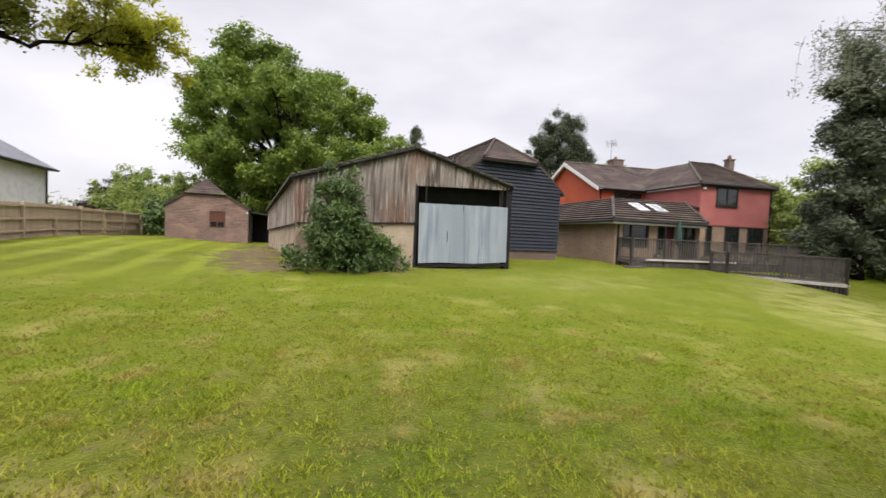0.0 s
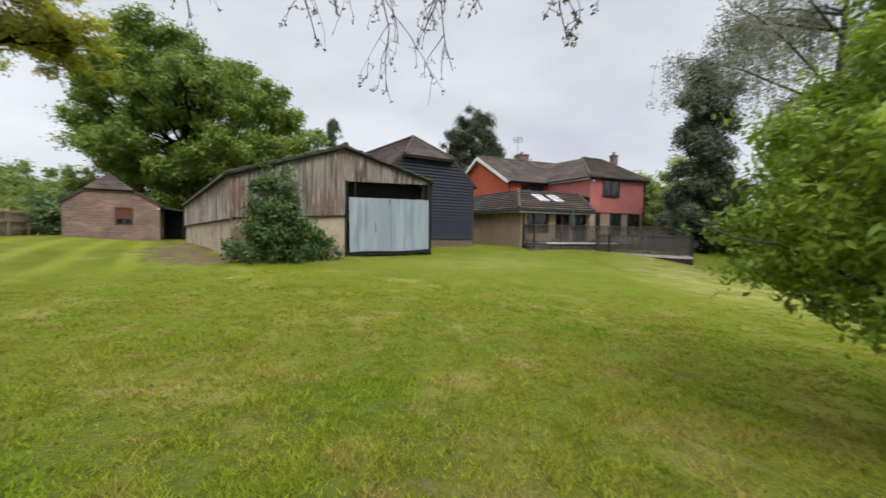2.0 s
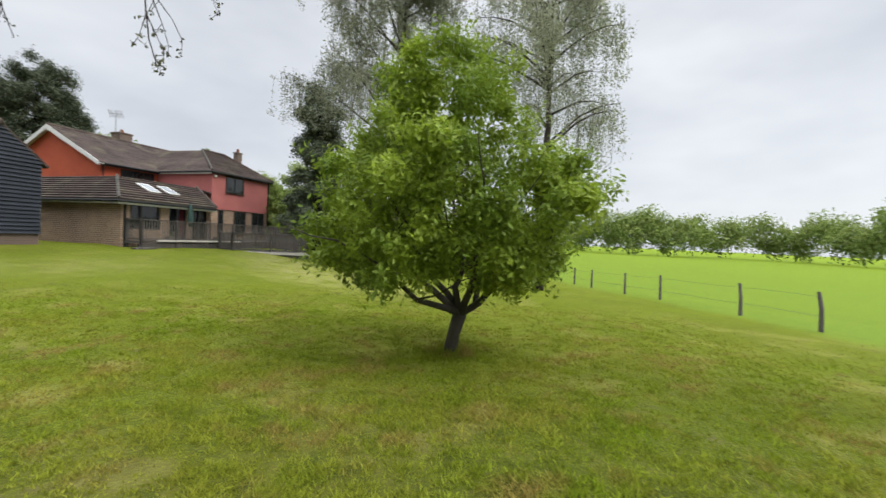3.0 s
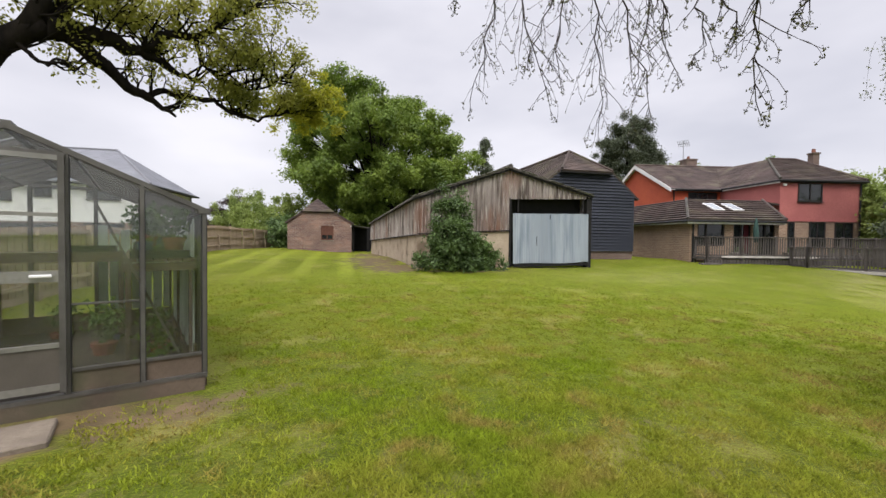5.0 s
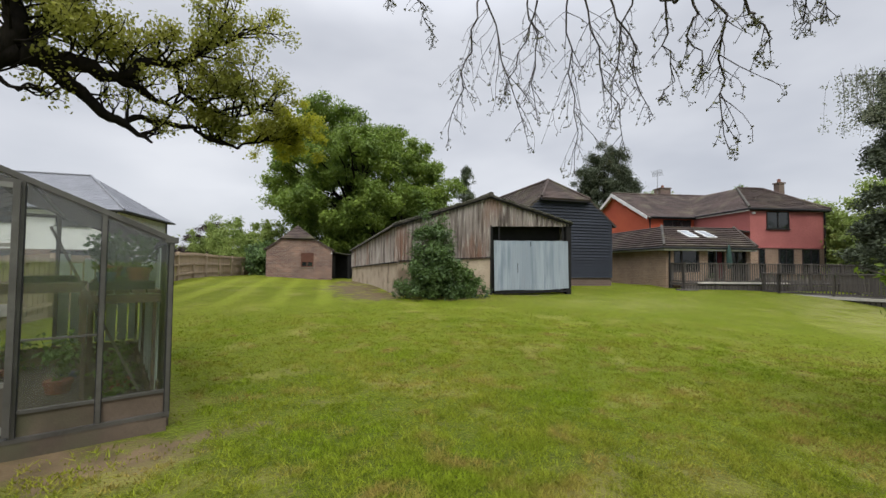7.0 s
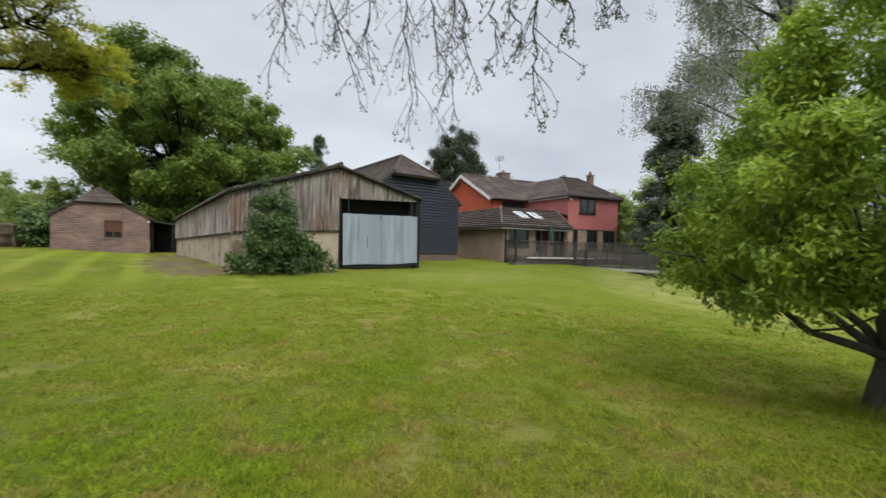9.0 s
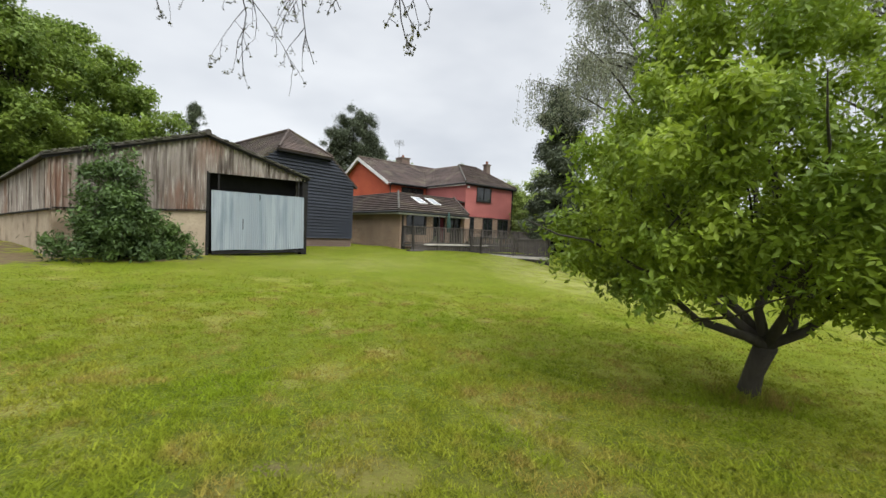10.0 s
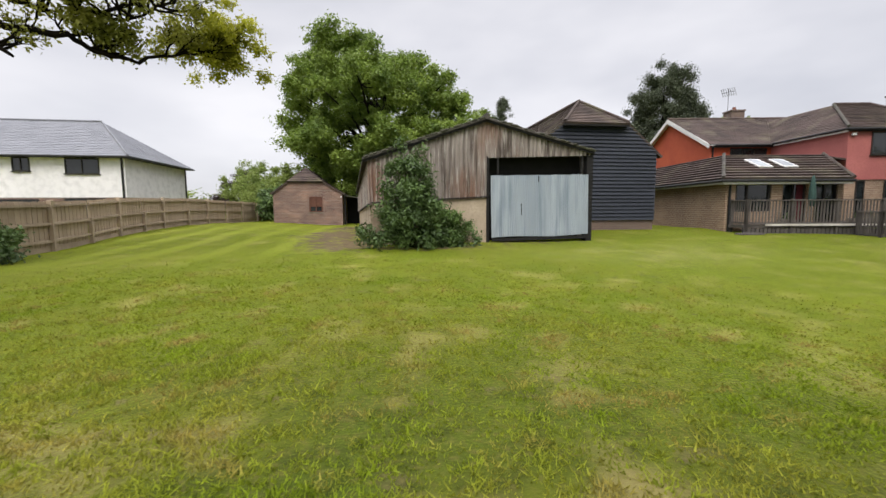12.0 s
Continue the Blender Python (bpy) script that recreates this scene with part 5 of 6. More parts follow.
    for z0, z1 in ((0.56, 1.035), (1.13, 1.545), (1.585, 1.985)):
        add("door_pane", box(B(), 1.005, 1.555, -0.04, -0.036, z0, z1), M_GLASS, par=d, shadow=False)
    # panes
    for y in (0.008, L + 0.008):
        for a, b in zip(bars, bars[1:]):
            if abs(a - 0.96) < 0.01 and y < 1:
                continue
            bm = prism(B(), [(a + 0.024, y, 0.32), (b - 0.024, y, 0.32), (b - 0.024, y, roof(b - 0.03) - 0.03), (a + 0.024, y, roof(a + 0.03) - 0.03)], (0, 0.004, 0))
            add("pane", bm, M_GLASS, shadow=False)
        add("pane", prism(B(), [(0.99, y, 2.065), (1.59, y, 2.065), (1.59, y, roof(1.59) - 0.03), (W / 2, y, A - 0.03), (0.99, y, roof(0.99) - 0.03)], (0, 0.004, 0)), M_GLASS, shadow=False)
    for i in range(6):
        y0, y1 = L * i / 6 + 0.015, L * (i + 1) / 6 - 0.015
        for x in (-0.004, W):
            add("pane", box(B(), x, x + 0.004, y0, y1, 0.14, E - 0.03), M_GLASS, shadow=False)
        for xa, xb in ((0.03, W / 2 - 0.04), (W - 0.03, W / 2 + 0.04)):
            add("roof_pane", prism(B(), [(xa, y0, roof(xa) + 0.012), (xb, y0, roof(xb) + 0.012), (xb, y1, roof(xb) + 0.012), (xa, y1, roof(xa) + 0.012)], (0, 0, 0.004)), M_GLASS, shadow=False)
    for f in (0.36, 0.7):
        for x in (W / 2 * f, W - W / 2 * f):
            add("purlin", box(B(), x - 0.012, x + 0.012, 0.04, L - 0.04, roof(x) - 0.035, roof(x) - 0.015), M_ALU)
    # inside: staging along both sides with pots and plants
    rng = random.Random(9)
    nr = np.random.default_rng(9)
    for x0, x1 in ((0.06, 0.62), (1.95, 2.5)):
        st = thing("greenhouse_staging", pose(0, 0, 0), "timber staging bench inside the greenhouse", "bench", "greenhouse benches")
        for z in (1.17,):
            bm = B()
            for i in range(5):
                x = x0 + (x1 - x0) * i / 5
                box(bm, x, x + 0.1, 0.1, L - 0.1, z, z + 0.03)
            add("shelf_slats", bm, M_WOOD, par=st)
        add("apron", box(B(), x0, x1, 0.085, 0.105, 1.09, 1.165), M_WOOD, par=st)
        for x in (x0 + 0.04, x1 - 0.04):
            for y in (0.14, L / 2, L - 0.14):
                add("leg", box(B(), x - 0.014, x + 0.014, y - 0.014, y + 0.014, 0.0, 1.165), M_WOOD, par=st)
    spots = [(0.2, 0.58, 1.2), (0.45, 0.58, 1.2), (0.2, 1.2, 1.2), (0.42, 1.3, 1.2), (0.3, 1.95, 1.2), (0.35, 2.5, 1.2), (2.1, 0.5, 1.2), (2.3, 1.0, 1.2),
             (2.15, 1.8, 1.2), (0.8, 1.4, 0.0), (0.75, 2.1, 0.0), (0.35, 0.5, 0.0), (1.3, 2.6, 0.0), (1.9, 2.3, 0.0), (1.75, 1.2, 0.0), (0.3, 1.2, 0.0)]
    for i, (x, y, z) in enumerate(spots):
        tub = i in (1, 4, 7)
        mat = (M_POT, M_LEAD, M_PLASTIC)[i % 3] if not tub else M_LEAD
        r = rng.uniform(0.075, 0.12)
        nm = {0: "terracotta pot", 1: "blue-grey pot", 2: "black plastic pot"}[0 if mat is M_POT else 1 if mat is M_LEAD else 2]
        p = thing("plant_pot", pose(0, 0, 0), nm + " with a leafy plant in the greenhouse", "plant pot", "greenhouse pots")
        c = Vector((x, y, z))
        add("pot", tube(B(), [c, c + Vector((0, 0, r * 1.6)), c + Vector((0, 0, r * 1.62)), c + Vector((0, 0, r * 2))], [r * 0.7, r * 0.95, r * 1.06, r * 1.06], 12), mat, par=p)
        h = rng.uniform(0.18, 0.45) if z < 1 else rng.uniform(0.10, 0.22)
        top = c + Vector((rng.uniform(-0.05, 0.05), rng.uniform(-0.05, 0.05), r * 2 + h))
        add("stem", tube(B(), [c + Vector((0, 0, r * 1.9)), top], [0.008, 0.005], 5), M_SHRUB, par=p)
        cs = [c.lerp(top, f) + Vector((0, 0, r)) for f in (0.45, 0.7, 1.0)]
        me = leaf_mesh("foliage", [tuple(m @ q) for q in cs], 0.14 if z < 1 else 0.11, 130, 0.07, nr, droop=0.3)
        part("foliage", me, M_SHRUB, p)
    for x0, x1, y0, y1 in ((0.05, W - 0.05, L - 0.05, L - 0.03), (W - 0.05, W - 0.03, 0.6, L - 0.06), (0.03, 0.05, 0.3, L - 0.06)):
        add("low_board", box(B(), x0, x1, y0, y1, 0.0, 0.32), M_KICK, "weathered board behind the lower panes")
    for x, y, w, d, h in ((0.1, 0.16, 0.46, 0.3, 0.07), (0.12, 0.76, 0.42, 0.3, 0.09), (0.1, 1.5, 0.44, 0.36, 0.06), (0.12, 2.05, 0.42, 0.3, 0.12), (0.72, 2.55, 0.5, 0.34, 0.08), (2.0, 1.25, 0.42, 0.34, 0.08), (2.0, 2.1, 0.42, 0.4, 0.1)):
        tray = thing("seed_tray", pose(0, 0, 0), "black plastic seed tray of earth on the greenhouse bench", "seed tray", "greenhouse seed trays")
        z = 1.201 if not 0.65 < x < 1.9 else 1.181
        for a, b, c, e in ((x, x + w, y, y + 0.012), (x, x + w, y + d - 0.012, y + d), (x, x + 0.012, y + 0.013, y + d - 0.013), (x + w - 0.012, x + w, y + 0.013, y + d - 0.013)):
            add("side", box(B(), a, b, c, e, z, z + h), M_PLASTIC, par=tray)
        add("earth", box(B(), x + 0.013, x + w - 0.013, y + 0.013, y + d - 0.013, z, z + h * 0.85), M_SOIL, "dark earth fill", tray)
    for i in range(18):
        y = 0.28 + (L - 0.5) * i / 17
        add("shading_strip", box(B(), 0.052, 0.062, y, y + 0.115, 0.2 if i % 3 else 0.35, E - 0.06 - 0.05 * (i % 4)), M_SHADE, "pale shading strip inside the side panes")
    for i in range(7):
        x = 0.08 + 0.125 * i
        add("shading_strip", box(B(), x, x + 0.105, L - 0.07, L - 0.06, 0.34, E - 0.1 - 0.06 * (i % 3)), M_SHADE, "pale shading strip inside the end panes")
    end = thing("potting_bench", pose(0, 0, 0), "dark timber potting bench across the far end of the greenhouse", "bench")
    add("bench_top", box(B(), 0.64, 1.93, L - 0.62, L - 0.1, 1.14, 1.18), M_WOOD, par=end)
    add("apron", box(B(), 0.64, 1.93, L - 0.64, L - 0.622, 1.06, 1.17), M_WOOD, par=end)
    for x in (0.68, 1.89):
        for y in (L - 0.58, L - 0.14):
            add("leg", box(B(), x - 0.022, x + 0.022, y - 0.022, y + 0.022, 0.0, 1.14), M_WOOD, par=end)
    add("soil_bed", box(B(), 0.1, W - 0.1, 0.1, L - 0.1, -0.12, 0.10), M_SOIL, "dark earth floor")
    slab = B()
    box(slab, 1.0, 1.8, -0.66, -0.2, -0.07, 0.018, bevel=0.012)
    for v in slab.verts:
        v.co = m @ v.co
    tagged(part("paving_slab", slab, M_SLAB), "concrete paving slab before the greenhouse door", "paving slab")


greenhouse()


# ---- trees ----
def grow(bm, tips, p, d, length, radius, level, rng, up=0.15, spread=0.7, forks=(2, 3), shrink=0.72, droop=0.0, sides=6, min_r=0.006):
    """Forking limbs; the ends of the last twigs are gathered in tips."""
    n = 3
    pts, rad = [Vector(p)], [radius]
    for i in range(n):
        d = (Vector(d) + Vector((rng.uniform(-1, 1), rng.uniform(-1, 1), rng.uniform(-1, 1))) * 0.22 + Vector((0, 0, up * 0.3 - droop * (i + 1) / n))).normalized()
        pts.append(pts[-1] + d * length / n)
        rad.append(max(min_r, radius * (1 - 0.38 * (i + 1) / n)))
    tube(bm, pts, rad, max(4, sides))
    if level <= 0:
        tips.append(pts[-1])
        tips.append(pts[-2])
        return
    if level <= 1:
        tips.append(pts[-1])
    for k in range(rng.randint(*forks)):
        side = Vector((rng.uniform(-1, 1), rng.uniform(-1, 1), rng.uniform(-0.5, 0.8)))
        nd = (d + side.normalized() * spread + Vector((0, 0, up))).normalized()
        at = pts[-1] if k < 2 else pts[-2]
        grow(bm, tips, at, nd, length * shrink * rng.uniform(0.8, 1.15), rad[-1] * 0.8, level - 1, rng, up, spread, forks, shrink, droop, sides - 1, min_r)


def filled_crown(name, x, y, shape, clumps, count, size, clump, seed, leaf, label, trunk_r, bark=None, category="tree", z=None, limbs=26, trunk_top=0.6, aspect=0.55, droop=0.25, ragged=0.42, each=None):
    """A tree whose crown fills stacked rings (height, radius, offset x, offset y): clumps of leaves on limbs, uneven, with gaps."""
    rng = random.Random(seed)
    nr = np.random.default_rng(seed)
    base = Vector((x, y, (gz(x, y) if z is None else z)))
    t = thing(name, pose(*base), label, category)
    hs = [s[0] for s in shape]
    cs = []
    each = each or (4 if clumps > 100 else 2)
    while len(cs) < clumps:
        h = rng.uniform(hs[0], hs[-1])
        r = np.interp(h, hs, [s[1] for s in shape])
        if rng.random() > (r / max(s[1] for s in shape)) ** 1.3 + 0.08:
            continue
        a, q = rng.uniform(0, 2 * math.pi), rng.random() ** 0.36
        n = noise.noise(Vector((math.cos(a) * 1.7, math.sin(a) * 1.7, h * 0.35 + seed)))
        q *= 1 + ragged * n
        bough = Vector((np.interp(h, hs, [s[2] for s in shape]) + math.cos(a) * r * q, np.interp(h, hs, [s[3] for s in shape]) + math.sin(a) * r * q, h + rng.uniform(-0.3, 0.3)))
        wide = clump * rng.uniform(0.6, 1.25)
        for _ in range(each):
            cs.append(bough + Vector((rng.gauss(0, 1) * wide, rng.gauss(0, 1) * wide, rng.gauss(0, 0.5) * wide)))
    bm = B()
    ht = hs[0] + (hs[-1] - hs[0]) * trunk_top
    axis = lambda h: Vector((np.interp(h, [0] + hs, [0] + [s[2] for s in shape]), np.interp(h, [0] + hs, [0] + [s[3] for s in shape]), h))
    trunk = [Vector((0, 0, -0.15))] + [axis(ht * f) + Vector((rng.uniform(-1, 1), rng.uniform(-1, 1), 0)) * trunk_r * 0.4 * (f > 0.1) for f in (0.08, 0.3, 0.5, 0.75, 1.0)]
    tube(bm, trunk, [trunk_r * 1.5, trunk_r * 1.1, trunk_r * 0.9, trunk_r * 0.75, trunk_r * 0.5, trunk_r * 0.2], 10)
    for k in range(limbs):
        c = cs[k % len(cs)]
        h0 = max(hs[0] * 0.7, min(ht, c.z * rng.uniform(0.45, 0.8)))
        s = axis(h0)
        r0 = trunk_r * 0.42 * (1 - 0.5 * h0 / ht)
        pts = wavy(s, c, 5, (c - s).length * 0.07, rng)
        tube(bm, pts, [r0 * (1 - 0.85 * i / 5) for i in range(6)], 6)
        for _ in range(3):
            q = pts[rng.randint(2, 4)]
            e = min(cs, key=lambda p: (p - q).length + rng.uniform(0, 2.5))
            tube(bm, wavy(q, e, 3, (e - q).length * 0.08, rng), [r0 * 0.4, r0 * 0.3, r0 * 0.2, r0 * 0.08], 5)
    part("trunk", bm, bark or M_BARK, t, smooth=True)
    part("crown", leaf_mesh("crown", [tuple(c) for c in cs], np.array([clump * rng.uniform(0.6, 1.3) for _ in cs]), count, size, nr, flat=0.42, droop=droop, aspect=aspect), leaf, t)
    return t


# oak behind the outbuildings
filled_crown("oak_tree", 0.6, 38.0, [(2.0, 6.6, 0.8, 0), (4.5, 8.8, 2.2, 0), (8, 9.0, 2.4, 0), (11, 7.6, 1.1, 0), (13.4, 5.6, -0.3, 0), (15.7, 2.9, -1.0, 0)], 900, 270000, 0.24, 0.85, 3, M_OAK,
             "broad mature oak in full green leaf behind the outbuildings", 0.6, limbs=60, ragged=0.3, each=3)
# dark pine behind the house
filled_crown("pine_tree", 32.9, 41.0, [(4, 3.0, 0, 0), (8, 3.3, 0, 0), (12.5, 3.0, 0, 0), (14.6, 2.1, 0, 0), (15.8, 1.0, 0, 0)], 420, 95000, 0.26, 0.55, 5, M_CONIFER, "dark round-topped pine behind the house", 0.4, limbs=34, aspect=0.3, ragged=0.2, each=2)
filled_crown("spruce_tree", 16.1, 47.0, [(3, 2.0, 0, 0), (8, 1.5, 0, 0), (11.5, 0.8, 0, 0), (14.0, 0.12, 0, 0)], 330, 40000, 0.2, 0.3, 6, M_CONIFER, "slim dark spruce behind the barns", 0.25, limbs=20, trunk_top=0.95, aspect=0.3)
# small round trees just showing over the house roof
filled_crown("garden_tree", 37.0, 38.0, [(4, 2.5, 0, 0), (8, 2.4, 0, 0), (10.4, 0.9, 0, 0)], 50, 9000, 0.3, 0.8, 12, M_HEDGE, "green garden tree behind the house roof", 0.25, limbs=14)
filled_crown("garden_tree", 46.0, 36.0, [(4, 2.8, 0, 0), (8, 2.6, 0, 0), (11.2, 0.9, 0, 0)], 50, 9000, 0.3, 0.8, 13, M_OAK, "green garden tree behind the house roof", 0.25, limbs=14)

# dark conifer and trees to the right of the deck
filled_crown("cypress_tree", 28.0, 10.5, [(1.0, 1.4, 0, 0), (4, 1.6, 0, 0), (7.5, 1.4, 0, 0), (10, 1.0, 0, 0), (11.6, 0.3, 0, 0)], 230, 52000, 0.22, 0.45, 7, M_CONIFER, "tall dark cypress beyond the deck", 0.35, limbs=24, trunk_top=0.95, aspect=0.35, ragged=0.2, each=2)
filled_crown("garden_tree", 34.5, 15.2, [(0.6, 2.8, 0, 0), (2.5, 3.5, 0, 0), (4.8, 3.0, 0, 0), (6.8, 1.2, 0, 0)], 220, 48000, 0.2, 0.75, 8, M_HEDGE, "green leafy tree beside the house", 0.25)
filled_crown("garden_tree", 30.5, 4.6, [(0.5, 2.6, 0, 0), (3, 3.2, 0, 0), (6, 2.9, 0, 0), (9.0, 1.2, 0, 0)], 100, 28000, 0.24, 0.9, 9, M_OAK, "dense dark green tree beyond the lawn", 0.3)
filled_crown("garden_shrub", 24.5, 4.2, [(0.1, 1.3, 0, 0), (1.0, 1.6, 0, 0), (2.2, 0.8, 0, 0)], 40, 9000, 0.16, 0.5, 10, M_SHRUB, "dark green shrub beyond the lawn", 0.06, limbs=14, category="shrub")
filled_crown("garden_shrub", 31.0, 10.6, [(0.1, 2.2, 0, 0), (1.6, 2.6, 0, 0), (3.2, 1.4, 0, 0)], 60, 14000, 0.2, 0.6, 11, M_SHRUB, "dark green shrub beyond the deck", 0.08, limbs=14, category="shrub")

# pale fine-leaved birches behind the fruit tree
def weeping_birch(x, y, height, reach, low, seed, strands, label, toward=0.0, bias=0.0):
    """Rising limbs from whose ends long thin twigs hang, each hung with small leaves."""
    rng = random.Random(seed)
    nr = np.random.default_rng(seed)
    t = thing("birch_tree", pose(x, y, gz(x, y)), label, "tree")
    bm = B()
    axis = [Vector((0, 0, -0.2))] + [Vector((rng.uniform(-0.12, 0.12), rng.uniform(-0.12, 0.12), height * f)) for f in (0.1, 0.3, 0.5, 0.72, 0.95)]
    tube(bm, axis, [0.24, 0.19, 0.16, 0.12, 0.07, 0.02], 9)
    limbs = []
    for k in range(34):
        f = rng.uniform(0.4, 0.95)
        s = Vector((0, 0, height * f))
        a = k * 2.4 + rng.uniform(-0.5, 0.5)
        r = reach * min(0.8, 2.6 - 2.2 * f) * rng.uniform(0.6, 1.1) * (1 + bias * math.cos(a - toward))
        e = s + Vector((math.cos(a) * r, math.sin(a) * r, r * rng.uniform(0.25, 0.7)))
        mid = s.lerp(e, 0.5) + Vector((0, 0, 0.35))
        pts = [s, s.lerp(mid, 0.5), mid, mid.lerp(e, 0.5) + Vector((0, 0, 0.1)), e]
        tube(bm, pts, [0.055, 0.045, 0.034, 0.022, 0.008], 6)
        limbs.append(pts)
    leaves = []
    for k in range(strands):
        pts = rng.choice(limbs)
        i = rng.choice((1, 2, 2, 3, 3, 3))
        p = pts[i].lerp(pts[i + 1], rng.random()) + Vector((rng.gauss(0, 0.25), rng.gauss(0, 0.25), rng.uniform(-0.1, 0.3)))
        drop = min(rng.uniform(0.8, 2.8), max(0.4, p.z - low - 0.45 * max(0.0, math.hypot(p.x, p.y) - 2.0) - rng.uniform(0, 1.2)))
        q, d = Vector(p), Vector((rng.uniform(-0.5, 0.5), rng.uniform(-0.5, 0.5), -0.35))
        line = [q]
        for _ in range(5):
            d = (d * 0.6 + Vector((rng.uniform(-0.1, 0.1), rng.uniform(-0.1, 0.1), -0.6))).normalized()
            q = q + d * drop / 5
            line.append(q)
        tube(bm, line, [0.007, 0.006, 0.005, 0.004, 0.003, 0.002], 3)
        for j in range(9):
            f = rng.random() * 4.99
            leaves.append(tuple(line[int(f)].lerp(line[int(f) + 1], f % 1)))
    part("trunk", bm, M_BARK_GREY, t, smooth=True)
    part("crown", leaf_mesh("crown", leaves, 0.17, strands * 56, 0.085, nr, droop=0.9, aspect=0.6), M_BIRCH, t)


weeping_birch(18.4, 1.9, 14.5, 5.2, 4.6, 21, 1500, "tall birch with fine pale drooping leaves", toward=radians(120), bias=0.32)
weeping_birch(16.6, -4.6, 13.0, 4.4, 2.9, 22, 760, "tall birch with fine pale drooping leaves above the field edge")


# small fruit tree on the lawn
def fruit_tree():
    rng = random.Random(31)
    nr = np.random.default_rng(31)
    x, y = 4.78, -2.55
    z = gz(x, y)
    t = thing("fruit_tree", pose(x, y, z), "small round bright-green fruit tree on a short forked trunk", "tree")
    fork = Vector((-0.2, -0.12, 0.56))
    bm = B()
    tube(bm, [(0.03, 0.0, -0.08), (0, 0, 0.03), (-0.08, -0.04, 0.28), fork], [0.13, 0.095, 0.08, 0.09], 10)
    cs = []
    limbs = [(-1.1, 0.9, 0.95), (0.9, -0.6, 0.85), (0.15, 0.1, 1.9), (-0.3, -1.2, 1.0), (0.9, 1.0, 1.2), (-0.9, -0.4, 1.5), (0.3, 1.4, 1.5)]
    for e in limbs:
        e = Vector(e) + Vector((0, 0, 0.35))
        pts = wavy(fork, e, 5, 0.13, rng)
        tube(bm, pts, [0.05, 0.042, 0.034, 0.026, 0.018, 0.010], 7)
        for _ in range(4):
            q = pts[rng.randint(2, 5)]
            a = rng.uniform(0, 2 * math.pi)
            e2 = q + Vector((math.cos(a) * 0.8, math.sin(a) * 0.8, rng.uniform(0.1, 1.0)))
            tube(bm, wavy(q, e2, 3, 0.08, rng), [0.014, 0.011, 0.008, 0.004], 5)
    while len(cs) < 250:
        h = rng.uniform(0.98, 4.0)
        r = np.interp(h, (0.98, 1.25, 1.9, 2.7, 3.4, 4.0), (1.0, 1.42, 1.55, 1.35, 0.95, 0.3))
        if rng.random() > (r / 1.58) * (1.0 if h < 2.4 else 0.42):
            continue
        a, q = rng.uniform(0, 2 * math.pi), rng.random() ** 0.36
        q *= 1 + 0.36 * noise.noise(Vector((math.cos(a) * 2, math.sin(a) * 2, h * 1.2)))
        cs.append(Vector((math.cos(a) * r * q - 0.05, math.sin(a) * r * q + 0.1, h)))
    for c in cs[:40]:
        s = fork.lerp(c, 0.35) + Vector((0, 0, 0.25))
        tube(bm, wavy(s, c, 3, 0.08, rng), [0.012, 0.009, 0.006, 0.003], 5)
    # one long spray reaches out past the crown
    spray = wavy((-0.45, 0.8, 1.55), (-1.03, 1.91, 1.5), 6, 0.05, rng)
    tube(bm, spray, [0.012, 0.010, 0.008, 0.006, 0.005, 0.004, 0.003], 5)
    part("trunk", bm, M_BARK_GREY, t, smooth=True)
    spray_leaf = part("spray", leaf_mesh("spray", [tuple(p) for p in spray[2:]], 0.06, 64, 0.085, nr, droop=0.3, aspect=0.42), M_FRUIT, t)
    tagged(spray_leaf, kind="stuff")
    part("crown", leaf_mesh("crown", [tuple(c) for c in cs], np.array([rng.uniform(0.14, 0.29) for _ in cs]), 82000, 0.07, nr, flat=0.2, droop=0.7, aspect=0.42), M_FRUIT, t)


fruit_tree()


# oak beyond the fence whose limb hangs over the lawn
def gnarl(bm, limb, radii, sides, rng):
    """A crooked limb: each stretch is broken in three, bent and knotted."""
    pts, rad = [limb[0]], [radii[0]]
    for i in range(len(limb) - 1):
        ln = (limb[i + 1] - limb[i]).length
        for f in (1 / 3, 2 / 3, 1.0):
            j = 0.075 * ln if f < 1 else 0
            pts.append(limb[i].lerp(limb[i + 1], f) + Vector((rng.uniform(-j, j), rng.uniform(-j, j), rng.uniform(-j, j) * 1.4)))
            rad.append((radii[i] + (radii[i + 1] - radii[i]) * f) * rng.uniform(0.88, 1.14))
    tube(bm, pts, rad, sides)
    return pts


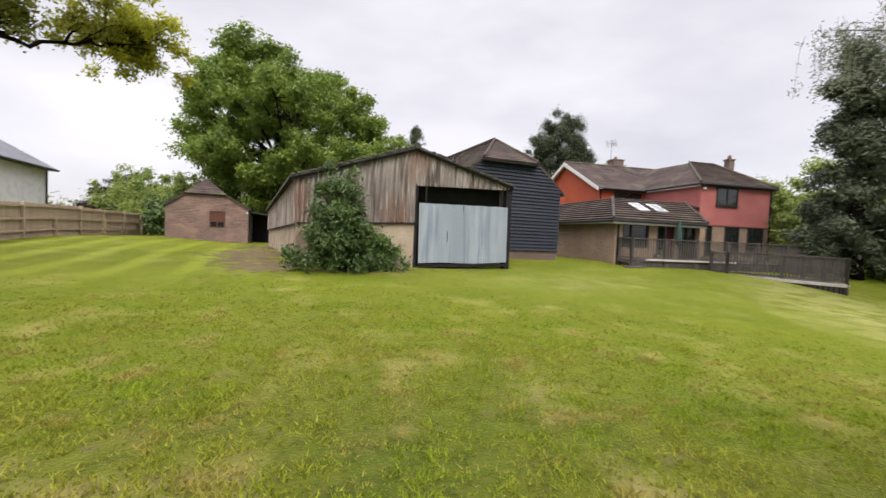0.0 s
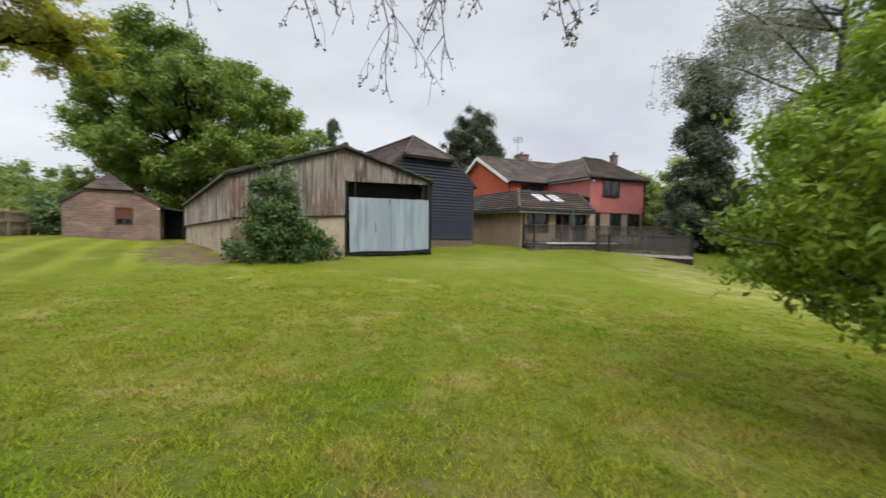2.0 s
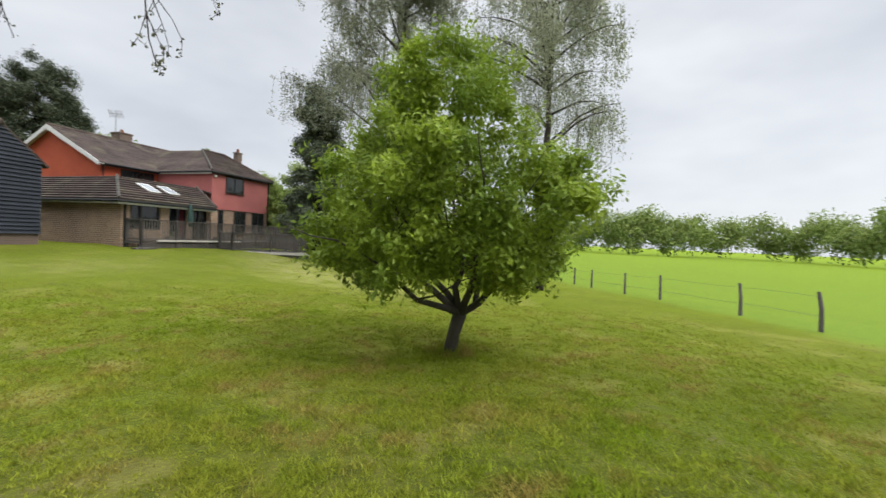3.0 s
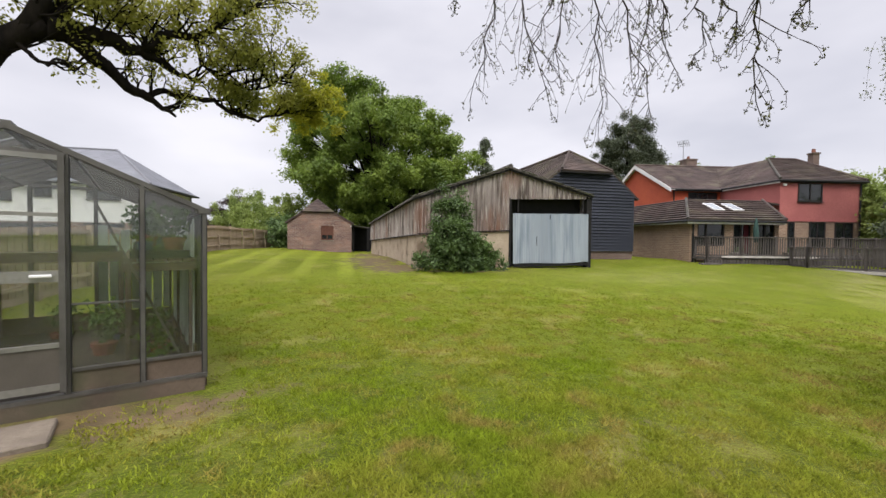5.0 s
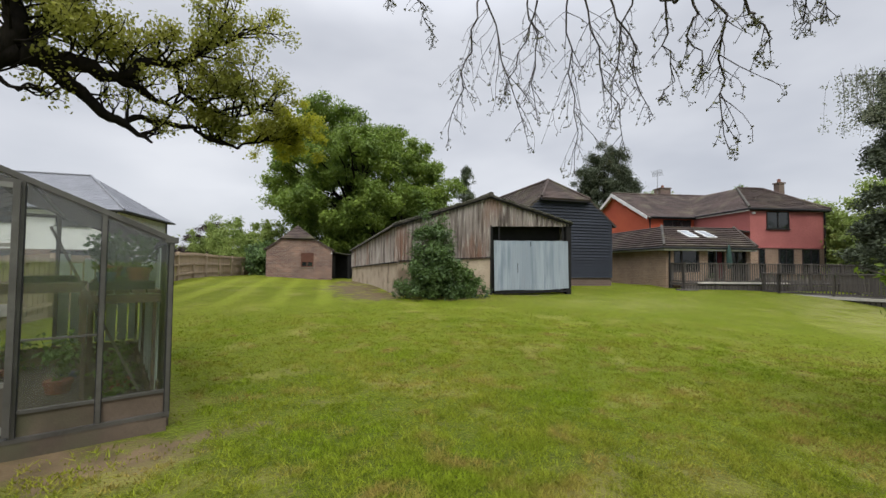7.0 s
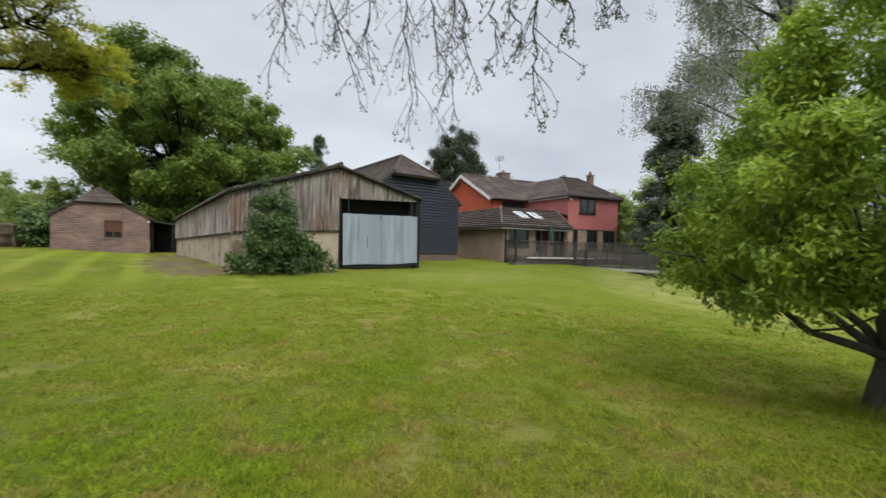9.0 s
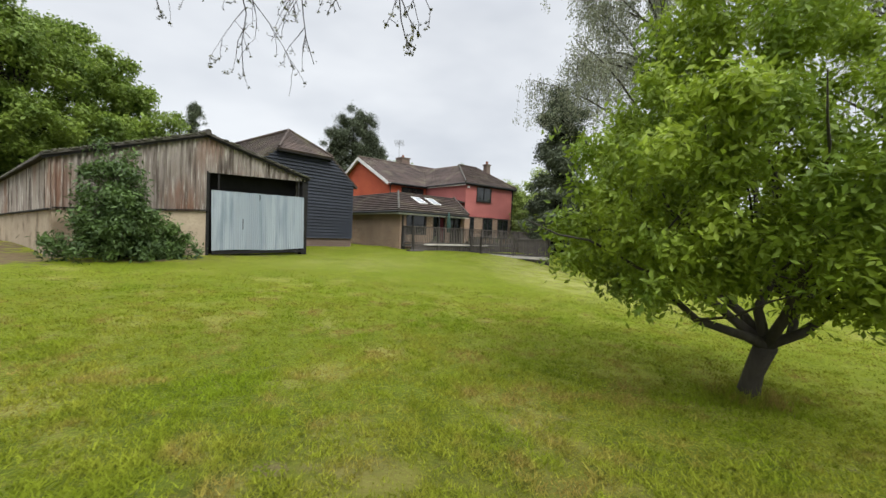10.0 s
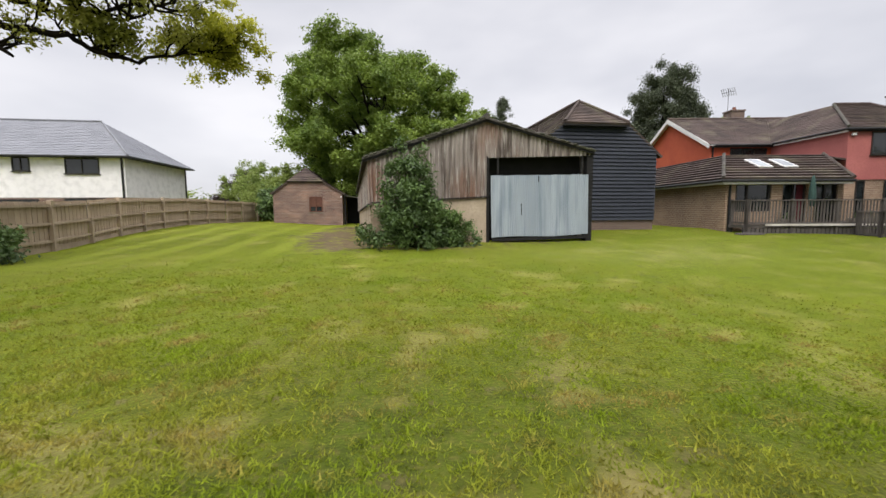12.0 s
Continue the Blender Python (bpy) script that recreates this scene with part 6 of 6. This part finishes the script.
def leaning_oak():
    rng = random.Random(41)
    nr = np.random.default_rng(41)
    bx, by = -8.6, 6.4
    z = gz(bx, by)
    t = thing("oak_tree", pose(bx, by, z), "dark-limbed oak leaning over the lawn with yellow-green spring leaves", "tree")
    o = Vector((bx, by, z))
    P = lambda *p: Vector(p) - o
    bm = B()
    tube(bm, [(0, 0, -0.3), (0.05, 0, 1.0), P(-8.6, 6.6, 3.68), P(-8.5, 6.72, 4.69), P(-8.33, 6.84, 5.49), P(-8.1, 6.96, 6.03), P(-7.67, 7.08, 6.41), P(-7.38, 7.2, 6.59)], [0.46, 0.32, 0.26, 0.25, 0.24, 0.24, 0.23, 0.22], 12)
    a = [P(-7.38, 7.2, 6.59), P(-7.0, 7.5, 6.68), P(-6.7, 7.8, 6.72), P(-6.1, 8.3, 6.70), P(-5.8, 8.6, 6.64), P(-5.46, 8.9, 6.41), P(-4.94, 9.2, 6.38)]
    a = gnarl(bm, a, [0.25, 0.22, 0.19, 0.13, 0.10, 0.07, 0.03], 8, rng)
    low = [P(-7.2, 7.3, 6.62), P(-6.91, 7.63, 6.37), P(-6.54, 8.1, 6.0), P(-6.2, 8.3, 5.69), P(-5.92, 8.57, 5.58), P(-5.49, 8.8, 5.28)]
    low = gnarl(bm, low, [0.19, 0.16, 0.13, 0.11, 0.08, 0.025], 8, rng)
    b = [P(-6.06, 8.5, 5.66), P(-5.74, 8.78, 5.93), P(-5.32, 8.96, 5.91), P(-4.67, 9.13, 5.9), P(-4.42, 9.31, 5.7), P(-4.09, 9.49, 5.59), P(-3.70, 9.85, 5.58), P(-3.2, 10.4, 5.95), P(-2.75, 11.0, 6.3), P(-2.3, 11.7, 6.65)]
    b = gnarl(bm, b, [0.08, 0.075, 0.07, 0.065, 0.055, 0.05, 0.045, 0.035, 0.025, 0.012], 7, rng)
    c = [P(-6.1, 8.3, 6.69), P(-5.41, 8.54, 7.31), P(-5.09, 8.78, 7.39), P(-4.6, 9.0, 7.79), P(-4.09, 9.26, 8.38), P(-3.22, 9.5, 9.03)]
    c = gnarl(bm, c, [0.12, 0.10, 0.085, 0.07, 0.05, 0.02], 7, rng)
    d = [P(-5.06, 8.75, 7.38), P(-4.9, 8.88, 6.76), P(-4.59, 9.06, 6.48), P(-4.05, 9.24, 6.36), P(-3.63, 9.42, 6.38), P(-2.72, 9.6, 6.87)]
    d = gnarl(bm, d, [0.06, 0.055, 0.045, 0.035, 0.03, 0.012], 7, rng)
    e = [P(-7.67, 7.05, 6.4), P(-7.36, 7.07, 7.0), P(-7.62, 7.13, 7.8), P(-7.9, 7.2, 9.2)]
    e = gnarl(bm, e, [0.2, 0.18, 0.15, 0.06], 8, rng)
    g = [P(-7.43, 7.15, 6.6), P(-7.28, 7.57, 7.14), P(-7.2, 8.05, 7.94), P(-6.85, 8.53, 9.27), P(-6.03, 9.0, 10.6)]
    g = gnarl(bm, g, [0.16, 0.15, 0.13, 0.09, 0.03], 8, rng)
    h = [P(-7.75, 6.95, 6.1), P(-7.51, 7.0, 5.85), P(-7.31, 7.1, 5.73), P(-7.22, 7.2, 5.95), P(-6.94, 7.3, 5.72), P(-6.78, 7.4, 5.97)]
    h = gnarl(bm, h, [0.05, 0.045, 0.035, 0.03, 0.02, 0.01], 6, rng)
    k2 = [P(-8.0, 6.84, 5.8), P(-8.8, 6.9, 7.2), P(-9.6, 7.0, 7.6)]
    k2 = gnarl(bm, k2, [0.2, 0.17, 0.1], 8, rng)
    tips = []
    sprays = []
    for limb, n, lo in ((a, 22, 0.1), (low, 12, 0.0), (b, 20, 0.1), (c, 30, -0.1), (d, 26, -0.1), (e, 26, 0.0), (g, 40, 0.0), (k2, 12, 0.0), (h, 4, -0.3)):
        bare = limb is low or limb is h
        for k in range(n):
            i = rng.randint(len(limb) // 4, len(limb) - 1)
            q = limb[i - 1].lerp(limb[i], rng.random())
            grow(bm, sprays if bare else tips, q, Vector((rng.uniform(-0.4, 1), rng.uniform(-0.7, 0.7), rng.uniform(lo, 0.9))), rng.uniform(0.25, 0.45) if bare or limb is b else rng.uniform(0.4, 0.75), 0.034, 2, rng, 0.14, 0.9, (2, 3), 0.78, 0.0, 5, 0.007)
    tip = [Vector(b[-1]) + Vector((rng.gauss(-0.32, 0.62), rng.gauss(0, 0.5), rng.gauss(-0.05, 0.4))) for _ in range(60)]
    for q in tip:
        tube(bm, wavy(b[-5].lerp(b[-1], rng.random()), q, 3, 0.06, rng), [0.01, 0.008, 0.006, 0.004], 4)
    part("trunk", bm, M_BARK, t, smooth=True)
    part("crown", leaf_mesh("crown", [tuple(p) for p in tips + sprays[::5]], 0.24, 36000, 0.095, nr, flat=0.35, droop=0.2, aspect=0.55), M_OAK_NEW, t)
    part("spring_growth", leaf_mesh("spring_growth", [tuple(p) for p in tip], 0.25, 11000, 0.09, nr, flat=0.3, droop=0.2, aspect=0.55), M_YELLOW, t, "fresh yellow-green leaves at the limb's tip")


leaning_oak()


# bare budding tree overhead: its trunk stands behind the walk, its twigs hang into view
def hanging_twigs():
    rng = random.Random(52)
    x, y = 3.6, -7.5
    z = gz(x, y)
    t = thing("budding_tree", pose(x, y, z), "late-budding tree with long bare twigs hanging over the lawn", "tree")
    o = Vector((x, y, z))
    P = lambda *p: Vector(p) - o
    bm = B()
    tube(bm, [(0, 0, -0.2), (0, 0, 1.0), (-0.1, 0.3, 3.0), (-0.4, 0.8, 4.6)], [0.28, 0.22, 0.18, 0.15], 10)
    main = [P(3.2, -6.7, 5.3), P(2.4, -4.5, 6.0), P(1.4, -2.5, 6.1), P(0.7, -0.6, 5.7), P(0.3, 0.6, 5.2)]
    tube(bm, main, [0.15, 0.11, 0.08, 0.05, 0.02], 8)
    second = [P(2.4, -4.5, 6.0), P(2.6, -2.6, 6.0), P(2.5, -1.0, 5.6), P(2.3, 0.0, 5.0)]
    tube(bm, second, [0.09, 0.07, 0.045, 0.02], 7)
    buds = []

    def strand(p, length, r, level, sway=(0, 0)):
        q = Vector(p)
        d = Vector((rng.uniform(-0.25, 0.25) + sway[0], rng.uniform(-0.25, 0.25) + sway[1], -1)).normalized()
        n = max(3, int(length / 0.14))
        pts, rad = [q], [r]
        for i in range(n):
            d = (d + Vector((rng.uniform(-1, 1), rng.uniform(-1, 1), rng.uniform(-0.6, 0.35))) * 0.24 + Vector((0, 0, -0.10))).normalized()
            q = q + d * length / n
            pts.append(q)
            rad.append(max(0.0017, r * (1 - 0.8 * (i + 1) / n)))
            if level > 0 and rng.random() < 0.52:
                s = Vector((rng.uniform(-1, 1), rng.uniform(-1, 1), rng.uniform(-0.5, 0.3)))
                strand(q, length * rng.uniform(0.2, 0.45), max(0.0019, rad[-1] * 0.65), level - 1, (s.x, s.y))
            elif rng.random() < 0.3:
                e = q + Vector((rng.uniform(-1, 1), rng.uniform(-1, 1), rng.uniform(-0.8, 0.2))).normalized() * 0.045
                tube(bm, [q, e], [0.0018, 0.0014], 4)
                buds.append(e)
        tube(bm, pts, rad, 4)
        buds.append(q)

    for a, b in HANG:
        a, b = P(*a), P(*b)
        tops = [limb[i].lerp(limb[i + 1], f / 6) for limb in (main, second) for i in range(len(limb) - 1) for f in range(7)]
        top = min(tops, key=lambda v: (v - a).length)
        tube(bm, wavy(top, a, 5, 0.07, rng), [0.014, 0.012, 0.011, 0.010, 0.009, 0.008], 5)
        n = 9
        pts = [a.lerp(b, i / n) + Vector((rng.uniform(-1, 1), rng.uniform(-1, 1), rng.uniform(-0.5, 0.5))) * 0.05 * (0 < i < n) for i in range(n + 1)]
        tube(bm, pts, [0.0095 - 0.0070 * i / n for i in range(n + 1)], 5)
        buds.append(b)
        for i in range(1, n):
            for _ in range((3 if i < 5 else 1 + i % 2) if (a - b).length > 1.0 else 1 + i % 2):
                sx = Vector((rng.uniform(-1.25, 1.25), rng.uniform(-1.25, 1.25), 0))
                strand(pts[i].lerp(pts[i + 1], rng.random()), min((a - b).length * rng.uniform(0.14, 0.42), max(0.1, pts[i].z - b.z - 0.05)), 0.004, 1, (sx.x, sx.y))
    part("trunk", bm, M_TWIG, t)
    nr = np.random.default_rng(52)
    bud = part("bud", leaf_mesh("bud", [tuple(b) for b in buds], 0.010, len(buds) * 4, 0.018, nr, droop=0.4, aspect=0.6), M_BUD, t)
    tagged(bud, kind="stuff")


HANG = [
    ((0.13, -0.05, 4.77), (0.8, 0.35, 3.41)),
    ((0.18, 0.2, 4.58), (0.06, 0.73, 3.54)),
    ((0.92, -0.21, 4.8), (1.32, 0.34, 3.2)),
    ((0.97, -0.31, 4.7), (1.65, -0.07, 3.29)),
    ((0.99, -0.61, 4.5), (1.57, -0.49, 3.52)),
    ((1.17, -1.03, 4.25), (1.43, -0.8, 3.52)),
    ((1.05, -1.53, 3.99), (1.4, -1.32, 3.01)),
    ((0.64, 0.04, 4.87), (0.98, 0.49, 3.74)),
    ((0.57, -0.29, 4.64), (0.47, 0.24, 3.82)),
    ((1.5, -0.33, 4.77), (1.59, 0.23, 3.7)),
    ((-0.45, 0.23, 4.81), (-0.2, 0.42, 4.4)),
    ((1.14, -1.67, 3.82), (1.3, -1.61, 3.49)),
    ((1.18, -1.24, 4.1), (1.4, -1.1, 3.56)),
    ((1.82, -1.44, 4.39), (2.07, -1.39, 3.88)),
    ((2.1, -1.54, 4.39), (2.16, -1.43, 3.97)),
    ((-0.54, 0.14, 4.96), (-0.66, 0.3, 4.59)),
]
hanging_twigs()

# shrub growing against the barn
filled_crown("barn_shrub", 2.75, 11.35, [(0.05, 1.05, 0.0, 0), (0.5, 1.05, 0.0, 0), (1.0, 0.78, -0.05, 0), (1.5, 0.6, -0.1, 0), (2.1, 0.46, -0.12, 0), (2.5, 0.26, -0.12, 0), (2.8, 0.08, -0.12, 0)], 150, 14500, 0.14, 0.23, 61, M_SHRUB,
             "dense dark green elder shrub growing against the barn wall", 0.05, limbs=40, category="shrub", aspect=0.36, droop=0.5, ragged=0.55, each=2)
filled_crown("low_shrub", 4.05, 11.55, [(0.03, 0.6, 0, 0), (0.3, 0.62, 0, 0), (0.7, 0.3, -0.1, 0)], 30, 3400, 0.14, 0.18, 62, M_SHRUB, "low dark green bush at the barn wall", 0.03, limbs=14, category="shrub", aspect=0.36, droop=0.5)
filled_crown("fence_shrub", -7.2, 9.7, [(0.03, 0.5, 0, 0), (0.5, 0.6, 0, 0), (1.0, 0.3, 0, 0)], 30, 4000, 0.1, 0.2, 63, M_SHRUB, "small bush beside the fence", 0.03, limbs=12, category="shrub")

# hedges and far trees beyond the fence
for i, (x, y, h, r, mt, lb) in enumerate(((-9.5, 44, 5.2, 3.4, M_HEDGE, "pale green hedge tree beyond the fence"), (-13, 52, 5.8, 3.8, M_HEDGE, "pale green hedge tree beyond the fence"),
                                          (-6.6, 39, 4.3, 2.6, M_HEDGE, "pale green hedge tree beyond the fence"), (-17.0, 62, 6.4, 3.2, M_COPPER, "dark copper beech beyond the fence"),
                                          (-5.4, 31.5, 2.0, 1.1, M_SHRUB, "dark shrub between fence and outbuilding"))):
    filled_crown("hedge_tree", x, y, [(0.2, r * 0.8, 0, 0), (h * 0.45, r, 0, 0), (h * 0.8, r * 0.7, 0, 0), (h, r * 0.25, 0, 0)], 75, 14000, 0.22, 0.55, 70 + i, mt, lb, 0.12, limbs=14)

# field fence and far tree line past the lawn
for i in range(7):
    f = (0.0, 0.22, 0.34, 0.52, 0.66, 0.87, 1.0)[i]
    x, y = 27.0 - 17.0 * f, -6.2 - 4.2 * f
    p = thing("field_post", pose(x, y, gz(x, y)), "rough dark timber field post", "fence post", "field fence posts")
    part("stake", tube(B(), [(0, 0, -0.2), (0.02, 0.01, 0.5), (0.03 + 0.02 * i, 0, 0.9)], [0.05, 0.045, 0.04], 7), M_DECK, p)
wires = B()
for h in (0.35, 0.8):
    pts = [(27.0 - 17.0 * f, -6.2 - 4.2 * f, gz(27.0 - 17.0 * f, -6.2 - 4.2 * f) + h) for f in (i / 11 for i in range(12))]
    tube(wires, pts, [0.004] * 12, 4)
tagged(part("field_wire", wires, M_STEEL), "two strands of thin field wire", "wire", kind="structure")

rng_n = np.random.default_rng(80)
cs = []
for i in range(420):
    f = i / 419
    a = radians(62 + 70 * f)
    d = 165 + 20 * math.sin(f * 17) + 14 * rng_n.random()
    cs.append((d * math.sin(a), d * math.cos(a), 2.0 + 8.5 * rng_n.random() + 3.0 * math.sin(f * 40) ** 2))
tagged(part("far_woods", leaf_mesh("far_woods", cs, 3.8, 80000, 1.0, rng_n, flat=0.1), M_HEDGE), "line of distant trees beyond the field", "trees", kind="stuff")
cs = []
for i in range(200):
    f = i / 199
    a = radians(-40 + 75 * f)
    d = 110 + 10 * rng_n.random()
    cs.append((d * math.sin(a), d * math.cos(a), 1.0 + 3.5 * rng_n.random()))
tagged(part("far_hedge", leaf_mesh("far_hedge", cs, 2.6, 26000, 0.9, rng_n), M_HEDGE), "distant hedge line", "trees", kind="stuff")


# ---- grass blades near the walk ----
def patchy(x, y, size, seed):
    """Smooth value noise from 0 to 1 over the plan."""
    g = np.random.default_rng(seed).random((128, 128))
    u, v = x / size, y / size
    i, j = np.floor(u).astype(int), np.floor(v).astype(int)
    a, b = smooth01(u - i), smooth01(v - j)
    at = lambda p, q: g[p % 128, q % 128]
    return (at(i, j) * (1 - a) + at(i + 1, j) * a) * (1 - b) + (at(i, j + 1) * (1 - a) + at(i + 1, j + 1) * a) * b


def grass():
    nr = np.random.default_rng(90)
    n = 1050000
    # densest by the walk, thinning with distance
    ang, far = nr.uniform(0, 2 * np.pi, n), 12.1 * nr.random(n) ** 1.35
    x, y = 0.2 + far * np.cos(ang), -2.0 + far * np.sin(ang)
    ux, uy = (x + 2.5) * math.cos(GU) + (y - 0.83) * math.sin(GU), -(x + 2.5) * math.sin(GU) + (y - 0.83) * math.cos(GU)
    keep = ~((ux > -0.08) & (ux < 2.75) & (uy < 0.12) & (uy > -3.3)) & ~((ux > 0.9) & (ux < 1.9) & (uy > -0.1) & (uy < 0.8))
    keep &= ~((x > 1.4) & (y > 11.2)) & (nr.random(n) < np.clip((y + 11.0) / 5.0, 0, 1))
    thick = 0.4 * patchy(x, y, 0.07, 1) + 0.35 * patchy(x, y, 0.19, 3) + 0.25 * patchy(x, y, 0.6, 2)
    keep &= nr.random(n) < (0.03 + 2.1 * thick ** 1.9) * np.clip((12.2 - far) / 5.0, 0, 1)
    # blades stand apart on the earth before the greenhouse
    keep &= ~((ux > -0.3) & (ux < 2.9) & (uy < 0.45) & (nr.random(n) < 0.8))
    x, y, thick = x[keep], y[keep], thick[keep]
    rad = np.hypot(x - 0.2, y + 2.0)
    n = len(x)
    z = ground_z(x, y)
    h = nr.uniform(0.012, 0.036, n) * (0.1 + 1.9 * thick)
    h = np.maximum(h * np.clip(1.2 - rad * 0.06, 0.45, 1), 0.008)
    a = nr.random(n) * 2 * np.pi
    w = nr.uniform(0.0022, 0.0052, n) * (1 + rad * 0.25)
    lx, ly = nr.normal(size=n) * h * 0.9, nr.normal(size=n) * h * 0.9
    v = np.stack([np.stack([x - np.cos(a) * w, y - np.sin(a) * w, z - 0.004], 1), np.stack([x + np.cos(a) * w, y + np.sin(a) * w, z - 0.004], 1), np.stack([x + lx, y + ly, z + h], 1)], 1).reshape(-1, 3)
    # taller, darker tufts in clumps
    k = 450
    cx, cy = nr.normal(1.0, 3.4, k), nr.normal(0.4, 3.2, k)
    tx = (cx[:, None] + nr.normal(0, 0.035, (k, 45))).ravel()
    ty = (cy[:, None] + nr.normal(0, 0.035, (k, 45))).ravel()
    ux, uy = (tx + 2.5) * math.cos(GU) + (ty - 0.83) * math.sin(GU), -(tx + 2.5) * math.sin(GU) + (ty - 0.83) * math.cos(GU)
    ok = ~((ux > -0.08) & (ux < 2.75) & (uy < 0.75) & (uy > -3.3)) & (ty < 11.5)
    tx, ty = tx[ok], ty[ok]
    tz = ground_z(tx, ty)
    th = nr.uniform(0.02, 0.045, len(tx)) * np.clip(1.2 - np.hypot(tx, ty + 2.6) * 0.1, 0.15, 1)
    ta = nr.random(len(tx)) * 2 * np.pi
    tw = nr.uniform(0.002, 0.004, len(tx)) * (1 + np.hypot(tx, ty + 2.6) * 0.12)
    tv = np.stack([np.stack([tx - np.cos(ta) * tw, ty - np.sin(ta) * tw, tz - 0.004], 1), np.stack([tx + np.cos(ta) * tw, ty + np.sin(ta) * tw, tz - 0.004], 1), np.stack([tx + nr.normal(size=len(tx)) * th * 0.8, ty + nr.normal(size=len(tx)) * th * 0.8, tz + th], 1)], 1).reshape(-1, 3)
    # longer grass round the fruit tree's foot
    fx, fy = nr.normal(4.72, 0.16, 700), nr.normal(-2.6, 0.16, 700)
    fz, fh, fa = ground_z(fx, fy), nr.uniform(0.05, 0.17, 700), nr.random(700) * 2 * np.pi
    fv = np.stack([np.stack([fx - np.cos(fa) * 0.005, fy - np.sin(fa) * 0.005, fz - 0.004], 1), np.stack([fx + np.cos(fa) * 0.005, fy + np.sin(fa) * 0.005, fz - 0.004], 1), np.stack([fx + nr.normal(size=700) * fh * 0.5, fy + nr.normal(size=700) * fh * 0.5, fz + fh], 1)], 1).reshape(-1, 3)
    v = np.concatenate([v, tv, fv])
    n = len(v) // 3
    me = bpy.data.meshes.new("grass")
    me.vertices.add(len(v))
    me.vertices.foreach_set("co", v.ravel())
    me.loops.add(n * 3)
    me.loops.foreach_set("vertex_index", np.arange(n * 3))
    me.polygons.add(n)
    me.polygons.foreach_set("loop_start", np.arange(0, n * 3, 3))
    me.update(calc_edges=True)
    tagged(part("grass", me, M_GRASS), "short mown grass blades of the lawn", "grass", kind="stuff")


grass()
